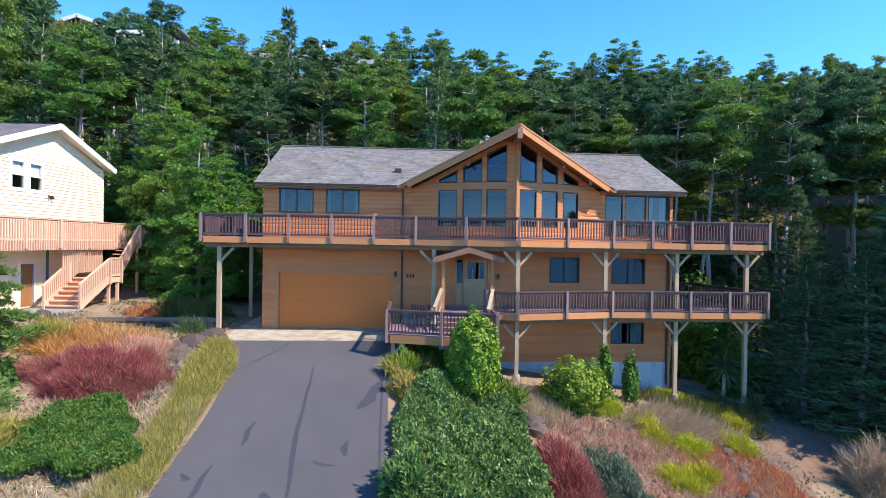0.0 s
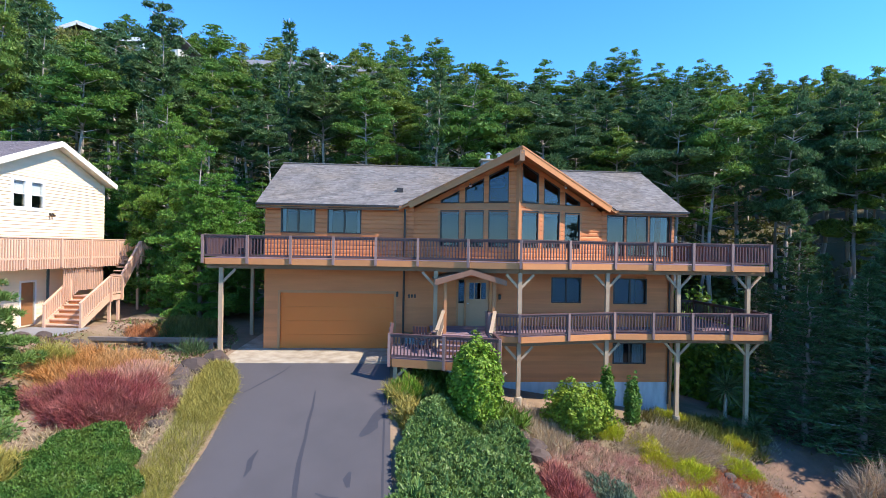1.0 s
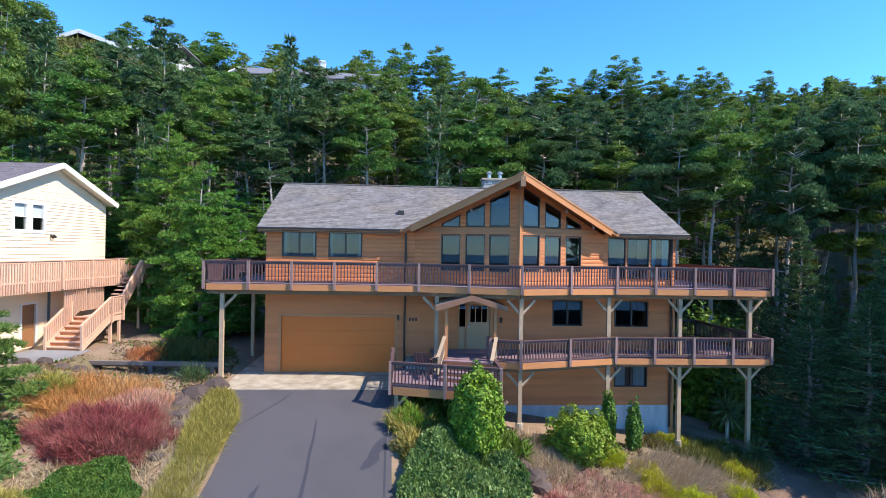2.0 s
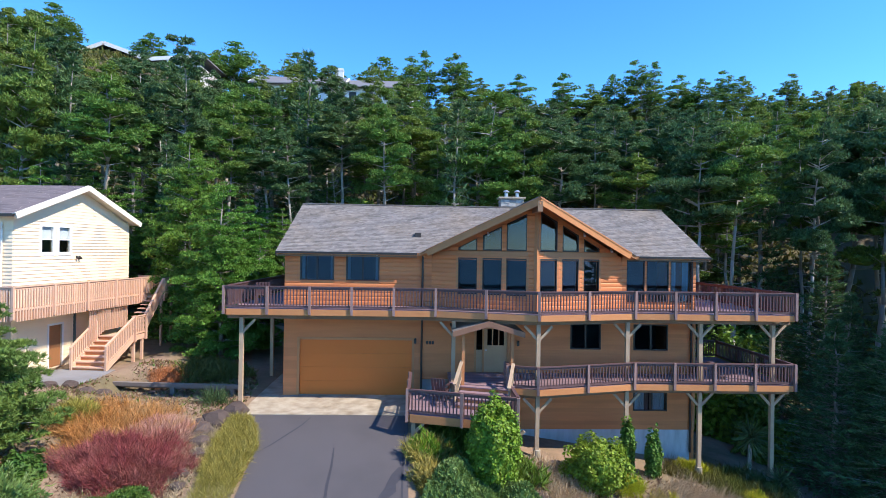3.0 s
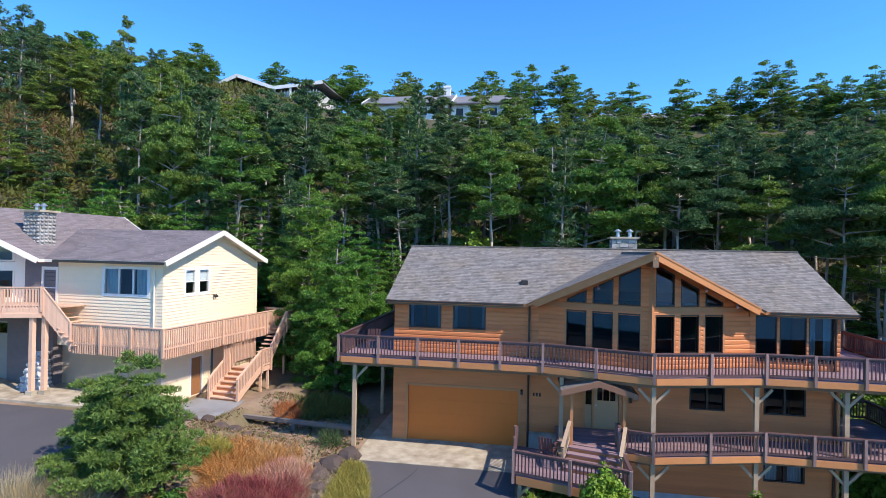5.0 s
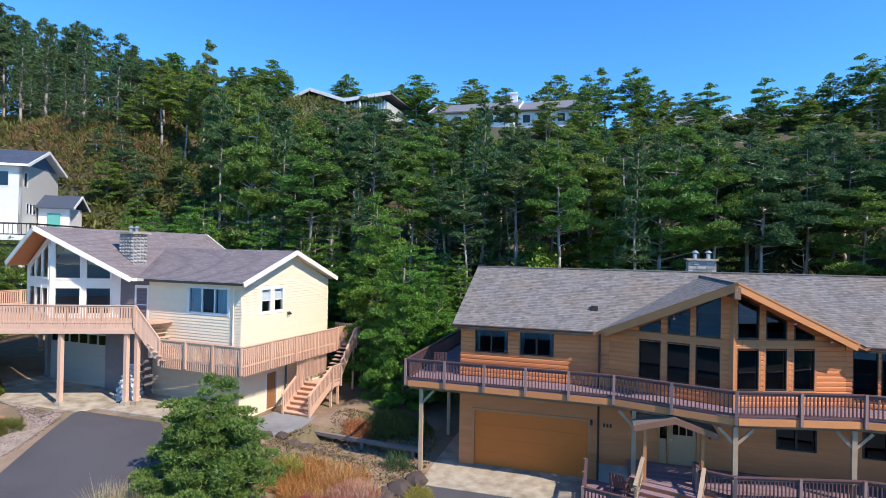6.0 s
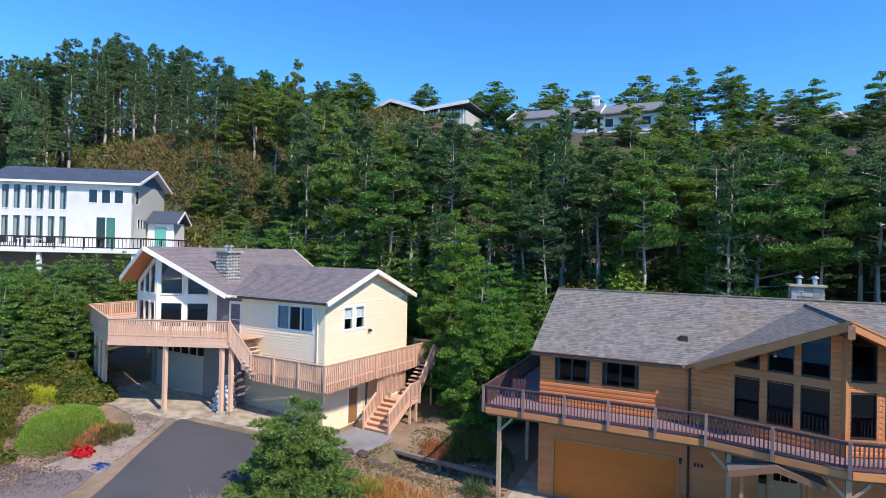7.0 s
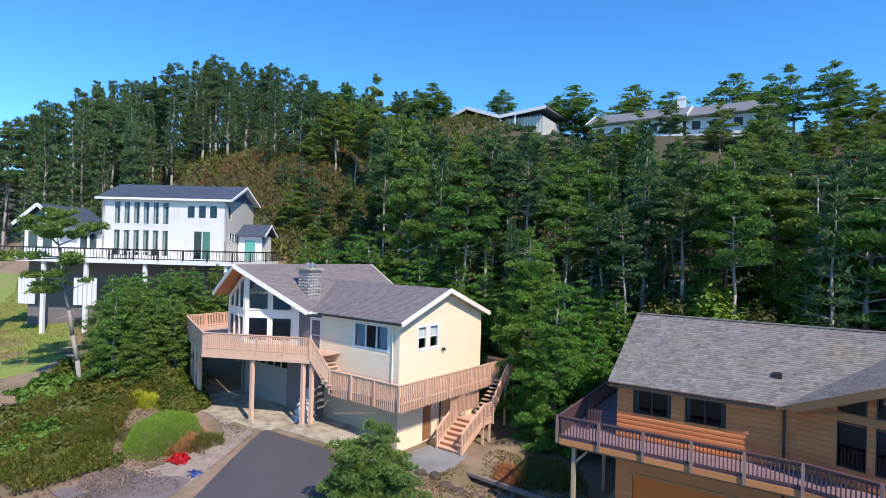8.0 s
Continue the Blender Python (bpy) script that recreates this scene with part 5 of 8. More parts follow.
# slatted screen from the walkway's edge down to the stair
for i in range(22):
    y = 3.4 + i * 0.132
    lowest = 1.45 + max(0.0, min(1.35, (y - 2.2) * 0.61)) - 0.75
    ob = part("screen_slat", shared_bar(0.055, 0.045, round(WALK - 0.1 - lowest, 1), "cedar_rail"), "cedar_rail", nwalk)
    ob.matrix_local = Matrix.Translation(npt(-1.02 - 0.024 * (y - 3.4), y, lowest))
# stair from the prow deck down to the walkway
dst = thing("deck_stair", "salmon cedar stair from the prow deck to the walkway", "stairs")
for i in range(9):
    bm = bmesh.new()
    x = 5.6 - i * 0.2
    box(bm, x - 0.22, x, -1.3 - 0.045 * (9 - i), -0.06, 5.42 - (i + 1) * 0.2 - 0.04, 5.42 - (i + 1) * 0.2, NB)
    part("tread", bm, "cedar_rail", dst)
rr = [tuple(npt(5.3, -1.77, 0).to_2d()), tuple(npt(4.15, -1.2, 0).to_2d())]
railing(dst, rr, [5.42, 3.62], 1.0, mat="cedar_rail", post_mat="cedar_rail", post_gap=3.0, drop=0.2, gap=0.1, bal=0.06, skirt=0.42)
# posts below the prow deck
for x, y in ((5.75, -1.85), (5.35, -1.55), (8.6, -3.3), (13.6, -3.8), (15.3, -3.1), (17.3, -2.3), (19.6, 2.7)):
    p = thing("deck_post", "square salmon cedar post under the prow deck", "post", group="neighbour deck posts")
    c = npt(x, y, 0)
    g = ground_z(c.x, c.y)
    bm = bmesh.new()
    box(bm, c.x - 0.1, c.x + 0.1, c.y - 0.1, c.y + 0.1, g + 0.25, 5.0)
    bmesh.ops.bevel(bm, geom=bm.edges[:], offset=0.012, segments=1)
    part("shaft", bm, "cedar_rail", p)
    bm = bmesh.new()
    box(bm, c.x - 0.17, c.x + 0.17, c.y - 0.17, c.y + 0.17, g - 0.3, g + 0.25)
    part("pier", bm, "concrete", p)
# outdoor stair on the right side
ost = thing("side_stair", "salmon cedar outdoor stair with slatted rails up to the walkway", "stairs")
z0 = 0.47
for i in range(7):
    bm = bmesh.new()
    box(bm, -2.6, -0.98, 2.2 + i * 0.31, 2.53 + i * 0.31, z0 + (i + 1) * 0.195 - 0.05, z0 + (i + 1) * 0.195, NB)
    part("tread", bm, "cedar_rail", ost)
    bm = bmesh.new()
    box(bm, -2.57, -1.01, 2.23 + i * 0.31, 2.25 + i * 0.31, z0 + i * 0.195, z0 + (i + 1) * 0.195 - 0.055, NB)
    part("riser", bm, "trim", ost)
LD = z0 + 7 * 0.195
bm = bmesh.new()
slab(bm, [npt(-2.65, 4.4, LD), npt(-1.2, 4.4, LD), npt(-1.2, 5.3, LD), npt(-2.65, 5.3, LD)], 0.26)
part("landing", bm, "cedar_rail", ost)
for i in range(9):
    bm = bmesh.new()
    box(bm, -2.55 + 0.045 * i, -1.4, 5.3 + i * 0.26, 5.58 + i * 0.26, LD + (i + 1) * 0.19 - 0.05, LD + (i + 1) * 0.19, NB)
    part("tread", bm, "cedar_rail", ost)
for run, zs in (([(-0.95, 2.2), (-0.95, 3.9)], [z0 + 0.12, z0 + 1.17]), ([(-2.65, 2.2), (-2.65, 4.4), (-2.65, 5.3), (-2.2, 7.7), (-2.1, 8.9), (-1.4, 8.9)], [z0 + 0.22, LD, LD, WALK, WALK, WALK])):
    railing(ost, [tuple(npt(x, y, 0).to_2d()) for x, y in run], zs, 0.98, mat="cedar_rail", post_mat="cedar_rail", post_gap=2.9, drop=0.3, gap=0.15, bal=0.055)
for x in (-2.63, -0.97):
    bm = bmesh.new()
    beam(bm, npt(x, 2.2, z0 + 0.05), npt(x, 4.4, LD - 0.12), 0.05, 0.26)
    part("stringer", bm, "cedar_rail", ost)
bm = bmesh.new()
slab(bm, [npt(-2.2, 7.6, WALK), npt(-1.42, 7.6, WALK), npt(-1.42, 8.9, WALK), npt(-2.1, 8.9, WALK)], 0.2)
part("platform", bm, "cedar_rail", ost)
for x, y, top in ((-2.05, 8.8, WALK - 0.15), (-2.1, 7.7, WALK - 0.15), (-2.55, 4.5, LD - 0.2), (-2.55, 5.2, LD - 0.2), (-1.3, 5.2, LD - 0.2)):
    c = npt(x, y, 0)
    bm = bmesh.new()
    box(bm, c.x - 0.06, c.x + 0.06, c.y - 0.06, c.y + 0.06, ground_z(c.x, c.y) - 0.2, top)
    part("post", bm, "cedar_rail", ost)
draped("neighbour_driveway", [(-22, -15.5, -9.6), (-12, -15.7, -10.2), (-9.3, -16.5, -10.3), (-8.2, -17.0, -10.3), (-6.0, -18.15, -11.0), (-4.2, -19.0, -12.6), (-2.7, -19.6, -14.6)], 0.05, "asphalt", "blue-grey asphalt driveway of the cream house", "driveway")
draped("neighbour_apron", [(-2.15, -19.2, -13.6), (-0.4, -18.6, -12.6), (0.9, -18.8, -12.6)], 0.06, "concrete", "pale concrete apron before the cream house", "apron", n=6)
draped("carport_floor", [(-3.0, -27.5, -19.5), (0.0, -27.5, -19.0), (2.6, -27.0, -18.9)], 0.055, "concrete", "stained concrete floor under the prow deck", "floor", n=6)
draped("stair_pad", [(-1.6, -12.6, -9.6), (0.5, -12.0, -8.95), (2.4, -11.8, -9.2)], 0.06, "concrete_grey", "grey concrete pad at the foot of the stair", "path", n=4)
draped("gravel_strip", [(-12.0, -23, -17.6), (-10.2, -21.8, -17.6), (-9.2, -20.4, -17.7), (-8.2, -19.0, -18.1)], 0.04, "gravel", "pale gravel strip beside the driveway", "gravel", n=6)

# ---- white house up the slope ----
WB = Matrix.Translation((-41.0, 9.8, 0)) @ Matrix.Rotation(radians(31), 4, "Z")
white = thing("house", "white two-storey house with slate-blue roof and tall windows", "house")


def wpt(x, y, z):
    return WB @ Vector((x, y, z))


def wwall(name, a, b, z0, z1, holes=(), mat="house_white", top=None, parent=None):
    pa, pb = wpt(*a, 0), wpt(*b, 0)
    ln = (pb - pa).length
    wall = new(name)
    wall.parent = parent or white
    wall.matrix_local = on_wall(pa, pb)
    bm = bmesh.new()
    wall_panel(bm, 0, ln, z0, z1, list(holes), 0.2, None)
    if top:
        f = [bm.verts.new(c) for c in ((0, 0, z1), (ln, 0, z1), (ln / 2, 0, top))]
        g = [bm.verts.new(c) for c in ((0, 0.2, z1), (ln, 0.2, z1), (ln / 2, 0.2, top))]
        bm.faces.new(f), bm.faces.new(g[::-1])
        for i in range(3):
            j = (i + 1) % 3
            bm.faces.new((f[j], f[i], g[i], g[j]))
    part("core", bm, mat, wall)
    return wall, ln


WZ, WE, WR = 10.1, 16.1, 17.75
L0 = 12.3
tall = [(1.2 + i * 0.96, 1.2 + i * 0.96 + 0.62, 13.5, 15.75) for i in range(6)]
low = [(1.2 + i * 0.96, 1.2 + i * 0.96 + 0.62, WZ + 0.3, 13.0) for i in range(6)]
three = [(8.4, 9.2, 14.2, 15.5), (9.5, 10.3, 14.2, 15.5), (10.6, 11.4, 14.2, 15.5)]
slide = [(9.1, 10.8, WZ + 0.05, 13.0)]
ww, ln = wwall("front_wall", (-L0, 0), (0, 0), WZ, WE, tall + low + three + slide)
for h in tall + low + three:
    window(ww, Matrix.Identity(4), *h, "frame_white", curtain=0.28 if h in tall + low else 0.0)
win = window(ww, Matrix.Identity(4), *slide[0], "frame_white", divs=(9.95,))
bm = bmesh.new()
box(bm, 10.0, 10.75, 0.035, 0.06, WZ + 0.1, 12.95)
part("teal_blind", bm, "teal", win)
gsd = [(0.35, 1.05, 14.2, 15.5), (0.8, 2.6, 12.0, 12.9)]
gg, ln = wwall("gable_wall", (0, 0), (0, 7.0), WZ, WE, gsd, mat="grey_siding", top=WR - 0.1)
for h in gsd:
    window(gg, Matrix.Identity(4), *h, "frame_white", divs=(1.4, 2.0) if h[0] > 0.5 else ())
clapboard(lambda z, zt: cut_runs(0.15, 6.9, gsd, z, zt), WZ, WE, 0.22, Matrix.Identity(4), "siding", gg, "grey_siding", False)
bm = bmesh.new()
f = [bm.verts.new(c) for c in ((0.4, -0.04, WE + 0.02), (6.6, -0.04, WE + 0.02), (3.5, -0.04, WR - 0.25))]
g = [bm.verts.new(c) for c in ((0.4, 0.02, WE + 0.02), (6.6, 0.02, WE + 0.02), (3.5, 0.02, WR - 0.25))]
bm.faces.new(f), bm.faces.new(g[::-1])
for i in range(3):
    j = (i + 1) % 3
    bm.faces.new((f[j], f[i], g[i], g[j]))
part("gable_panel", bm, "blue_gable", gg)
wwall("back_wall", (0, 7), (-L0, 7), WZ, WE)
wwall("left_wall", (-L0, 7), (-L0, 0), WZ, WE, top=WR - 0.1)
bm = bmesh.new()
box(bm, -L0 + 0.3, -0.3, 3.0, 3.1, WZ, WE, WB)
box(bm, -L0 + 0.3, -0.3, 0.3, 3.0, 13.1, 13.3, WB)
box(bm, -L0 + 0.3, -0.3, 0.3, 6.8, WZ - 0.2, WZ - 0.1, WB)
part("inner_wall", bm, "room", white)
wr_ = new("roof")
wr_.parent = white
ws = math.hypot(3.9, WR - WE + 0.1)
for s in (0, 1):
    yv = -0.4 if s == 0 else 7.4
    o = wpt(0, yv, WE - 0.05)
    u = (WB.to_3x3() @ Vector((1, 0, 0)))
    v = (WB.to_3x3() @ Vector((0, 3.9 if s == 0 else -3.9, WR - WE + 0.05))).normalized()
    pol = [(-L0 - 0.5, 0), (0.6, 0), (0.6, ws), (-L0 - 0.5, ws)]
    sh = shingles(pol, o, u, v, width=0.3, tab=0.9, seed=31 + s)
    sh.materials.append(M["blue_roof"])
    part("shingles", sh, "blue_roof", wr_)["kind"] = "stuff"
    bm = bmesh.new()
    slab(bm, [o + u * p + v * q for p, q in pol], 0.12)
    part("roof_deck", bm, "white", wr_)
    bm = bmesh.new()
    beam(bm, wpt(0.62, yv, WE - 0.15), wpt(0.62, 3.5, WR - 0.1), 0.07, 0.25)
    part("barge_board", bm, "white", wr_)
bm = bmesh.new()
beam(bm, wpt(-L0 - 0.5, -0.45, WE - 0.12), wpt(0.6, -0.45, WE - 0.12), 0.12, 0.2)
part("gutter", bm, "white", wr_)
# entrance porch on the gable side
por = new("porch")
por.parent = white
bm = bmesh.new()
box(bm, 0.2, 2.6, 2.6, 5.4, WZ, 12.7, WB)
part("porch_wall", bm, "white", por)
for s in (-1, 1):
    bm = bmesh.new()
    slab(bm, [wpt(0.1, 4.0, 13.9), wpt(3.1, 4.0, 13.9), wpt(3.1, 4.0 + s * 1.9, 12.7), wpt(0.1, 4.0 + s * 1.9, 12.7)], 0.12)
    part("porch_roof", bm, "blue_roof", por)
    bm = bmesh.new()
    beam(bm, wpt(3.12, 4.0, 13.82), wpt(3.12, 4.0 + s * 1.9, 12.62), 0.07, 0.2)
    part("barge_board", bm, "white", por)
bm = bmesh.new()
box(bm, 0.9, 1.9, 2.5, 2.6, WZ + 0.1, 12.2, WB)
part("porch_door", bm, "teal", por, "teal front door")
# left wing with a gable towards the street
wl2 = new("left_wing")
wl2.parent = white
bm = bmesh.new()
box(bm, -18.6, -L0 - 0.1, 0.2, 5.5, WZ, 12.6, WB)
part("wing_wall", bm, "white", wl2)
bm = bmesh.new()
box(bm, -18.0, -14.9, -2.5, 0.2, WZ, 13.2, WB)
part("bay_wall", bm, "white", wl2)
for s in (-1, 1):
    bm = bmesh.new()
    slab(bm, [wpt(-16.4, -3.1, 15.1), wpt(-16.4 + s * 2.3, -3.1, 13.2), wpt(-16.4 + s * 2.3, 4, 13.2), wpt(-16.4, 4, 15.1)], 0.15)
    part("bay_roof", bm, "blue_roof", wl2)
    bm = bmesh.new()
    beam(bm, wpt(-16.4, -3.15, 15.0), wpt(-16.4 + s * 2.3, -3.15, 13.1), 0.08, 0.28)
    part("barge_board", bm, "white", wl2)
bm = bmesh.new()
f = [bm.verts.new(wpt(*c)) for c in ((-18.1, -2.6, 13.2), (-14.7, -2.6, 13.2), (-16.4, -2.6, 14.7))]
g = [bm.verts.new(wpt(*c)) for c in ((-18.1, -2.5, 13.2), (-14.7, -2.5, 13.2), (-16.4, -2.5, 14.7))]
bm.faces.new(f), bm.faces.new(g[::-1])
for i in range(3):
    j = (i + 1) % 3
    bm.faces.new((f[j], f[i], g[i], g[j]))
part("gable_panel", bm, "blue_gable", wl2)
for pa_, pb_, cells in (((-18.0, -2.5), (-14.9, -2.5), ((0.35, 1.35), (1.75, 2.75))), ((-14.9, 0.2), (-L0 - 0.1, 0.2), ((0.3, 1.1), (1.25, 2.05)))):
    mw = on_wall(wpt(*pa_, 0), wpt(*pb_, 0)) @ Matrix.Translation((0, -0.05, 0))
    for ua, ub in cells:
        if ub < math.dist(pa_, pb_) - 0.1:
            wn_ = window(wl2, mw, ua, ub, WZ + 0.9, WZ + 2.5, "frame_white", curtain=0.0)
            # Dark sheet close behind the pane stands for the unlit room.
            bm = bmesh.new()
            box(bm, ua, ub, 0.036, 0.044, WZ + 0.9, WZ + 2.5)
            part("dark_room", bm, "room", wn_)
for s in (0, 1):
    bm = bmesh.new()
    y0 = -0.2 if s == 0 else 5.9
    slab(bm, [wpt(-18.8, y0, 12.6), wpt(-L0, y0, 12.6), wpt(-L0, 2.85, 14.0), wpt(-18.8, 2.85, 14.0)], 0.15)
    part("wing_roof", bm, "blue_roof", wl2)
# balcony with white edge, pale lattice wall below
wd = thing("balcony", "long white-edged balcony with thin dark railing on the white house", "balcony")
BP = [(-20.5, -3.6), (2.2, -3.6), (3.4, 1.5)]
bm = bmesh.new()
slab(bm, [wpt(-20.5, -3.6, WZ), wpt(2.2, -3.6, WZ), wpt(3.4, 1.5, WZ), wpt(3.4, 5.5, WZ), wpt(0, 5.5, WZ), wpt(0, 0, WZ), wpt(-20.5, 0, WZ)], 0.35)
part("slab", bm, "white", wd)
railing(wd, [tuple(wpt(x, y, 0).to_2d()) for x, y in BP + [(3.4, 5.4)]], WZ, 1.0, mat="gutter", post_mat="gutter", post_gap=2.2, drop=0.0, gap=0.3, cap=0.06, bal=0.035)
# Wall coloured dark brown to stand for the shade under the balcony.
bm = bmesh.new()
box(bm, -19.5, 2.6, 0.0, 0.3, 2.0, WZ - 0.35, WB)
part("base_wall", bm, "shingle_brown", wd)
for x in (-20.0, -15.5, -11.5, -6, 1.5):
    bm = bmesh.new()
    box(bm, x - 0.15, x + 0.15, -3.4, -3.1, 2.0, WZ - 0.35, WB)
    part("support", bm, "white", wd)
for x, wdh in ((-17.8, 1.6), (-12.6, 2.2)):
    bm = bmesh.new()
    for k in range(5):
        box(bm, x + wdh * k / 5, x + wdh * (k + 0.8) / 5, -3.3, -3.2, 5.8, 8.3, WB)
    part("lattice_panel", bm, "white", wd)
for x in (-10.0, -8.8, -6.2):
    ch = thing("patio_chair", "small dark patio chair on the balcony", "chair", at=WB @ pose(x, -1.8, WZ))
    bm = bmesh.new()
    box(bm, -0.3, 0.3, -0.3, 0.3, 0.4, 0.46)
    part("seat", bm, "black", ch)
    bm = bmesh.new()
    box(bm, -0.3, 0.3, 0.26, 0.32, 0.46, 1.0)
    part("backrest", bm, "black", ch)
    for sx in (-0.26, 0.26):
        for sy in (-0.26, 0.26):
            part("leg", shared_bar(0.05, 0.05, 0.42, "black"), "black", ch).location = (sx, sy, 0)
tb = thing("patio_table", "white patio table on the balcony", "table", at=WB @ pose(-7.5, -1.8, WZ))
bm = bmesh.new()
box(bm, -0.9, 0.9, -0.5, 0.5, 0.7, 0.76)
part("tabletop", bm, "white", tb)
for sx in (-0.8, 0.8):
    for sy in (-0.4, 0.4):
        part("leg", shared_bar(0.07, 0.07, 0.7, "white"), "white", tb).location = (sx, sy, 0)


# ---- houses on the ridge ----
def ridge_house(label, x0, x1, y, base, eave, top, ridge_x=None, wall="white", roof_mat="ridge_roof", depth=9.0, turn=0.0, chimney=None, gable_front=False, windows=0):
    h = thing("house", label, "house", at=pose((x0 + x1) / 2, y, 0, 0, 0, turn))
    hw = (x1 - x0) / 2
    bm = bmesh.new()
    box(bm, -hw, hw, 0, depth, base - 8, eave)
    part("wall", bm, wall, h)
    rf = new("roof")
    rf.parent = h
    if gable_front:
        for s in (-1, 1):
            bm = bmesh.new()
            slab(bm, [(0, -1, top), (s * (hw + 0.8), -1, eave), (s * (hw + 0.8), depth + 1, eave), (0, depth + 1, top)], 0.2)
            part("roof_plane", bm, roof_mat, rf)
            bm = bmesh.new()
            beam(bm, (0, -1.05, top - 0.1), (s * (hw + 0.8), -1.05, eave - 0.1), 0.1, 0.4)
            part("barge_board", bm, "white", rf)
        bm = bmesh.new()
        f = [bm.verts.new(c) for c in ((-hw, 0, eave), (hw, 0, eave), (0, 0, top - 0.2))]
        g = [bm.verts.new(c) for c in ((-hw, 0.2, eave), (hw, 0.2, eave), (0, 0.2, top - 0.2))]
        bm.faces.new(f), bm.faces.new(g[::-1])
        for i in range(3):
            j = (i + 1) % 3
            bm.faces.new((f[j], f[i], g[i], g[j]))
        part("gable", bm, wall, h)
    else:
        for s in (0, 1):
            ye_ = -1 if s == 0 else depth + 1
            bm = bmesh.new()
            slab(bm, [(-hw - 0.8, ye_, eave), (hw + 0.8, ye_, eave), (hw + 0.8, depth / 2, top), (-hw - 0.8, depth / 2, top)], 0.2)
            part("roof_plane", bm, roof_mat, rf)
        for s in (-1, 1):
            for ye_ in (-1, depth + 1):
                bm = bmesh.new()
                beam(bm, (s * (hw + 0.85), ye_, eave - 0.1), (s * (hw + 0.85), depth / 2, top - 0.1), 0.1, 0.4)
                part("barge_board", bm, "white", rf)
    for i in range(windows):
        u = -hw + (i + 0.5) * 2 * hw / windows
        wn_ = new("window")
        wn_.parent = h
        bm = bmesh.new()
        box(bm, u - 0.75, u + 0.75, -0.06, 0.02, eave - 2.2, eave - 0.6)
        part("frame", bm, "white", wn_)
        bm = bmesh.new()
        box(bm, u - 0.6, u + 0.6, -0.09, -0.065, eave - 2.05, eave - 0.75)
        part("pane", bm, "frame_dark", wn_)
    if chimney:
        bm = bmesh.new()
        box(bm, chimney - 0.6, chimney + 0.6, depth / 2 - 0.5, depth / 2 + 0.5, top - 1.5, top + 1.6)
        box(bm, chimney - 0.7, chimney + 0.7, depth / 2 - 0.6, depth / 2 + 0.6, top + 1.2, top + 1.35)
        part("chimney", bm, "white", h)
    return h


ridge_house("long grey house with dark roof and white chimney among ridge trees", -23, -9, 67, 31, 33.6, 36.2, chimney=6.2, windows=5, wall="white")
ridge_house("grey house with dark roof and white trim among ridge trees", -8.5, 3.0, 68, 31, 33.6, 36.2, windows=4)
bh = thing("house", "grey board-sided house with folded white-edged roof among ridge trees", "house", at=pose(0, 67, 0))
FOLD = [(-51.2, 38.05), (-47.4, 39.5), (-40.3, 37.05), (-31.2, 37.8)]
bm = bmesh.new()
box(bm, -50.2, -43.2, 0.0, 9.0, 27.0, 37.2)
box(bm, -43.2, -32.2, 0.6, 9.0, 27.0, 36.5)
part("wall", bm, "grey_siding", bh)
for k in range(30):
    u = -50.1 + 0.6 * k
    part("siding_batten", shared_bar(0.14, 0.08, 3.2, "white"), "white", bh).location = (u, -0.03 if u < -43.2 else 0.57, 33.6)
for k, ((xa, za), (xb, zb)) in enumerate(zip(FOLD, FOLD[1:])):
    bm = bmesh.new()
    slab(bm, [(xa, -0.5, za), (xb, -0.5, zb), (xb, 10, zb), (xa, 10, za)], 0.2)
    part("roof_plane", bm, "ridge_roof", bh)
    bm = bmesh.new()
    beam(bm, (xa, -0.56, za - 0.12), (xb, -0.56, zb - 0.12), 0.1, 0.62)
    part("barge_board", bm, "white", bh, "thick white barge board")
for u in (-50.9, -49.6, -40.2, -37.2):
    bm = bmesh.new()
    box(bm, u - 0.14, u + 0.14, -0.45, -0.2, 30.0, 37.3)
    part("post", bm, "white", bh)
ridge_house("dark house behind the ridge trees", -76, -66, 68, 36, 38.6, 40.6, roof_mat="blue_roof", wall="blue_gable")
ridge_house("low grey house with dark shingled roof on the ridge", 15, 23.5, 66, 26, 29.2, 32.0, windows=2)
ridge_house("wide house with brown roof on the ridge", 26, 38, 69, 28, 30.2, 32.6, windows=3)
ridge_house("small white gabled house on the ridge", 39.5, 44, 67, 28, 30.6, 32.2, gable_front=True, wall="white", windows=1)


# ---- plants ----
def unit(a):
    return a / np.maximum(1e-9, np.linalg.norm(a, axis=1, keepdims=True))


def tufts(name, pts, dirs, size, mat, rng, blades=3, width=0.3, spread=0.8, flat=0.0, level=None):
    """Needle tufts or blades: at each point some narrow triangles that fan out along its direction."""
    n = len(pts)
    P, D, S = np.repeat(pts, blades, 0), np.repeat(dirs, blades, 0), np.repeat(size, blades)
    J = rng.normal(size=(n * blades, 3))
    J[:, 2] *= 1 - flat
    A = unit(D + spread * J)
    tip = rng.normal(size=A.shape) if level is None else np.array((0.0, 0.0, 1.0)) + level * rng.normal(size=A.shape)
    side = unit(np.cross(A, tip))
    w = (S * width)[:, None]
    base = P - side * w * 0.5
    V = np.stack([base, base + side * w, P + A * S[:, None]], 1).reshape(-1, 3)
    F = np.arange(len(V)).reshape(-1, 3)
    return raw_mesh(name, V, F.tolist(), mat)


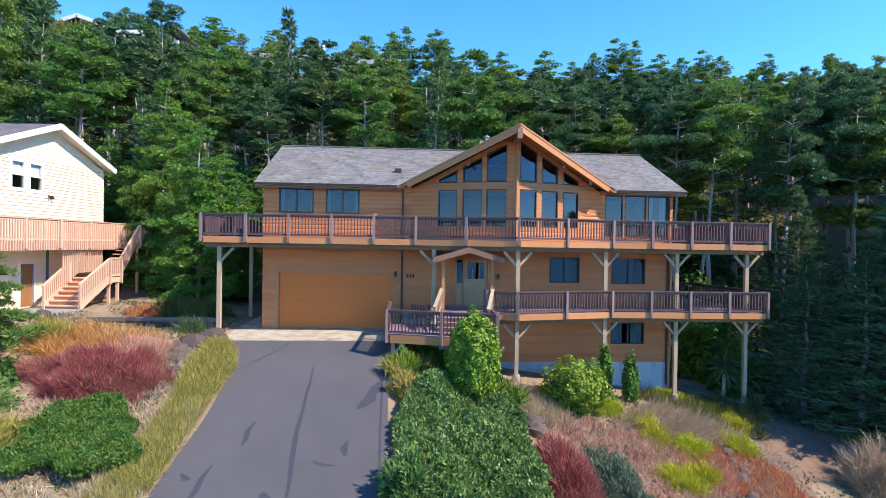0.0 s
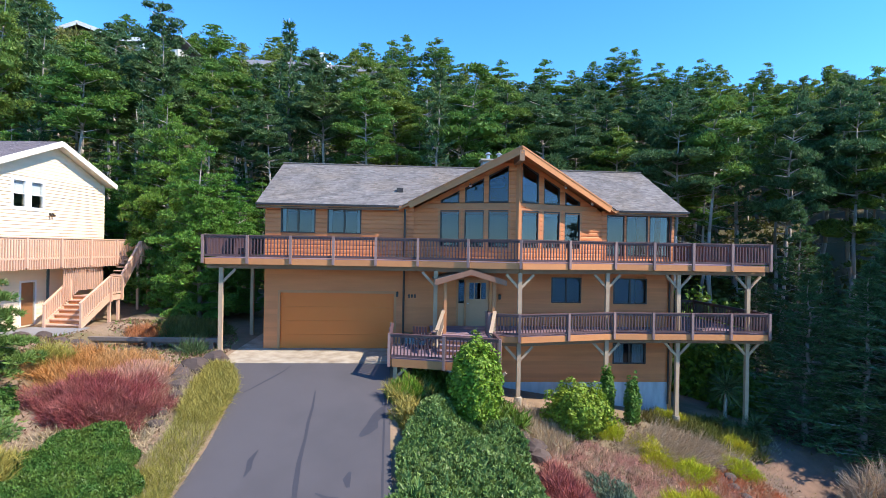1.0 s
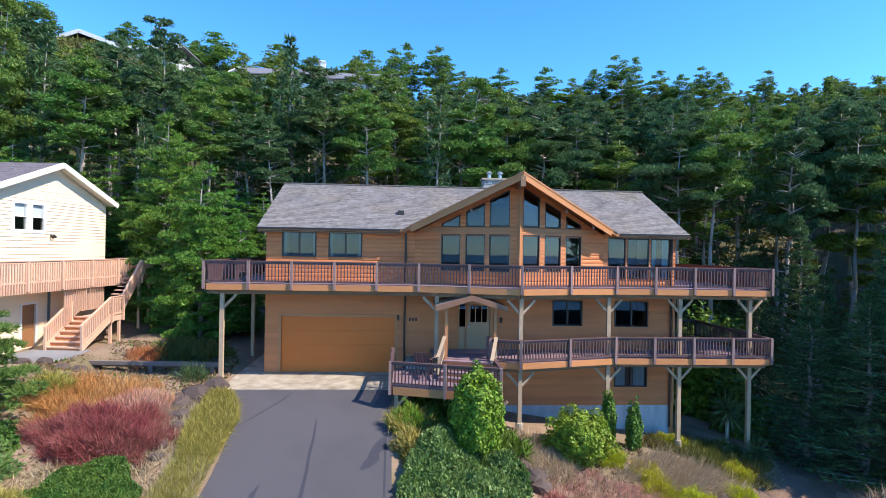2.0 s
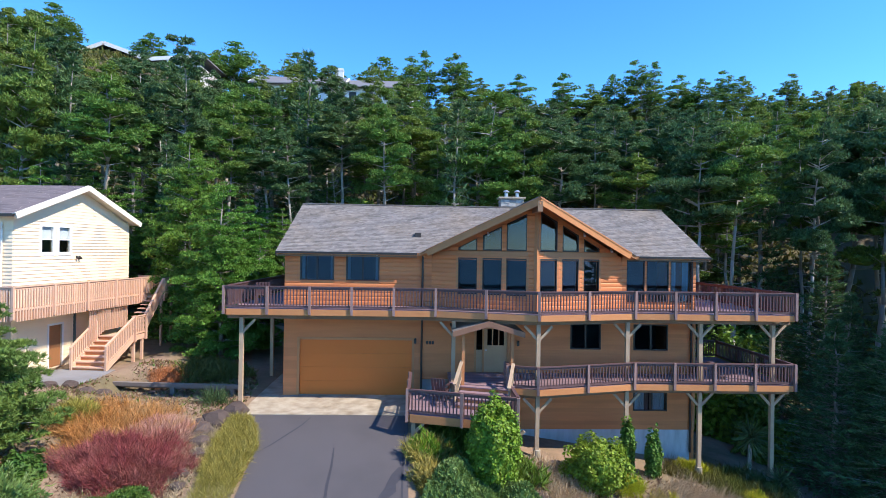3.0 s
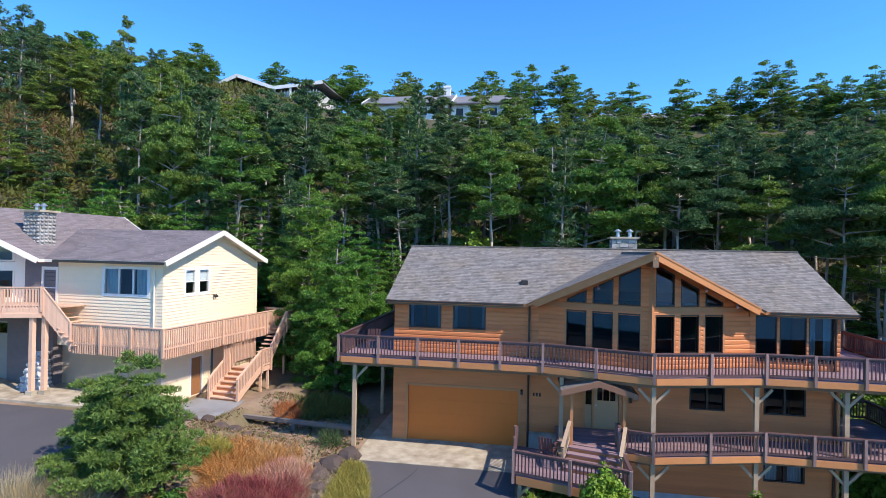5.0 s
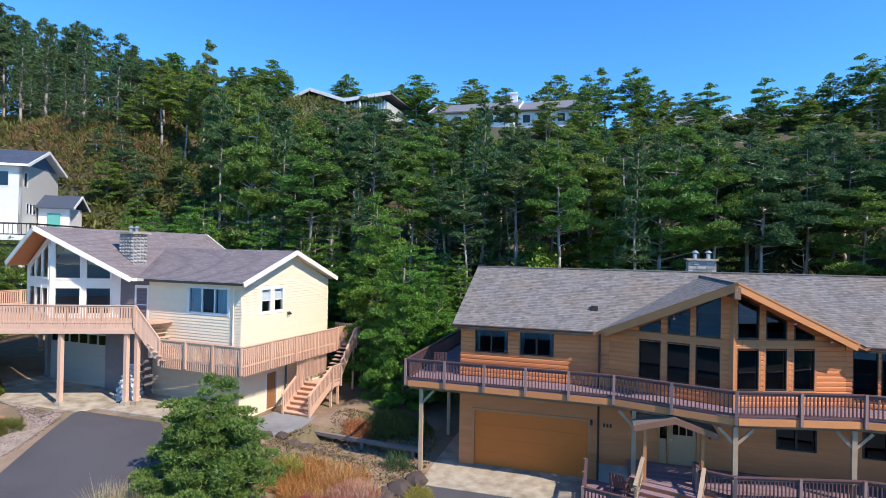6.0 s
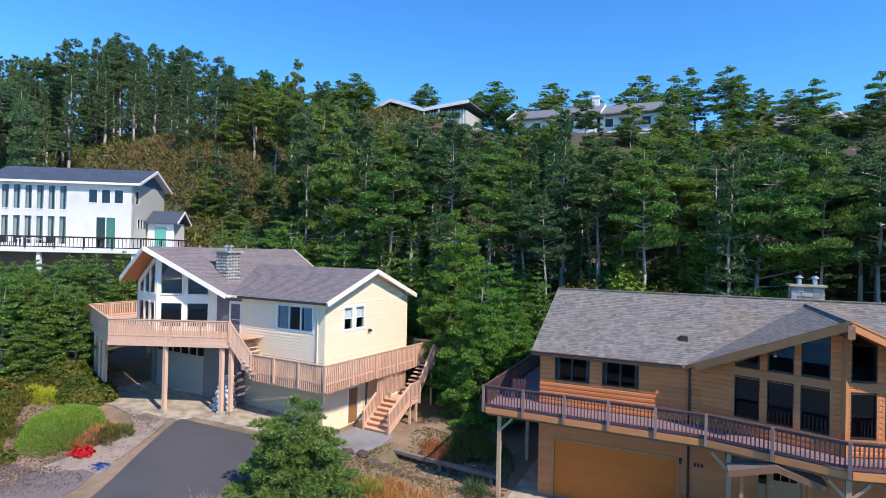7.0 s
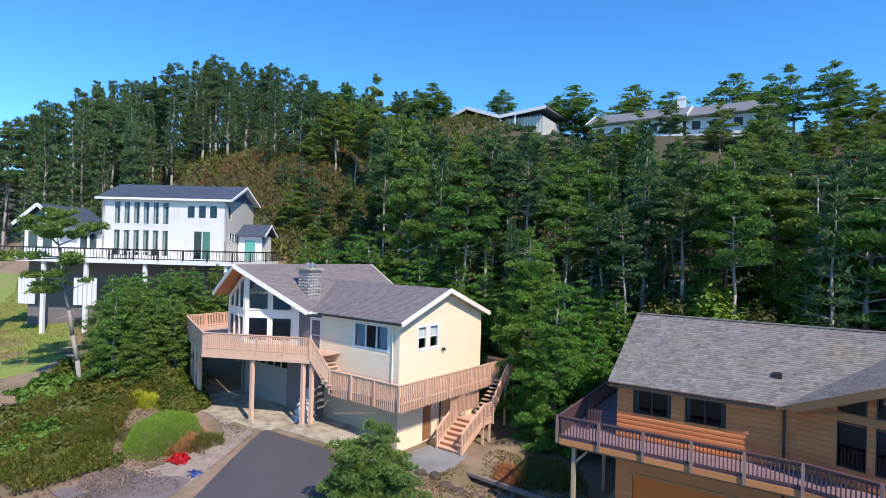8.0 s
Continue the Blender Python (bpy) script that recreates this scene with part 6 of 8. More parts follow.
def leaves(name, pts, normals, size, mat, rng, long=1.6):
    """Single leaves, each a folded diamond of two triangles."""
    n = len(pts)
    N = unit(normals + 0.7 * rng.normal(size=(n, 3)))
    T = unit(np.cross(N, rng.normal(size=(n, 3))))
    B = np.cross(N, T)
    s = size[:, None]
    V = np.stack([pts - T * s * long / 2, pts + B * s / 2 + N * s * 0.12, pts + T * s * long / 2, pts - B * s / 2 + N * s * 0.12], 1).reshape(-1, 3)
    k = np.arange(n)[:, None] * 4
    F = np.concatenate([k + np.array([[0, 1, 2]]), k + np.array([[0, 2, 3]])], 0)
    return raw_mesh(name, V, F.tolist(), mat)


def trunk_mesh(name, height, r, rng, lean=0.05, limbs=(), sides=7):
    """A tapered, slightly bent trunk with limbs given as (start, end, radius)."""
    bm = bmesh.new()
    bend = [Vector((0, 0, -0.6))]
    k = 7
    dx, dy = rng.normal() * lean, rng.normal() * lean
    for i in range(1, k + 1):
        t = i / k
        bend.append(Vector((dx * height * t * t + rng.normal() * 0.03 * height * 0.2, dy * height * t * t + rng.normal() * 0.03 * height * 0.2, height * t)))
    for i, (a, b) in enumerate(zip(bend, bend[1:])):
        tube(bm, a, b, r * (1 - i / (k + 0.4)), r * (1 - (i + 1) / (k + 0.4)), sides)
    for a, b, q in limbs:
        tube(bm, a, b, q, q * 0.35, 5)
    me = mesh_of(name, bm, M["bark"])
    me.shade_smooth()
    return me, bend


def along(bend, t):
    k = len(bend) - 1
    i = min(k - 1, int(t * k))
    return bend[i].lerp(bend[i + 1], t * k - i)


ICO = {}


def ico(level):
    """Corners and faces of a unit icosphere."""
    if level not in ICO:
        bm = bmesh.new()
        bmesh.ops.create_icosphere(bm, subdivisions=level, radius=1.0)
        bm.verts.ensure_lookup_table()
        ICO[level] = (np.array([v.co[:] for v in bm.verts]), np.array([[v.index for v in f.verts] for f in bm.faces]))
        bm.free()
    return ICO[level]


def pads_mesh(name, pads, mat, rng, level, per_area, tuft, blades=2, width=0.42, flat=0.42, core=0.54, up=0.55):
    """Dense foliage pads (centre, radius, outward way): a rough, deeply broken inner body in each, and needle tufts all over its upper side."""
    base, tris = ico(level)
    V, F, nv = [], [], 0
    P, D = [], []
    for c, size, out in pads:
        lump = rng.uniform(0.6, 1.15, len(base))
        body = (base * lump[:, None] + 0.07 * rng.normal(size=base.shape)) * np.array((core, core, flat * core)) * size
        V.append(body + c)
        F.append(tris + nv)
        nv += len(base)
        k = max(6, int(per_area * size * size + 6))
        q = unit(rng.normal(size=(k, 3)))
        q[:, 2] = np.where(q[:, 2] < -0.25, -q[:, 2], q[:, 2])
        P.append(c + q * np.array((1.0, 1.0, flat)) * size * rng.uniform(0.7, 1.08, (k, 1)))
        D.append(q * np.array((1.0, 1.0, 0.5)) + out * 0.25 + np.array((0, 0, up)))
    P, D = np.concatenate(P), unit(np.concatenate(D))
    n = len(P)
    size = rng.uniform(0.7, 1.35, n) * tuft
    P, D, S = np.repeat(P, blades, 0), np.repeat(D, blades, 0), np.repeat(size, blades)
    A = unit(D + 0.6 * rng.normal(size=D.shape))
    side = unit(np.cross(A, np.array((0.0, 0.0, 1.0)) + 0.7 * rng.normal(size=A.shape)))
    w = (S * width)[:, None]
    T = np.stack([P - side * w * 0.5, P + side * w * 0.5, P + A * S[:, None]], 1).reshape(-1, 3)
    F.append(np.arange(len(T)).reshape(-1, 3) + nv)
    return raw_mesh(name, np.concatenate(V + [T]), np.concatenate(F).tolist(), mat)


def pine_variant(seed, height, crown_from, spread, mat, layers=9, near=True, dead=8, taper=0.8, boughs=5, power=1.3, gap=0.2, full=1.0):
    """A slender coast pine: bare trunk, limbs that carry dense flat pads of needles in uneven layers with gaps between, some dead twigs."""
    rng = np.random.default_rng(seed)
    trunk, bend = trunk_mesh("pine_trunk", height, 0.010 * height + 0.05, rng, 0.035, sides=6)
    bm = bmesh.new()
    bm.from_mesh(trunk)
    pads = []
    for i in range(layers):
        t = crown_from + (1 - crown_from) * (i + rng.uniform(0.1, 0.8)) / layers
        s = (t - crown_from) / (1 - crown_from)
        start = rng.uniform(0, 6.28)
        for j in range(boughs if s < 0.8 else 3):
            if rng.random() < gap:
                continue
            reach = spread * (1 - taper * s ** power) * (0.65 + 0.35 * min(1, s * 4)) * rng.uniform(0.45, 1.15)
            a = start + j * math.tau / boughs + rng.normal() * 0.35
            out = np.array((math.cos(a), math.sin(a), 0.0))
            across = np.array((-math.sin(a), math.cos(a), 0.0))
            root = along(bend, min(0.99, max(0.05, t - 0.03 + rng.normal() * 0.012)))
            rise = reach * rng.uniform(0.0, 0.38)
            tip = root + Vector((out[0] * reach, out[1] * reach, rise))
            tube(bm, root, tip, 0.03 + 0.014 * reach, 0.012, 3)
            for f in ((0.9,) if reach < 1.3 else (0.97, 0.5)):
                size = full * (0.36 + 0.23 * reach) * rng.uniform(0.7, 1.2) * (1.0 if f > 0.8 else 0.85)
                pads.append((np.array(root) + out * reach * f + across * rng.normal() * 0.3 * size + np.array((0, 0, rise * f + 0.12)), size, out))
    for k in range(3):
        pads.append((np.array(bend[-1]) + rng.normal(size=3) * np.array((0.22, 0.22, 0.1)) - np.array((0, 0, 0.1 + 0.3 * k)), 0.34 + 0.12 * k, np.zeros(3)))
    for i in range(dead):
        t = rng.uniform(0.2, max(0.3, crown_from + 0.1))
        a = rng.uniform(0, math.tau)
        root = along(bend, t)
        ln = rng.uniform(0.4, 1.8)
        tube(bm, root, root + Vector((math.cos(a) * ln, math.sin(a) * ln, ln * rng.uniform(-0.2, 0.5))), 0.028, 0.006, 3)
    trunk = mesh_of("pine_trunk", bm, M["bark"])
    if near:
        crown = pads_mesh("pine_crown", pads, mat, rng, 2, 330, 0.18, width=0.5, core=0.6)
    else:
        crown = pads_mesh("pine_crown", pads, mat, rng, 1, 125, 0.235, width=0.5, core=0.6)
    return trunk, crown, height


def spruce_variant(seed, height, spread, mat, tuft=0.3, whorls=34, per=9, per_branch=22, low=0.06, droop=0.12, power=0.9, lift=0.45, thin=0.3):
    """A full conifer: whorls of boughs down to the ground, needles along each bough."""
    rng = np.random.default_rng(seed)
    trunk, bend = trunk_mesh("conifer_trunk", height, 0.013 * height + 0.03, rng, 0.01)
    bm = bmesh.new()
    bm.from_mesh(trunk)
    P, D = [], []
    for i in range(whorls):
        t = low + (1 - low) * (i + rng.uniform(0, 0.8)) / whorls
        r = spread * (1 - t) ** power * rng.uniform(0.8, 1.12) + 0.12
        c = along(bend, min(0.999, t))
        for j in range(per):
            a = j * math.tau / per + i * 1.1 + rng.normal() * 0.25
            rr = r * rng.uniform(0.62, 1.15)
            tip = c + Vector((math.cos(a) * rr, math.sin(a) * rr, rr * (0.28 - droop) + rng.normal() * 0.1))
            if rr > 0.8:
                tube(bm, c, tip, 0.02 + 0.004 * rr, 0.006, 3)
            k = max(4, int(per_branch * (0.35 + rr / spread)))
            f = rng.uniform(0.25, 1.06, k) ** 0.8
            side = rng.normal(size=k) * 0.17 * rr * (1.15 - f)
            q = np.array(c) + np.outer(f, np.array(tip - c)) + np.outer(side, (-math.sin(a), math.cos(a), 0)) + np.outer(np.abs(rng.normal(size=k)) * 0.07, (0, 0, -1))
            P.append(q)
            D.append(np.tile(np.array((math.cos(a), math.sin(a), lift)), (k, 1)))
    trunk = mesh_of("conifer_trunk", bm, M["bark"])
    P, D = np.concatenate(P), unit(np.concatenate(D))
    crown = tufts("conifer_crown", P, D, rng.uniform(0.7, 1.3, len(P)) * tuft, mat, rng, blades=3, width=thin, spread=0.55)
    return trunk, crown, height


def young_pine_variant(seed, height, spread, mat, whorls=15, per=8, power=0.8, low=0.04, lift=0.35, shoot=0.165, thick=470, flat=0.8, up=1.5, thin=0.28):
    """A full young pine: branches down to the ground that end in dense upright shoots."""
    rng = np.random.default_rng(seed)
    trunk, bend = trunk_mesh("conifer_trunk", height, 0.013 * height + 0.03, rng, 0.012)
    bm = bmesh.new()
    bm.from_mesh(trunk)
    pads = []
    for i in range(whorls):
        t = low + (0.97 - low) * (i + rng.uniform(0, 0.8)) / whorls
        r = spread * (1 - t) ** power * rng.uniform(0.78, 1.12) + 0.16
        c = along(bend, min(0.99, t))
        for j in range(per if t < 0.75 else 5):
            a = j * math.tau / per + i * 1.1 + rng.normal() * 0.3
            rr = r * rng.uniform(0.6, 1.12)
            out = np.array((math.cos(a), math.sin(a), 0.0))
            tip = np.array(c) + out * rr + np.array((0, 0, rr * lift * rng.uniform(0.4, 1.2)))
            if rr > 0.6:
                tube(bm, c, Vector(tip), 0.022 + 0.005 * rr, 0.008, 3)
            for f in ((0.95,) if rr < 0.9 else (0.98, 0.62) if rr < 2.0 else (1.0, 0.72, 0.45)):
                size = (0.22 + 0.085 * rr) * rng.uniform(0.75, 1.25)
                pads.append((np.array(c) + (tip - np.array(c)) * f + rng.normal(size=3) * np.array((0.5, 0.5, 0.2)) * size, size, out))
    pads.append((np.array(bend[-1]), 0.2, np.zeros(3)))
    trunk = mesh_of("conifer_trunk", bm, M["bark"])
    crown = pads_mesh("conifer_crown", pads, mat, rng, 1, thick, shoot, blades=3, width=thin, flat=flat, core=0.5, up=up)
    return trunk, crown, height


FAR_WOOD = []


def plant_tree(variant, x, y, height, turn, name, label, group="", wide=1.0, z=None, lean=(0, 0), far=False):
    """One tree; a far one joins the wood that is too deep to count."""
    trunk, crown, h0 = variant
    s = height / h0
    z = wavy(x, y) if z is None else z
    at = pose(x, y, z - 0.05, lean[0], lean[1], turn) @ Matrix.Diagonal((s * wide, s * wide, s, 1))
    if far:
        FAR_WOOD.append((variant, at))
        return None
    t = thing(name, label, "tree", at=at, group=group)
    part("trunk", trunk, "bark", t)
    part("crown", crown, None, t)
    return t


def join_far_wood():
    """All far trees as one mesh: each copy of a trunk or crown moved to its place."""
    cache, mats, co, loop, start, total, index = {}, [], [], [], [], [], []
    nv = nl = 0
    for (trunk, crown, _), at in FAR_WOOD:
        m = np.array(at)
        for me in (trunk, crown):
            if me.name not in cache:
                v, l = np.empty(len(me.vertices) * 3, np.float32), np.empty(len(me.loops), np.int32)
                s, t = np.empty(len(me.polygons), np.int32), np.empty(len(me.polygons), np.int32)
                me.vertices.foreach_get("co", v)
                me.loops.foreach_get("vertex_index", l)
                me.polygons.foreach_get("loop_start", s)
                me.polygons.foreach_get("loop_total", t)
                cache[me.name] = (v.reshape(-1, 3), l, s, t)
                if me.materials[0] not in mats:
                    mats.append(me.materials[0])
            v, l, s, t = cache[me.name]
            co.append(v @ m[:3, :3].T + m[:3, 3])
            loop.append(l + nv)
            start.append(s + nl)
            total.append(t)
            index.append(np.full(len(s), mats.index(me.materials[0]), np.int32))
            nv += len(v)
            nl += len(l)
    me = bpy.data.meshes.new("far_wood")
    me.vertices.add(nv)
    me.loops.add(nl)
    me.polygons.add(sum(len(s) for s in start))
    me.vertices.foreach_set("co", np.concatenate(co).astype(np.float32).ravel())
    me.loops.foreach_set("vertex_index", np.concatenate(loop))
    me.polygons.foreach_set("loop_start", np.concatenate(start))
    me.polygons.foreach_set("loop_total", np.concatenate(total))
    me.polygons.foreach_set("material_index", np.concatenate(index))
    for m in mats:
        me.materials.append(m)
    me.update(calc_edges=True)
    me.validate()
    return tagged(new("far_wood", me), "deep wood of dark green pines and spruces on the upper hillside", "woods", kind="stuff")


def mound(name, label, category, x, y, rx, ry, h, mat, count, size, style="leaf", seed=0, z=None, shell=0.35, kind="", up=0.0, lumps=0.25, group="", sink=0.1, blades=2, wid=0.1, spread=0.45, turn=0.0, full=False):
    """A shrub: leaves or twigs in the outer layer of a lumpy dome, over short stems."""
    rng = np.random.default_rng(seed + 100)
    d = unit(rng.normal(size=(count, 3)))
    if not full:
        d[:, 2] = np.abs(d[:, 2]) - 0.08
    d = unit(d)
    ph = rng.uniform(0, 6.28, 6)
    lump = 1 + lumps * (np.sin(d[:, 0] * 5 + ph[0]) * np.sin(d[:, 1] * 6 + ph[1]) + 0.6 * np.sin(d[:, 0] * 11 + ph[2]) * np.sin(d[:, 2] * 9 + ph[3]) + 0.5 * np.sin(d[:, 1] * 13 + ph[4]))
    r = lump * (1 - shell * rng.uniform(0, 1, count) ** 1.6)
    pts = d * r[:, None] * np.array([rx, ry, h / 2 if full else h]) + np.array((0, 0, h / 2 if full else 0))
    z0 = (ground_z(x, y) if z is None else z) - sink
    # follow the slope below
    c, s_ = math.cos(radians(turn)), math.sin(radians(turn))
    wx, wy = x + pts[:, 0] * c - pts[:, 1] * s_, y + pts[:, 0] * s_ + pts[:, 1] * c
    if z is None:
        pts[:, 2] += np.array([ground_z(float(a), float(b)) for a, b in zip(wx, wy)]) - (z0 + sink)
    sz = rng.uniform(0.7, 1.3, count) * size
    if style == "leaf":
        me = leaves(name, pts, d + np.array((0, 0, 0.4)), sz, mat, rng)
    else:
        me = tufts(name, pts, unit(d * np.array((1, 1, 0.6)) + np.array((0, 0, up))), sz, mat, rng, blades=blades, width=wid, spread=spread)
    if kind == "stuff":
        ob = new(name, me)
        ob.matrix_world = pose(x, y, z0, 0, 0, turn)
        return tagged(ob, label, category, group, kind)
    t = thing(name, label, category, at=pose(x, y, z0, 0, 0, turn), group=group)
    part("foliage", me, mat, t)
    bm = bmesh.new()
    for i in range(7):
        a = rng.uniform(0, 6.28)
        tube(bm, (0.1 * rx * math.cos(a), 0.1 * ry * math.sin(a), -0.2), (0.6 * rx * math.cos(a), 0.6 * ry * math.sin(a), 0.62 * h), 0.025, 0.008, 5)
    part("stem", bm, "bark", t)
    return t


def patch_grass(name, label, pts_fn, count, size, mat, seed, blades=4, wid=0.07, spread=0.5, lift=0.0, up=1.0, lean=(0, 0)):
    """Blades or low heath over an area: pts_fn(rng) gives a place in plan."""
    rng = np.random.default_rng(seed + 500)
    xy = np.array([pts_fn(rng) for _ in range(count)])
    z = np.array([wavy(float(a), float(b)) for a, b in xy]) + lift * rng.uniform(0, 1, count)
    pts = np.column_stack([xy, z])
    d = unit(np.column_stack([rng.normal(size=count) * 0.4 + lean[0], rng.normal(size=count) * 0.4 + lean[1], np.full(count, up)]))
    ob = new(name, tufts(name, pts, d, rng.uniform(0.6, 1.35, count) * size, mat, rng, blades=blades, width=wid, spread=spread))
    return tagged(ob, label, "grass", kind="stuff")


def in_ellipse(cx, cy, rx, ry):
    def f(rng):
        a, r = rng.uniform(0, 6.2832), math.sqrt(rng.uniform(0, 1))
        r *= 1 + 0.18 * math.sin(3 * a + cx) + 0.1 * math.sin(7 * a + cy)
        return cx + rx * r * math.cos(a), cy + ry * r * math.sin(a)
    return f


def in_rows(rows):
    def f(rng):
        k = rng.uniform(0, len(rows) - 1)
        i = int(k)
        t = k - i
        (y0, a0, b0), (y1, a1, b1) = rows[i], rows[min(i + 1, len(rows) - 1)]
        return a0 + (a1 - a0) * t + (b0 + (b1 - b0) * t - a0 - (a1 - a0) * t) * rng.uniform(0, 1), y0 + (y1 - y0) * t
    return f


# forest on the hillside
def grove(near):
    return ([pine_variant(1, 14, 0.45, 3.0, "needles", near=near), pine_variant(2, 15, 0.55, 2.9, "needles", layers=8, near=near, taper=0.7),
             pine_variant(3, 13, 0.33, 3.0, "needles", layers=11, near=near), pine_variant(4, 15, 0.58, 3.0, "needles_dark", layers=8, near=near, taper=0.65),
             pine_variant(5, 14, 0.26, 2.7, "needles", layers=12, near=near, taper=0.9, power=1.0), pine_variant(6, 14, 0.48, 2.7, "needles_dark", layers=9, near=near, dead=24, taper=0.6)],
            [pine_variant(7, 9, 0.1, 2.7, "needles", layers=10, near=near, dead=0, taper=0.85), pine_variant(8, 9, 0.08, 2.5, "needles_dark", layers=10, near=near, dead=0, taper=0.9, power=1.0)])


PINES, LOW = grove(True)
FAR_PINES, FAR_LOW = grove(False)
TALL = [PINES[1], PINES[3], pine_variant(9, 15, 0.62, 2.8, "needles", layers=7, taper=0.5, dead=26), pine_variant(10, 15, 0.6, 2.5, "needles_dark", layers=8, taper=0.55, dead=30)]
SPRUCES = [spruce_variant(11, 13, 2.5, "needles_dark", whorls=26, per=7, per_branch=9, tuft=0.4), spruce_variant(12, 14, 2.2, "needles_dark", whorls=26, per=7, per_branch=9, tuft=0.4, low=0.2)]


def keep_clear(x, y):
    if -3.6 < x < 22.5 and y < 15.5:
        return True
    if -31 < x < -3 and y < 11.5 + max(0, -x - 14) * 0.25:
        return True
    q = WB.inverted() @ Vector((x, y, 0))
    if -24 < q.x < 7 and -16 < q.y < 10:
        return True
    if x < -44 and y < 2:
        return True
    return False


def roof_line(x, y):
    """The height to which treetops reach."""
    d = math.hypot(x - 5.4, y + 23.7)
    k = 0.296 + 0.045 * smooth(-10, -30, x) * (1 - smooth(-36, -44, x) * smooth(40, 50, y)) - 0.022 * smooth(8, 38, x)
    if x < -46:
        k += 0.05 * smooth(-46, -60, x)
    az = (x - 5.4) / (y + 23.7)
    if az < -1.1:
        return 11.5 + d * ramp(az, (-3.2, 0.19), (-2.4, 0.25), (-1.9, 0.275), (-1.5, 0.325), (-1.1, 0.315))
    top = 6.5 - 1.9 * smooth(6, 28, x) + k * d
    return min(top, 11.0 + 0.232 * d) if -0.67 < az < 0.02 else top


rng = random.Random(77)
trees = []
tries = 0
while len(trees) < 440 and tries < 30000:
    tries += 1
    x, y = rng.uniform(-112, 90), 13 + 64 * rng.random() ** 1.15
    if keep_clear(x, y) or abs(x - 5) > 0.95 * (y + 32) + 6 and x > 0:
        continue
    gap = 2.1 + 0.022 * y
    if any((x - a) ** 2 + (y - b) ** 2 < gap * gap for a, b in trees):
        continue
    if y > 60 and (-52 < x < 5 or 13 < x < 46):
        continue
    az, dist = (x - 5.4) / (y + 23.7), math.hypot(x - 5.4, y + 23.7)
    if 0.105 < az < 0.15 and dist > 68:
        continue
    if -1.85 < az < -1.2 and dist < 99 and rng.random() < 0.96:
        continue
    g = ground_z(x, y)
    top = roof_line(x, y) - abs(rng.gauss(0, 2.4 if x > -55 else 3.6)) + (0.8 if rng.random() < 0.2 else 0)
    if y < 55 and -48 < x < 6 and rng.random() < 0.16:
        top += rng.uniform(1.5, 3.6)
    h = min(top - g, 18.5 if x > -56 else 17 if x > -72 else 22)
    if -1.25 < az < -0.8 and y < 33:
        h = rng.uniform(3.2, 6.0)
    if h < 3.0:
        continue
    trees.append((x, y))
    near = y < 34 and x > -50
    v = rng.choice(LOW if near else FAR_LOW) if h < 9 else rng.choice(PINES if near else FAR_PINES) if rng.random() < (0.35 if x < -58 else 0.85) else rng.choice(SPRUCES)
    if y < 29 and x > -36 and h > 9 and rng.random() < 0.55:
        v = rng.choice(TALL)
    if x < -56 and v not in SPRUCES:
        v = rng.choice((FAR_PINES[3], FAR_PINES[5], FAR_LOW[1]))
    plant_tree(v, x, y, h, rng.uniform(0, 360), "spruce_tree" if v in SPRUCES else "pine_tree",
               "dark green spruce among the hillside pines" if v in SPRUCES else "tall wind-shaped pine with grey trunk on the hillside", "hillside trees", wide=rng.uniform(0.72, 1.15) * (14 / max(9.0, h)) ** 0.5, far=math.hypot(x - 5.4, y + 23.7) > 66)
# trees behind and between the ridge houses
for x, y, top in ((-4, 84, 38.5), (-12, 86, 38), (-27, 80, 40), (-24, 84, 39), (25, 74, 33.5), (-36, 84, 41), (-54, 70, 43), (-58, 72, 44), (-62, 66, 44.5), (-70, 82, 44), (-80, 72, 45), (-86, 66, 46), (47, 70, 34), (51, 72, 36), (-30, 82, 40.5), (14, 64, 34.5)):
    h = top - ground_z(x, y) + 1.0
    plant_tree(LOW[int(abs(x)) % 2], x, y, h, x * 37, "pine_tree", "rounded pine on the ridge line", "ridge trees", wide=1.15, z=ground_z(x, y) - 1.0)

for x, y, top in ((-53.7, 63.3, 43.4), (-57.0, 65.5, 42.2), (-30.5, 78.3, 43.6), (-33.5, 79.5, 42.4), (-19.5, 81.5, 43.0), (-3.8, 82, 43.0), (-14.0, 84, 42.0), (-46, 80, 45.5), (18.8, 75.5, 36.2), (-65.6, 52.0, 41.5)):
    h = top + 0.8 - ground_z(x, y)
    plant_tree(FAR_LOW[0] if h < 12 else FAR_PINES[4], x, y, h, x * 29, "pine_tree", "tall full pine rising behind the ridge houses", "ridge trees", wide=1.8)
# crowns that stand up along the ridge
for i, (x, top) in enumerate(((-66, 42.5), (4.0, 36.4), (5.6, 37.6), (9.3, 36.8), (11.6, 35.6), (20, 34.5), (26.2, 33.9), (30.7, 32.7),
                              (35.2, 34.7), (38.6, 36.0), (41, 36.2), (45.3, 35), (48.3, 33.6), (52.6, 35.2), (56, 35), (61, 34.4), (67, 32.7), (71, 32.4), (75.6, 33.4), (79.5, 33.2), (83, 34.9))):
    y = 58.6 + 1.3 * (i % 3)
    h = top - ground_z(x, y)
    plant_tree(FAR_LOW[0] if h < 8 else FAR_PINES[2] if i % 2 else FAR_PINES[4], x, y, h, x * 53, "pine_tree", "broad dark pine standing up along the ridge", "ridge trees", wide=1.3)
rng = random.Random(31)
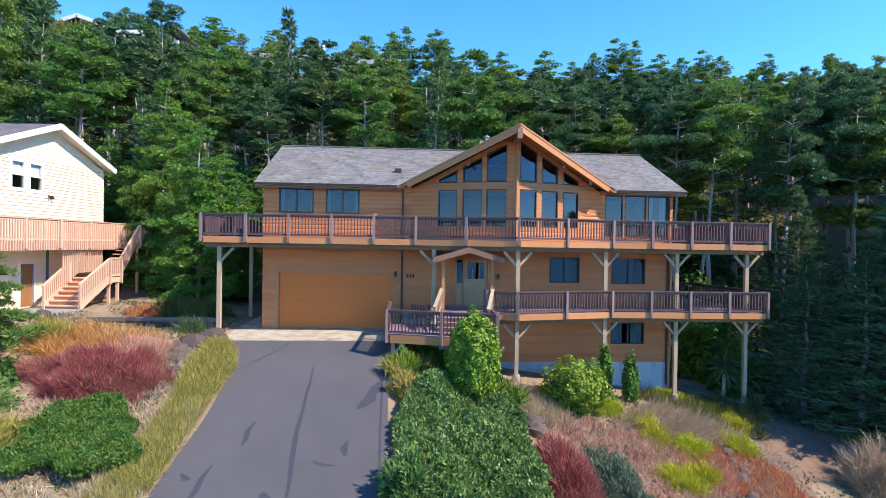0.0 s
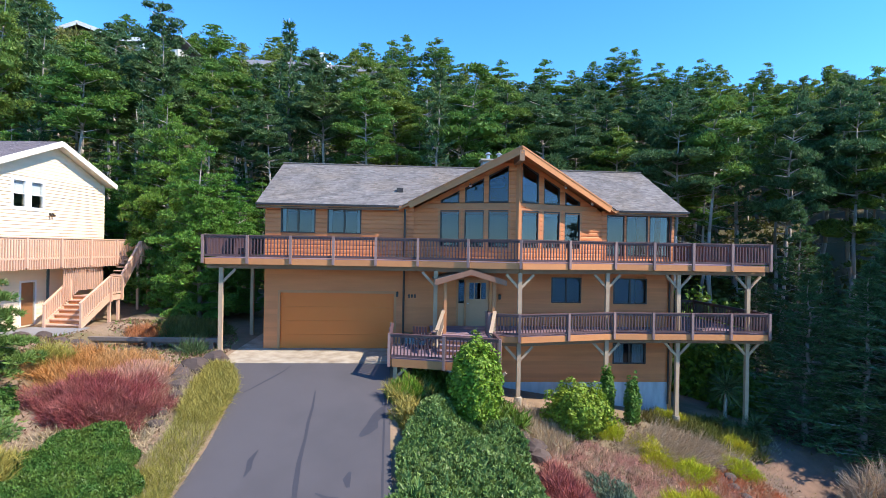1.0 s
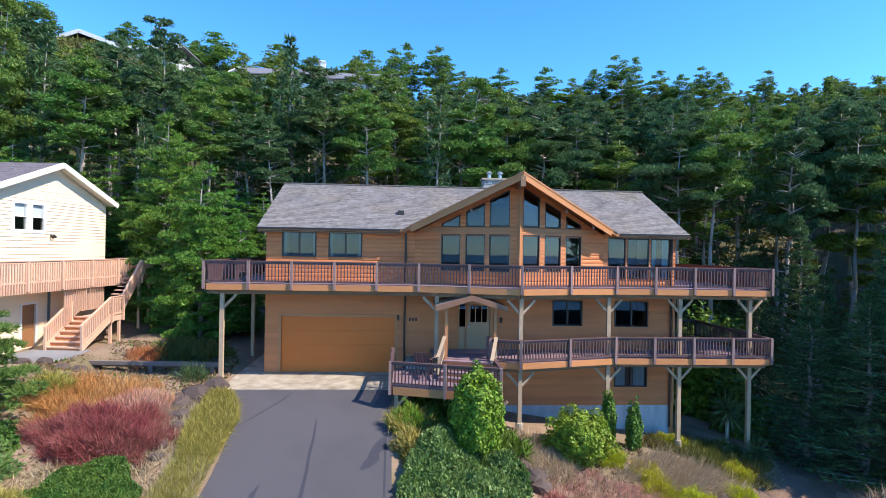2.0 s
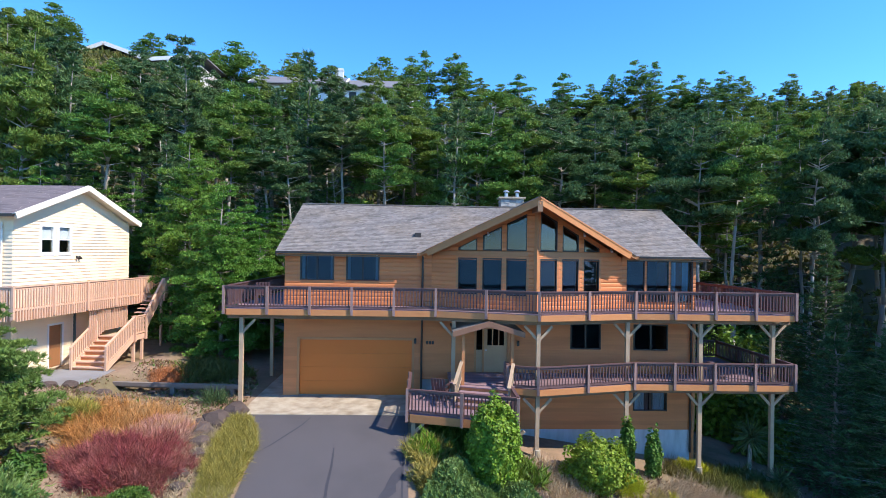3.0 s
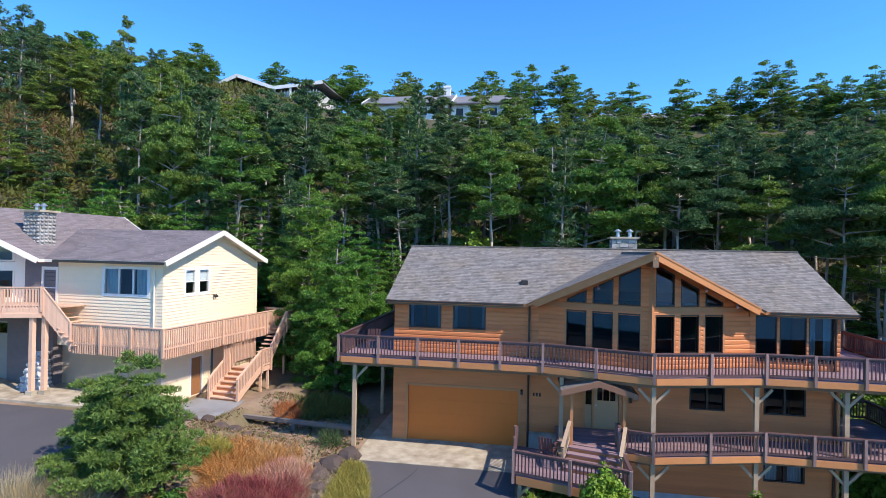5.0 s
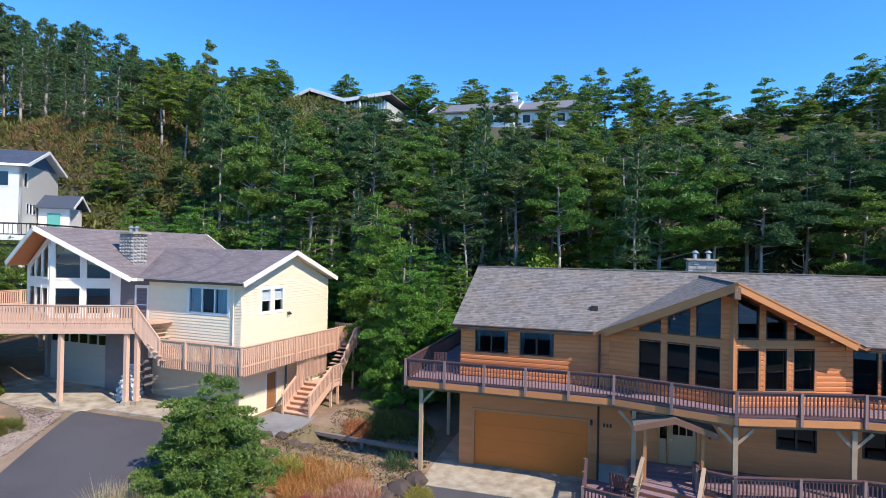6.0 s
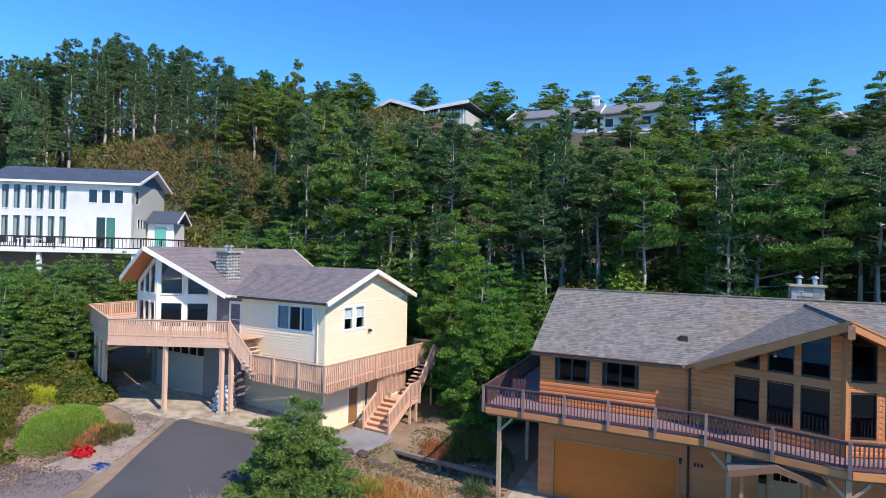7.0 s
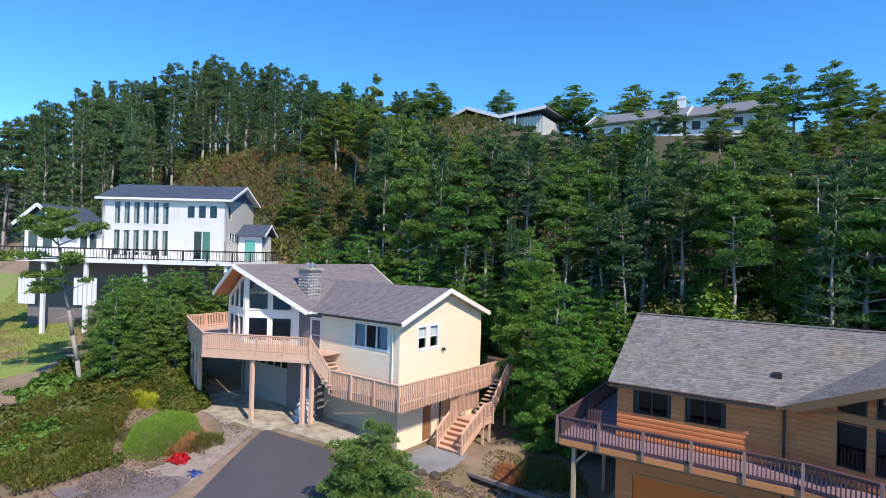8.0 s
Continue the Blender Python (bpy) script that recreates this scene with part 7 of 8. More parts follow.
for i in range(46):
    x, y = -54 + 102 * i / 45 + rng.uniform(-0.8, 0.8), rng.uniform(56.5, 61)
    d = math.hypot(x - 5.4, y + 23.7)
    h = 11.5 + 0.219 * d + rng.uniform(-1.2, 0.6) - ground_z(x, y)
    if h > 2.5:
        plant_tree(FAR_LOW[i % 2], x, y, h, i * 67, "pine_tree", "low bushy pine below the ridge houses", "ridge trees", wide=1.5 * (9 / h) ** 0.35, far=True)
join_far_wood()
# bare pale snags among the pines
def snag(seed, height, r, stems):
    rng = np.random.default_rng(seed)
    bm = bmesh.new()
    for k in range(stems):
        lean = Vector((rng.normal() * 0.05, rng.normal() * 0.05, 1.0)) * height * (1 - 0.22 * k)
        foot = Vector((0.45 * k, 0.1 * k, -0.4))
        pts = [foot + lean * (i / 5) + Vector((rng.normal() * 0.12, rng.normal() * 0.12, 0)) for i in range(6)]
        for i, (a, b) in enumerate(zip(pts, pts[1:])):
            tube(bm, a, b, r * (1 - i / 5.6), r * (1 - (i + 1) / 5.6), 7)
        for i in range(13):
            t = rng.uniform(0.35, 0.98)
            a = pts[int(t * 5)].lerp(pts[min(5, int(t * 5) + 1)], t * 5 % 1)
            an, ln = rng.uniform(0, math.tau), rng.uniform(0.7, 2.3) * (1.25 - t)
            b = a + Vector((math.cos(an) * ln, math.sin(an) * ln, ln * rng.uniform(-0.1, 0.7)))
            tube(bm, a, b, 0.05, 0.012, 4)
            tube(bm, a.lerp(b, 0.6), b + Vector((rng.normal() * 0.3, rng.normal() * 0.3, 0.35)), 0.02, 0.006, 3)
    return bm


for x, y, h, r, n, seed in ((6.9, 24.0, 12.5, 0.2, 2, 1), (-17.2, 23.2, 9.0, 0.24, 1, 2), (-8.6, 21.5, 8.5, 0.17, 2, 3), (12.5, 27.0, 9.5, 0.15, 1, 4), (-2.0, 22.0, 8.0, 0.15, 2, 5), (19.0, 20.5, 8.5, 0.14, 2, 6)):
    t = thing("dead_pine", "bare pale grey dead pine with broken limbs among the hillside trees", "tree", at=pose(x, y, wavy(x, y)), group="dead pines")
    part("trunk", snag(seed, h, r, n), "bark_pale", t)
# undergrowth among the trunks
patch_grass("undergrowth", "olive and brown undergrowth below the hillside pines", lambda r: (r.uniform(-60, 45), 11.5 + 30 * r.uniform(0, 1) ** 1.3), 14000, 0.6, "leaf_olive", 3, blades=4, wid=0.3, spread=0.9, lift=0.9)
patch_grass("hill_scrub", "olive scrub on the open hillside", lambda r: (r.uniform(-100, -36), 18 + 50 * r.uniform(0, 1)), 7000, 0.8, "leaf_olive", 4, blades=4, wid=0.35, spread=0.9, lift=0.6)
patch_grass("hill_scrub", "reddish brown brush on the open hillside", in_ellipse(-60, 32, 14, 10), 4000, 0.8, "brush", 6, blades=4, wid=0.12, spread=0.9, lift=0.5)
rng = random.Random(5)
for i in range(60):
    x, y = rng.uniform(-40, 34), rng.uniform(12, 22)
    if keep_clear(x, y - 1):
        continue
    r = rng.uniform(0.9, 1.9)
    mound("hillside_shrub", "rounded green shrub at the edge of the pine wood", "shrub", x, y, r, r, r * rng.uniform(0.9, 1.6), rng.choice(["leaf_olive", "leaf_mid", "needles"]), 900, 0.26, seed=i, group="hillside shrubs", lumps=0.3)

rng = random.Random(15)
for i in range(24):
    x, y, r = -3 + 26 * i / 23 + rng.uniform(-0.4, 0.4), rng.uniform(13.4, 16.8), rng.uniform(1.1, 1.8)
    mound("hillside_shrub", "leafy green shrub on the slope behind the house", "shrub", x, y, r, r, r * rng.uniform(1.1, 1.7), ("leaf_mid", "leaf_olive", "leaf_fresh", "needles_bright")[i % 4], 1300, 0.22, seed=200 + i, group="hillside shrubs", lumps=0.3)
# conifers between and beside the houses
BRIGHT = young_pine_variant(31, 11.3, 3.2, "needles_bright", whorls=26, per=9, power=0.8, lift=0.3, shoot=0.18, thick=430, flat=0.5, up=0.9)
plant_tree(BRIGHT, -9.0, 9.8, 12.9, 20, "conifer", "full bright green conifer between the two houses", z=0.3, wide=0.88)
plant_tree(BRIGHT, -5.7, 6.2, 9.6, 140, "conifer", "full bright green conifer between the two houses", z=0.3, wide=0.95)
plant_tree(BRIGHT, -4.4, 8.6, 7.0, 250, "conifer", "full bright green conifer between the two houses", z=0.4)
SOFT = young_pine_variant(33, 4.9, 2.45, "needles_blue", whorls=18, per=12, power=0.6, low=0.08, lift=0.05, shoot=0.15, thick=700, flat=0.42, up=0.45, thin=0.27)
plant_tree(SOFT, -8.85, -6.4, 4.8, 0, "young_pine", "dense young pine before the cream house", wide=1.0)
DARK = spruce_variant(35, 15, 4.2, "needles_dark", whorls=36, per=9, per_branch=21, tuft=0.3, low=0.02)
for x, y, h, w in ((23.6, -0.5, 7.5, 1.3), (24.9, -2.2, 8.0, 1.25), (26.4, 2.2, 8.5, 1.0), (27.6, 9.0, 8.0, 1.1), (28.0, 0.0, 9.5, 1.2), (28.5, 6.5, 11, 1.0), (31.5, 3.0, 13, 1.0), (26.0, -3.6, 6.5, 1.2)):
    plant_tree(DARK, x, y, h, x * 50, "spruce_tree", "dark shaded spruce beside the house", "dark spruces", wide=w)
# Spruces mostly out of view, added to throw shade on path and decks.
for x, y, h in ((28.6, -5.4, 15), (27.0, -3.6, 13), (31.0, -3.0, 16), (34, -5.0, 17), (36, 4, 17), (33.5, -13, 14), (41, 0, 20), (43, 8, 21), (42, -13, 19), (33.8, -4.5, 28), (34.5, -1.2, 28)):
    plant_tree(DARK if x < 30.5 else SPRUCES[0], x, y, h, x * 50, "spruce_tree", "tall spruce mostly out of view, added to shade the path and decks", "dark spruces", wide=1.35)
# Every second bush has brighter leaves in place of sun falling on it.
for i, (x, y, r) in enumerate(((21.8, 5.5, 1.5), (23.0, 9.0, 1.8), (20.0, 9.5, 1.6), (22.4, 2.2, 1.2), (18.8, 12.5, 1.7), (25.5, 11.0, 2.0), (21.5, 13.0, 1.9), (22.6, 5.0, 1.3))):
    mound("green_bush", "leafy bush in the gap beside the decks, some brightened as sunlit", "shrub", x, y, r, r, r * 2.1, "leaf_bright" if i % 2 == 0 else "leaf_mid", 2400, 0.22, seed=120 + i, lumps=0.3, group="side bushes")
FAR_BRIGHT = young_pine_variant(32, 11.3, 3.3, "needles_bright", whorls=17, per=7, power=0.8, lift=0.3, shoot=0.22, thick=230, flat=0.5, up=0.9)
rng = random.Random(91)
front_row = []
while len(front_row) < 34:
    x, y = rng.uniform(-30, 24), rng.uniform(12, 19.5)
    if keep_clear(x, y) or any(math.dist((x, y), q) < 2.0 for q in front_row):
        continue
    front_row.append((x, y))
    plant_tree(FAR_BRIGHT, x, y, rng.uniform(2.8, 6.5), x * 60, "young_conifer", "bright young conifer at the edge of the pine wood", "edge conifers", wide=rng.uniform(1.0, 1.35))
# taller young conifers behind the cream house and in the gap beside it
for x, y, h in ((-35.0, 14.6, 6.2), (-31.8, 14.2, 7.6), (-28.9, 15.0, 8.8), (-25.9, 13.6, 9.8), (-23.4, 15.2, 8.6), (-20.6, 13.8, 8.8), (-17.6, 14.6, 8.2), (-14.6, 13.9, 7.6), (-11.9, 15.4, 7.0), (-7.2, 14.4, 7.2), (-4.6, 15.0, 6.2)):
    plant_tree(FAR_BRIGHT, x, y, h, x * 47, "young_conifer", "bright young conifer at the edge of the pine wood", "edge conifers", wide=1.0 + 0.25 * ((x * 7) % 1))
for i, (x, y, r, h) in enumerate(((-1.6, 15.6, 1.5, 5.6), (1.2, 16.2, 1.9, 6.2), (3.9, 15.8, 1.5, 5.4), (6.6, 16.4, 1.6, 5.4), (13.2, 16.0, 1.5, 5.0), (16.4, 16.2, 1.7, 5.2))):
    mound("hillside_shrub", "tall yellow-green leafy shrub on the slope behind the house", "shrub", x, y, r, r * 0.9, h, "leaf_fresh" if i % 2 else "leaf_olive", 3600, 0.2, seed=230 + i, group="hillside shrubs", lumps=0.3, full=True)
for x, y, h in ((-17.6, 41.5, 9.0), (-16.4, 44.5, 8.0), (-13.8, 43.0, 8.8), (-12.2, 46.0, 7.2), (-10.0, 44.0, 8.0), (-19.6, 47.5, 6.8)):
    plant_tree(FAR_LOW[int(y) % 2], x, y, h, x * 33, "pine_tree", "low bushy pine under the ridge houses", "understorey pines", wide=1.15)
rng = random.Random(57)
under = []
while len(under) < 46:
    x, y = rng.uniform(-32, 30), rng.uniform(17, 31)
    if keep_clear(x, y) or any(math.dist((x, y), q) < 2.4 for q in under):
        continue
    under.append((x, y))
    plant_tree(FAR_LOW[len(under) % 2], x, y, rng.uniform(4.0, 7.5), x * 41, "pine_tree", "low bushy pine in the understorey of the wood", "understorey pines", wide=rng.uniform(1.0, 1.3))
# slanting wind-bent pine below the white house
plant_tree(pine_variant(41, 11, 0.5, 2.9, "needles", layers=7, boughs=3, taper=0.4, gap=0.3, full=0.85), -35.4, -5.3, 12.3, 40, "pine_tree", "thin leaning pine with flat boughs below the white house", lean=(2, -7))
SLOPE = young_pine_variant(36, 9, 2.3, "needles", whorls=18, per=7, power=0.8, lift=0.25, shoot=0.24, thick=170, flat=0.45, up=0.8)
rng = random.Random(12)
for i in range(22):
    az, dist = radians(58.2 + 5.6 * (i % 11) / 10 + rng.uniform(-0.4, 0.4)), (44.5 if i < 11 else 50.5) + rng.uniform(-1.5, 1.5)
    x, y = 5.3 - dist * math.sin(az), -23.5 + dist * math.cos(az)
    h = 9.9 - ground_z(x, y) - rng.uniform(0.0, 2.2) - (1.2 if i < 11 else 0)
    plant_tree(SLOPE, x, y, h, i * 60, "young_conifer", "green young conifer on the slope under the white house", "slope conifers", wide=1.2)

for az, dist, top in ((53.0, 50.5, 9.4), (55.0, 51.0, 9.9), (57.0, 49.5, 9.6)):
    x, y = 5.3 - dist * math.sin(radians(az)), -23.5 + dist * math.cos(radians(az))
    plant_tree(SLOPE, x, y, top - ground_z(x, y), az * 31, "young_conifer", "green young conifer on the slope under the white house", "slope conifers", wide=1.3)

# shrubs round the main house
mound("laurel_bush", "tall bright green laurel bush before the entry deck", "shrub", 7.8, -5.75, 0.86, 0.82, 2.95, "leaf_bright", 14000, 0.078, seed=1, lumps=0.16, sink=0.0, z=-1.55, full=True, shell=0.5)
mound("ivy_skirt", "ivy and weeds below the tall laurel bush", "shrub", 8.35, -5.5, 0.8, 0.7, 1.2, "leaf_mid", 2200, 0.12, seed=7, z=-2.4)
mound("laurel_bush", "round bright green laurel bush under the decks", "shrub", 12.0, -3.7, 1.2, 1.1, 2.0, "leaf_bright", 12500, 0.078, seed=2, lumps=0.18, z=-2.5, full=True, shell=0.5)
mound("vine_column", "narrow ivy-clad column of leaves at a deck post", "shrub", 13.7, -2.2, 0.27, 0.27, 2.3, "leaf_mid", 2200, 0.09, seed=3, z=-2.5, full=True)
mound("vine_column", "narrow clipped green shrub column by the foundation", "shrub", 14.6, -2.55, 0.29, 0.29, 2.1, "leaf_mid", 2200, 0.09, seed=4, z=-2.7, full=True)


def cover(name, label, category, area, height, count, size, mat, seed, blades=3, wid=0.4, spread=0.5, wave=0.25, edge=None):
    """A dense low growth over an area: leaves in the upper layer of a rolling surface."""
    rng = np.random.default_rng(seed + 900)
    xy = np.array([area(rng) for _ in range(count)])
    x, y = xy[:, 0], xy[:, 1]
    top = height * (1 + wave * (np.sin(x * 2.1 + seed) * np.sin(y * 1.7) + 0.5 * np.sin(x * 5.3) * np.sin(y * 4.7 + seed)))
    if edge is not None:
        top = top * np.clip((x - edge) / 1.6 + 0.25, 0.25, 1.0)
    z = np.array([ground_z(float(a), float(b)) for a, b in xy]) + top * (1 - 0.45 * rng.uniform(0, 1, count) ** 1.5)
    dirs = unit(np.column_stack([rng.normal(size=count) * 0.35, rng.normal(size=count) * 0.35 - 0.15, np.full(count, 1.0)]))
    ob = new(name, tufts(name, np.column_stack([x, y, z]), dirs, rng.uniform(0.6, 1.4, count) * size, mat, rng, blades=blades, width=wid, spread=spread))
    return tagged(ob, label, category, kind="stuff")


# green hedge beside the driveway
cover("hedge", "dense dark green leafy hedge beside the driveway", "hedge", in_rows([(-13.5, 5.4, 9.3), (-11, 5.3, 9.2), (-8.2, 5.2, 9.4), (-6.6, 5.6, 9.1), (-6.0, 6.4, 8.6)]), 1.15, 30000, 0.115, "leaf_dark", 20, edge=5.3, wid=0.75, spread=0.75)
mound("hedge_shrub", "leafy shrub at the driveway's edge", "shrub", 5.65, -10.9, 0.6, 0.7, 1.25, "leaf_dark", 2600, 0.16, style="tuft", seed=29, up=0.5, blades=3, wid=0.4)
cover("hedge", "dark inner leaves of the hedge", "hedge", in_rows([(-13.5, 5.5, 9.2), (-11, 5.4, 9.1), (-8.2, 5.3, 9.3), (-6.6, 5.7, 9.0)]), 0.65, 6000, 0.2, "leaf_dark", 21, edge=5.3)
mound("red_shrub", "dark red twiggy shrub beside the hedge", "shrub", 10.35, -8.6, 0.85, 2.0, 0.95, "twig_red", 7000, 0.3, style="tuft", seed=40, up=1.0, lumps=0.1, turn=6)
mound("grey_shrub", "grey-green low shrub beside the red shrub", "shrub", 12.0, -8.4, 0.85, 1.9, 0.6, "leaf_grey", 5200, 0.13, style="tuft", seed=41, up=0.5, blades=3, wid=0.35)
for i, (x, y, rx, ry) in enumerate(((13.1, -3.5, 0.7, 0.5), (14.5, -4.7, 0.62, 0.9), (15.7, -5.4, 0.75, 0.55), (17.7, -4.8, 0.7, 0.45), (14.4, -7.3, 0.75, 0.6), (16.9, -1.2, 0.8, 0.4), (18.4, -3.4, 0.6, 0.5), (15.3, -6.9, 0.45, 0.35))):
    mound("heath_clump", "yellow-green heath clump on the bank", "shrub", x, y, rx, ry, 0.42, "grass_lime", 2200, 0.2, style="tuft", seed=50 + i, up=0.8, group="heath clumps")
patch_grass("heather", "pinkish brown heather on the bank", in_ellipse(13.3, -6.6, 3.3, 2.1), 4300, 0.24, "twig_pink", 11, blades=4, wid=0.09, spread=0.5)
patch_grass("heather", "rust-coloured low heather along the rocks", in_ellipse(17.0, -6.5, 2.0, 1.6), 2600, 0.24, "twig_orange", 12, blades=4, wid=0.09)
patch_grass("dry_grass", "pale bent dry grass on the bank", in_ellipse(15.8, -4.0, 2.2, 1.0), 1700, 0.55, "grass_dry", 13, blades=4, wid=0.035, spread=0.5, lean=(0.9, -0.4), up=0.5)
patch_grass("dry_grass", "pale dry grass at the foot of the bank", in_ellipse(15.5, -9.8, 3.6, 1.6), 3000, 0.4, "grass_dry", 14, blades=4, wid=0.04)
patch_grass("rough_grass", "yellow-green rough plants below the landing deck", in_ellipse(6.6, -5.6, 1.6, 1.5), 2600, 0.42, "grass_yellow", 15, blades=4, wid=0.1, spread=0.6, lift=0.35)
patch_grass("rough_grass", "green weeds below the landing deck", in_ellipse(7.6, -4.2, 1.9, 1.6), 2200, 0.4, "leaf_mid", 16, blades=4, wid=0.25, spread=0.8, lift=0.4)
patch_grass("rough_grass", "rough yellowish grass on the slope under the decks", in_ellipse(10.0, -4.3, 1.5, 1.2), 1500, 0.4, "grass_dry", 17, blades=4, wid=0.06, lift=0.1)
patch_grass("weeds", "weeds along the shaded bank", in_ellipse(18.2, -2.0, 2.6, 1.6), 1500, 0.4, "leaf_olive", 18, blades=4, wid=0.1)
for i, (x, y, r, h) in enumerate(((5.6, -4.9, 0.62, 0.75), (5.75, -6.3, 0.6, 0.7), (6.4, -5.6, 0.6, 0.6))):
    mound("yellow_shrub", "yellow-green leafy weed clump beside the landing deck", "shrub", x, y, r, r, h, "grass_yellow" if i else "leaf_bright", 1900, 0.17, style="tuft", seed=170 + i, up=0.8, blades=3, wid=0.25, group="landing weeds")
# left bed
mound("red_shrub", "broad mound of dull red twigs in the bed", "shrub", -4.05, -6.25, 1.95, 1.2, 0.95, "twig_red", 19000, 0.3, style="tuft", seed=60, up=1.1, lumps=0.2, shell=0.5, sink=0.2, wid=0.055, spread=0.6)
mound("orange_grass", "broad mound of orange and rust ornamental grass", "shrub", -5.2, -4.3, 2.6, 1.5, 0.36, "twig_orange", 9500, 0.38, style="tuft", seed=61, up=0.8, lumps=0.35, sink=0.15, wid=0.06, spread=0.7)
mound("orange_grass", "orange and pink grass mound behind the red shrub", "shrub", -3.65, -4.6, 1.1, 1.0, 0.42, "twig_pink", 5000, 0.34, style="tuft", seed=62, up=1.0, lumps=0.1, wid=0.07)
mound("yellow_shrub", "yellow-green tuft at the edge of the orange grass", "shrub", -7.0, -4.0, 0.7, 0.5, 0.6, "grass_yellow", 1600, 0.3, style="tuft", seed=66, up=1.0, wid=0.07)
cover("green_shrub", "low dark green leafy shrub spread in the bed", "shrub", in_ellipse(-3.05, -9.2, 1.6, 1.45), 0.42, 17000, 0.085, "leaf_bed", 63, wid=0.7, spread=0.8)
mound("green_shrub", "low dark green shrub in the bed", "shrub", -6.6, -8.4, 1.2, 1.1, 0.8, "leaf_dark", 3400, 0.15, style="tuft", seed=64, up=0.5, blades=3, wid=0.4)
mound("yellow_shrub", "upright yellow-green shrub in the bed", "shrub", -4.75, -9.7, 0.5, 0.5, 0.9, "grass_yellow", 2400, 0.25, style="tuft", seed=65, up=1.2)
patch_grass("ornamental_grass", "lush yellow ornamental grass along the driveway", in_rows([(-6.8, -1.5, -0.6), (-6, -1.75, -0.45), (-4.8, -1.9, -0.35), (-3.8, -1.8, -0.7), (-3.3, -1.6, -1.1)]), 6500, 0.27, "grass_yellow", 21, blades=4, wid=0.07, spread=0.6, lift=0.28)
patch_grass("ornamental_grass", "thinning yellow ornamental grass along the driveway", in_rows([(-10.5, -1.6, -0.62), (-8.5, -1.6, -0.55), (-6.5, -1.6, -0.5)]), 3600, 0.27, "grass_yellow", 29, blades=4, wid=0.07, spread=0.6, lift=0.16)
patch_grass("ornamental_grass", "straw-coloured grass along the driveway", in_rows([(-14, -2.4, -0.75), (-9, -1.9, -0.5), (-6.4, -1.6, -0.5)]), 4200, 0.28, "grass_dry", 27, blades=4, wid=0.06, spread=0.7, lift=0.1)
patch_grass("ornamental_grass", "yellowish grass along the driveway", in_rows([(-14, -2.0, -0.85), (-9, -1.7, -0.6), (-6.4, -1.5, -0.55)]), 6500, 0.26, "grass_yellow", 28, blades=4, wid=0.06, spread=0.7, lift=0.1)
patch_grass("dry_grass", "dry brown grass and litter in the bed", in_rows([(-14, -8, -1.5), (-10, -7, -1.8), (-6, -3.6, -1.9), (-3.5, -3.2, -2.0)]), 4200, 0.3, "grass_dry", 22, blades=4, wid=0.07, spread=0.8)
patch_grass("dry_grass", "pink dry groundcover in the bed", in_ellipse(-5.5, -12.4, 3.2, 1.0), 2500, 0.25, "twig_pink", 23)
mound("orange_grass", "small patch of orange grass by the young pine", "shrub", -7.7, -7.3, 0.7, 0.5, 0.35, "twig_orange", 1800, 0.3, style="tuft", seed=67, up=0.8, wid=0.06)
mound("green_shrub", "low dark green shrub beside the red twigs", "shrub", -6.75, -7.0, 0.65, 0.6, 0.7, "leaf_bed", 4200, 0.1, seed=68)
patch_grass("dry_grass", "dry tall grass at the foot of the young pine", in_ellipse(-9.5, -8.7, 1.6, 0.75), 2000, 1.25, "grass_dry", 24, blades=3, wid=0.022, spread=0.22)
patch_grass("slope_plants", "green and rust plants on the slope behind the log edge", in_ellipse(-4.6, 2.6, 1.6, 1.2), 1200, 0.35, "leaf_olive", 25, blades=4, wid=0.12, lift=0.3)
patch_grass("slope_plants", "rust-coloured grass by the stair foot", in_ellipse(-6.4, 1.7, 0.8, 0.6), 900, 0.4, "twig_orange", 26, blades=4, wid=0.06)
mound("spiky_plant", "spiky dark strap-leaved clump behind the log", "shrub", -3.1, -1.6, 0.5, 0.45, 0.4, "sword", 170, 0.55, style="tuft", seed=70, up=1.0, wid=0.06)
# garden of the cream house
mound("clipped_hedge", "low clipped green hedge by the carport", "hedge", -27.0, -2.9, 1.7, 1.5, 1.35, "garden_cover", 7500, 0.13, seed=80, lumps=0.07, shell=0.2)
mound("clipped_hedge", "long low clipped green hedge by the carport", "hedge", -30.6, -2.0, 2.7, 1.2, 1.6, "garden_cover", 9000, 0.13, seed=81, lumps=0.07, shell=0.2)
mound("lime_mound", "bright green heath mound in the garden bed", "shrub", -24.1, -6.0, 3.2, 1.95, 0.7, "lawn", 16000, 0.17, style="tuft", seed=82, up=0.8, lumps=0.06, turn=-31)
mound("olive_mound", "olive brown heath mound in the garden bed", "shrub", -21.1, -5.6, 1.1, 0.9, 0.5, "leaf_olive", 3000, 0.2, style="tuft", seed=83, up=0.8)
mound("yellow_mound", "yellow-green heath mound in the garden bed", "shrub", -29.2, -4.3, 1.5, 0.7, 0.6, "grass_lime", 2600, 0.22, style="tuft", seed=84, up=0.8)
mound("olive_mound", "mottled olive heath mound in the garden bed", "shrub", -27.0, -8.0, 1.7, 1.1, 0.6, "garden_cover", 3500, 0.2, style="tuft", seed=87, up=0.8)
mound("rust_heath", "rust-brown heath at the edge of the green mound", "shrub", -21.6, -6.0, 0.6, 1.3, 0.5, "twig_orange", 2200, 0.2, style="tuft", seed=88, up=0.8, turn=20)
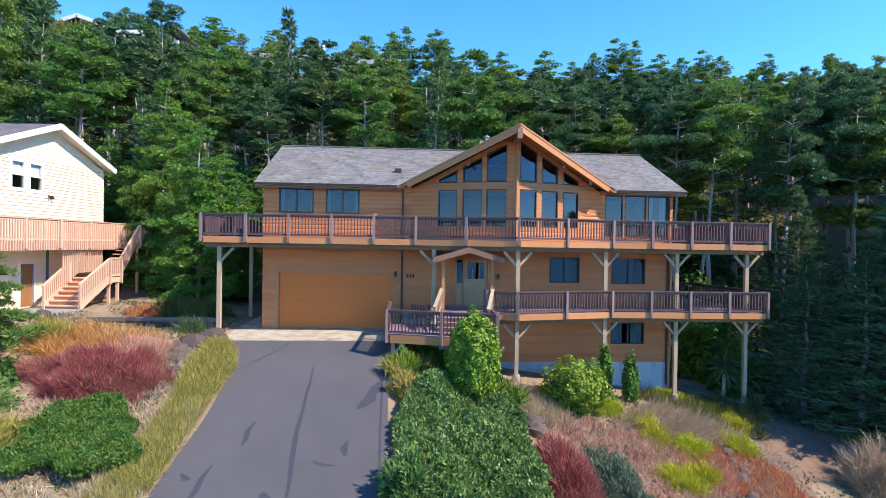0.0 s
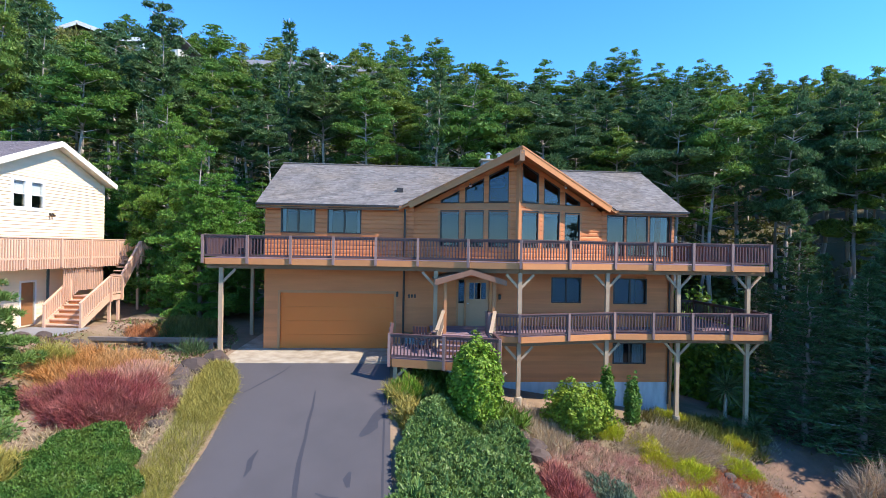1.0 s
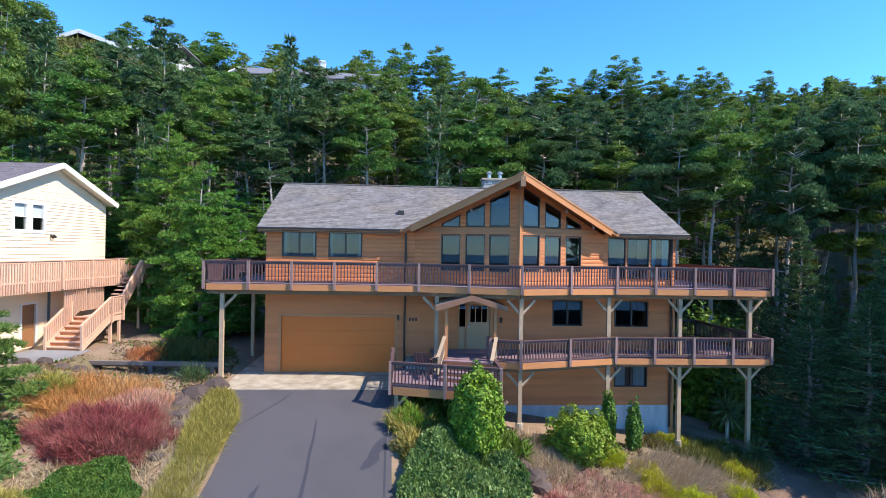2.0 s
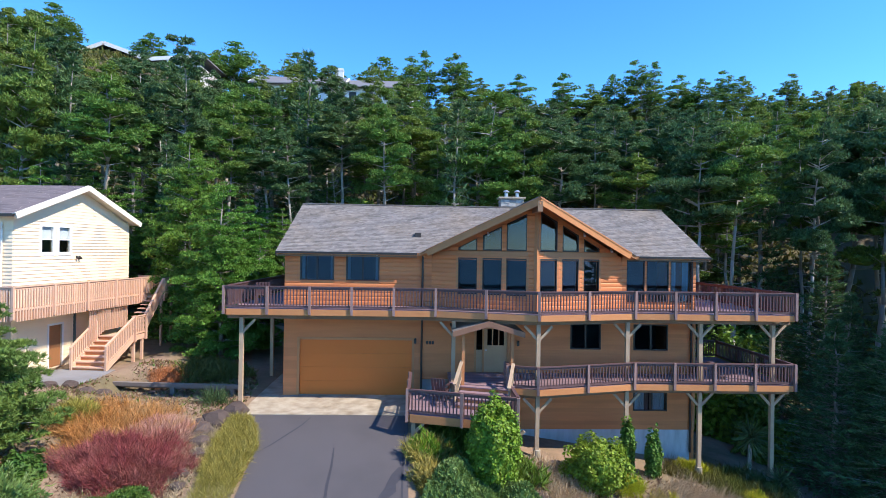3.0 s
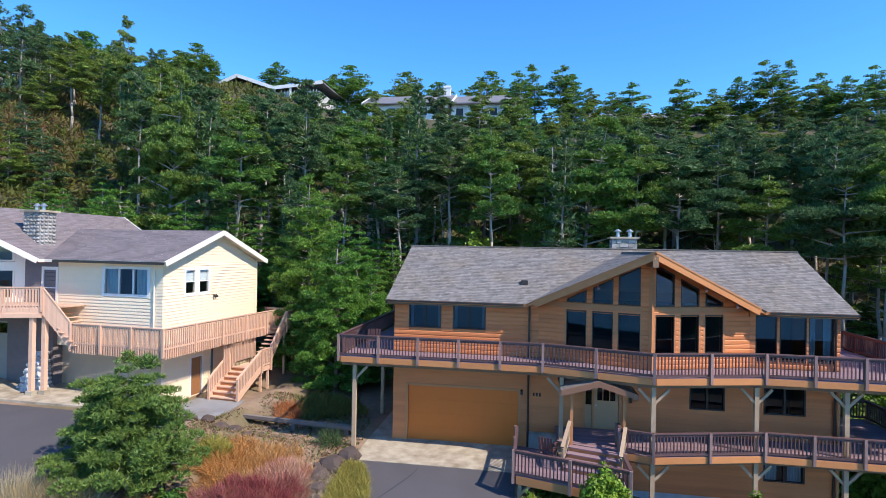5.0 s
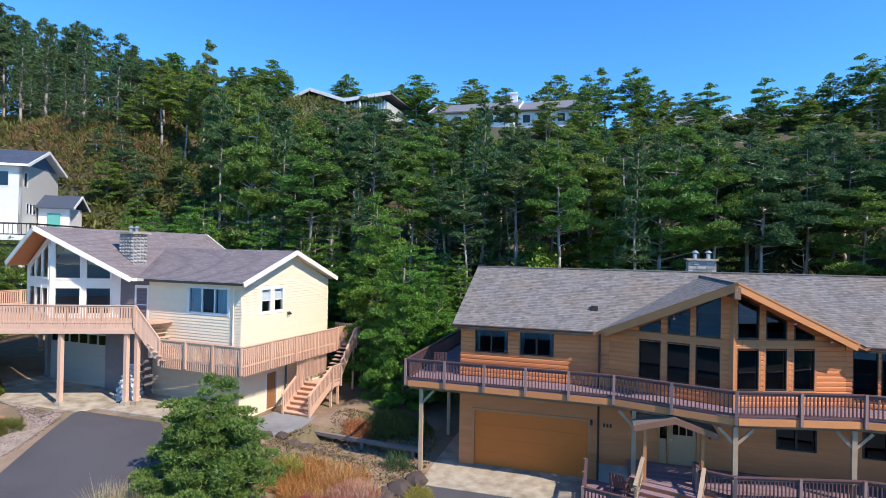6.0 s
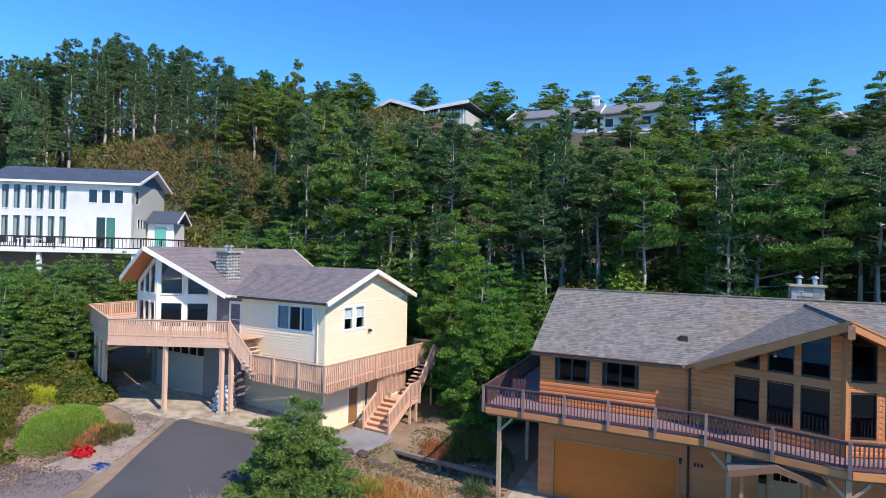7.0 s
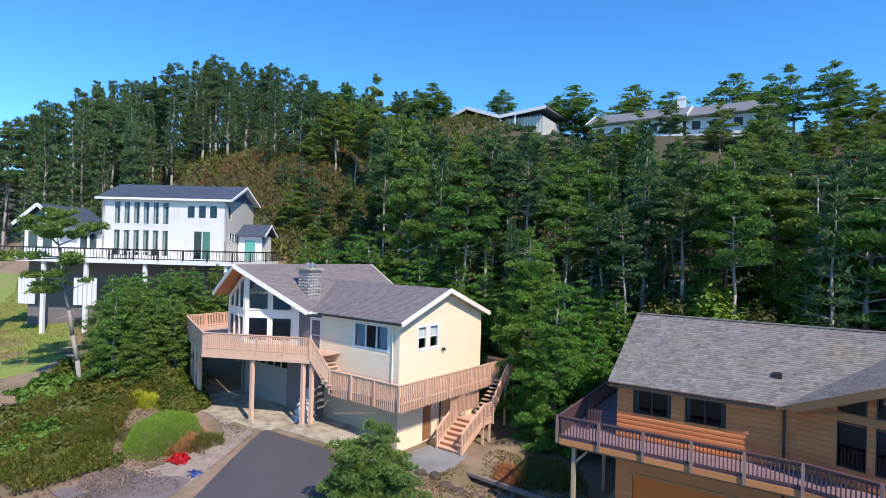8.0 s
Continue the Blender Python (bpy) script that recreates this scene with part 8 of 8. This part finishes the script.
patch_grass("litter", "brown litter over the garden soil", in_rows([(-14, -30, -18.5), (-10, -29, -20.8), (-7, -28, -20.6), (-4.5, -30, -21.5)]), 4000, 0.13, "litter", 42, blades=3, wid=0.35, spread=1.1, up=0.3)
mound("red_flowers", "small clump of bright red flowers", "flowers", -20.5, -7.3, 0.62, 0.42, 0.35, "red_flower", 1500, 0.12, seed=85)
mound("blue_flowers", "small clump of blue flowers", "flowers", -18.6, -7.7, 0.5, 0.38, 0.16, "blue_flower", 900, 0.1, seed=86)
GARDEN = in_rows([(-13, -34, -23.8), (-11, -34, -23.0), (-9.5, -34, -22.6), (-8.0, -35, -25.5), (-5.5, -36, -28.5), (-4.0, -37, -29.5), (-2.5, -38, -32), (-0.5, -39, -33)])
cover("groundcover", "mixed green groundcover over the garden slope", "groundcover", GARDEN, 0.34, 12000, 0.19, "garden_cover", 130, wid=0.35)
cover("groundcover", "olive and yellow groundcover over the garden slope", "groundcover", GARDEN, 0.3, 3400, 0.15, "grass_yellow", 131, wid=0.3)
cover("groundcover", "brownish heath over the garden slope", "groundcover", GARDEN, 0.28, 5500, 0.22, "leaf_olive", 132, wid=0.25)
patch_grass("pebbles", "pale and dark pebbles round the garden bed", in_rows([(-8.4, -21.6, -18.2), (-6.5, -20.6, -18.4), (-4.4, -21.0, -19.2), (-3.2, -23.5, -19.8)]), 2000, 0.07, "gravel", 36, blades=2, wid=0.9, up=0.2)
patch_grass("pebbles", "grey and dark pebbles on the gravel strip", in_ellipse(-20.2, -10.2, 2.4, 1.7), 2600, 0.1, "gravel", 33, blades=2, wid=0.8)
for i, (x, y, r, mt) in enumerate(((-29.5, -9.6, 1.5, "leaf_mid"), (-26.5, -10.3, 1.2, "leaf_olive"), (-31.5, -7.2, 1.6, "leaf_olive"), (-33.2, -4.6, 2.0, "garden_cover"), (-31.2, -5.6, 1.3, "garden_cover"), (-36, -7, 2.0, "leaf_mid"), (-33, -10.5, 1.7, "leaf_olive"), (-38.5, -4.0, 2.0, "garden_cover"), (-23.6, -9.4, 0.9, "leaf_olive"), (-28.6, -11.6, 1.3, "leaf_mid"), (-34.5, -2.0, 1.8, "leaf_mid"))):
    mound("garden_shrub", "rounded green shrub on the garden slope", "shrub", x, y, r, r * 0.9, r * 0.45, mt, 2600, 0.2, seed=90 + i, group="garden shrubs")
draped("lawn_turf", [(-9, -54, -41.5), (-6, -60, -41.0), (-3, -66, -43), (0, -72, -49), (3.5, -80, -56), (9, -92, -60)], 0.02, "turf", "sunlit yellow-green lawn below the white house", "lawn", n=14)
patch_grass("lawn", "sunlit green lawn below the white house", in_rows([(-14, -62, -42), (-6, -64, -43), (0, -68, -44), (5, -76, -53), (9, -86, -60)]), 16000, 0.24, "lawn_dry", 31, blades=4, wid=0.12)

# strap-leaved palms beside the deck
for x, y, h, s in ((19.5, -0.9, 1.9, 1.0), (20.2, -1.9, 0.5, 0.8), (19.0, -1.5, 0.4, 0.6)):
    rngp = np.random.default_rng(int(x * 10))
    pl_ = thing("cabbage_palm", "dark spiky strap-leaved palm beside the deck post", "palm", at=pose(x, y, ground_z(x, y)))
    bm = bmesh.new()
    tube(bm, (0, 0, -0.2), (0.05, 0, h), 0.09, 0.07, 8)
    part("trunk", bm, "bark", pl_)
    for k in range(3):
        pts = np.tile(np.array((0.05, 0.0, h - 0.12 * k)), (70, 1)) + rngp.normal(size=(70, 3)) * 0.05
        dd = unit(rngp.normal(size=(70, 3)) + np.array((0, 0, 0.35 - 0.3 * k)))
        part("leaf_crown", tufts("leaf_crown", pts, dd, rngp.uniform(0.8, 1.1, 70) * s, "sword", rngp, blades=1, width=0.07, spread=0.1), None, pl_)
mound("silvery_shrub", "pale silvery shrub at the path's edge", "shrub", 21.9, -6.4, 1.1, 0.9, 1.5, "grass_dry", 2200, 0.5, style="tuft", seed=99, up=1.2, wid=0.05)
draped("sandy_strip", [(-10.5, -21.6, -17.5), (-8.4, -20.9, -17.95), (-6.2, -20.5, -18.7), (-4.4, -20.9, -19.4), (-3.4, -22.6, -19.9), (-2.9, -25.0, -20.4)], 0.03, "path_pale", "pale sandy strip between the garden bed and the driveway", "path")
draped("dirt_path", [(-14, 14.6, 25), (-10.5, 15.6, 25), (-8.6, 16.9, 25), (-6.9, 17.0, 25), (-5.6, 18.3, 25.4), (-4.4, 18.6, 25.5), (-3.3, 19.7, 25.5), (-1.6, 20.2, 25.2), (0.5, 21.6, 25.0), (5, 21.8, 24.5)], 0.012, "path", "pale brown dirt path beside the bank", "path")


patch_grass("litter", "dry litter and weeds along the path's edge", in_rows([(-12, 14.9, 16.6), (-8.6, 16.2, 17.6), (-6.9, 16.7, 17.8), (-3.3, 19.0, 20.4), (0.5, 20.8, 22.2)]), 1800, 0.22, "grass_dry", 34, blades=3, wid=0.08, spread=0.9)
patch_grass("litter", "leaf litter and twigs on the dirt path", in_rows([(-12, 16, 25), (-6.9, 17.5, 25), (-3.3, 20, 25.5), (0.5, 21.5, 25)]), 1500, 0.12, "leaf_olive", 35, blades=2, wid=0.4, spread=1.2, up=0.3)


def rock(x, y, r, seed, label="rough brown rock at the edge of the bed", flat=0.7, z=None):
    rg = random.Random(seed)
    bm = bmesh.new()
    bmesh.ops.create_icosphere(bm, subdivisions=2, radius=1.0)
    for v in bm.verts:
        v.co *= 1 + 0.35 * noise.noise(v.co * 1.3 + Vector((seed * 3.1, 0, 0)))
        v.co = Vector((v.co.x * r * 1.15, v.co.y * r, v.co.z * r * flat))
    solid("rock", bm, "rock", label, "rock", at=pose(x, y, (ground_z(x, y) if z is None else z) + r * 0.22, 0, 0, rg.uniform(0, 360)), group="edge rocks")


for i, (x, y, r) in enumerate(((9.9, -5.3, 0.42), (10.05, -5.75, 0.36), (9.6, -4.9, 0.3), (-2.3, -3.3, 0.5), (-2.55, -4.0, 0.42), (-2.35, -4.6, 0.34), (-1.85, -2.6, 0.45), (-2.2, -5.2, 0.3), (-2.3, -5.7, 0.26), (-2.45, -6.2, 0.3), (-2.2, -6.7, 0.22), (-2.75, -3.6, 0.28),
                              (16.9, -4.3, 0.2), (16.95, -4.8, 0.22), (17.0, -5.3, 0.24), (16.85, -5.8, 0.2), (16.95, -6.3, 0.26), (16.7, -6.7, 0.24), (16.9, -7.2, 0.2), (16.5, -7.5, 0.22), (-8.9, -1.4, 0.3), (-8.1, -1.7, 0.35), (-9.6, -1.6, 0.3), (-10.4, -2.2, 0.32), (-7.3, -1.8, 0.3))):
    rock(x, y, r, i)
rng = random.Random(44)
for i in range(46):
    x, y = rng.uniform(-9.4, -2.2), rng.uniform(-3.4, 3.4)
    if x < -8.3 and y > -2.4:
        continue
    rock(x, y, rng.uniform(0.06, 0.17), 60 + i, "small brown stone in the rough soil")
LITTER = in_rows([(-14, -9.5, -1.4), (-10, -9.0, -1.7), (-6, -8.6, -1.9), (-3.5, -9.0, -1.9), (-1.5, -9.4, -1.8), (1.5, -8.4, -2.2), (3.6, -8.0, -3.0)])
patch_grass("litter", "brown leaf litter and twigs in the bed", LITTER, 6000, 0.13, "litter", 37, blades=3, wid=0.35, spread=1.1, up=0.3)
patch_grass("litter", "pale dry stems lying in the bed", LITTER, 3600, 0.22, "grass_dry", 38, blades=2, wid=0.06, spread=1.2, up=0.25)
patch_grass("weeds", "small green weeds in the rough soil", LITTER, 1500, 0.14, "leaf_mid", 39, blades=3, wid=0.3, spread=0.8)
patch_grass("litter", "brown litter and dry stems over the bank", in_ellipse(14.6, -6.0, 4.2, 3.4), 3200, 0.16, "litter", 40, blades=3, wid=0.3, spread=1.1, up=0.3)
patch_grass("litter", "pale dry stems over the bank", in_ellipse(14.6, -5.6, 4.0, 3.0), 2200, 0.34, "grass_dry", 41, blades=3, wid=0.04, spread=0.9, up=0.4, lean=(0.6, -0.4))
# timber edge behind the left bed
for a, b, zz in (((-8.6, 0.8), (-2.5, -0.2), 0.42),):
    lg = thing("timber_edging", "long weathered timber rail on short posts behind the bed", "edging")
    za, zb = 0.27, 0.40
    bm = bmesh.new()
    beam(bm, (*a, za), (*b, zb), 0.2, 0.16)
    part("rail", bm, "log", lg)
    bm = bmesh.new()
    beam(bm, (a[0], a[1] + 0.25, za - 0.12), (b[0], b[1] + 0.25, zb - 0.12), 0.2, 0.16)
    part("rail", bm, "log", lg)
    for t in (0.05, 0.5, 0.95):
        c = Vector((*a, za)).lerp(Vector((*b, zb)), t)
        bm = bmesh.new()
        box(bm, c.x - 0.08, c.x + 0.08, c.y - 0.08, c.y + 0.08, -0.3, c.z - 0.07)
        part("post", bm, "log", lg)
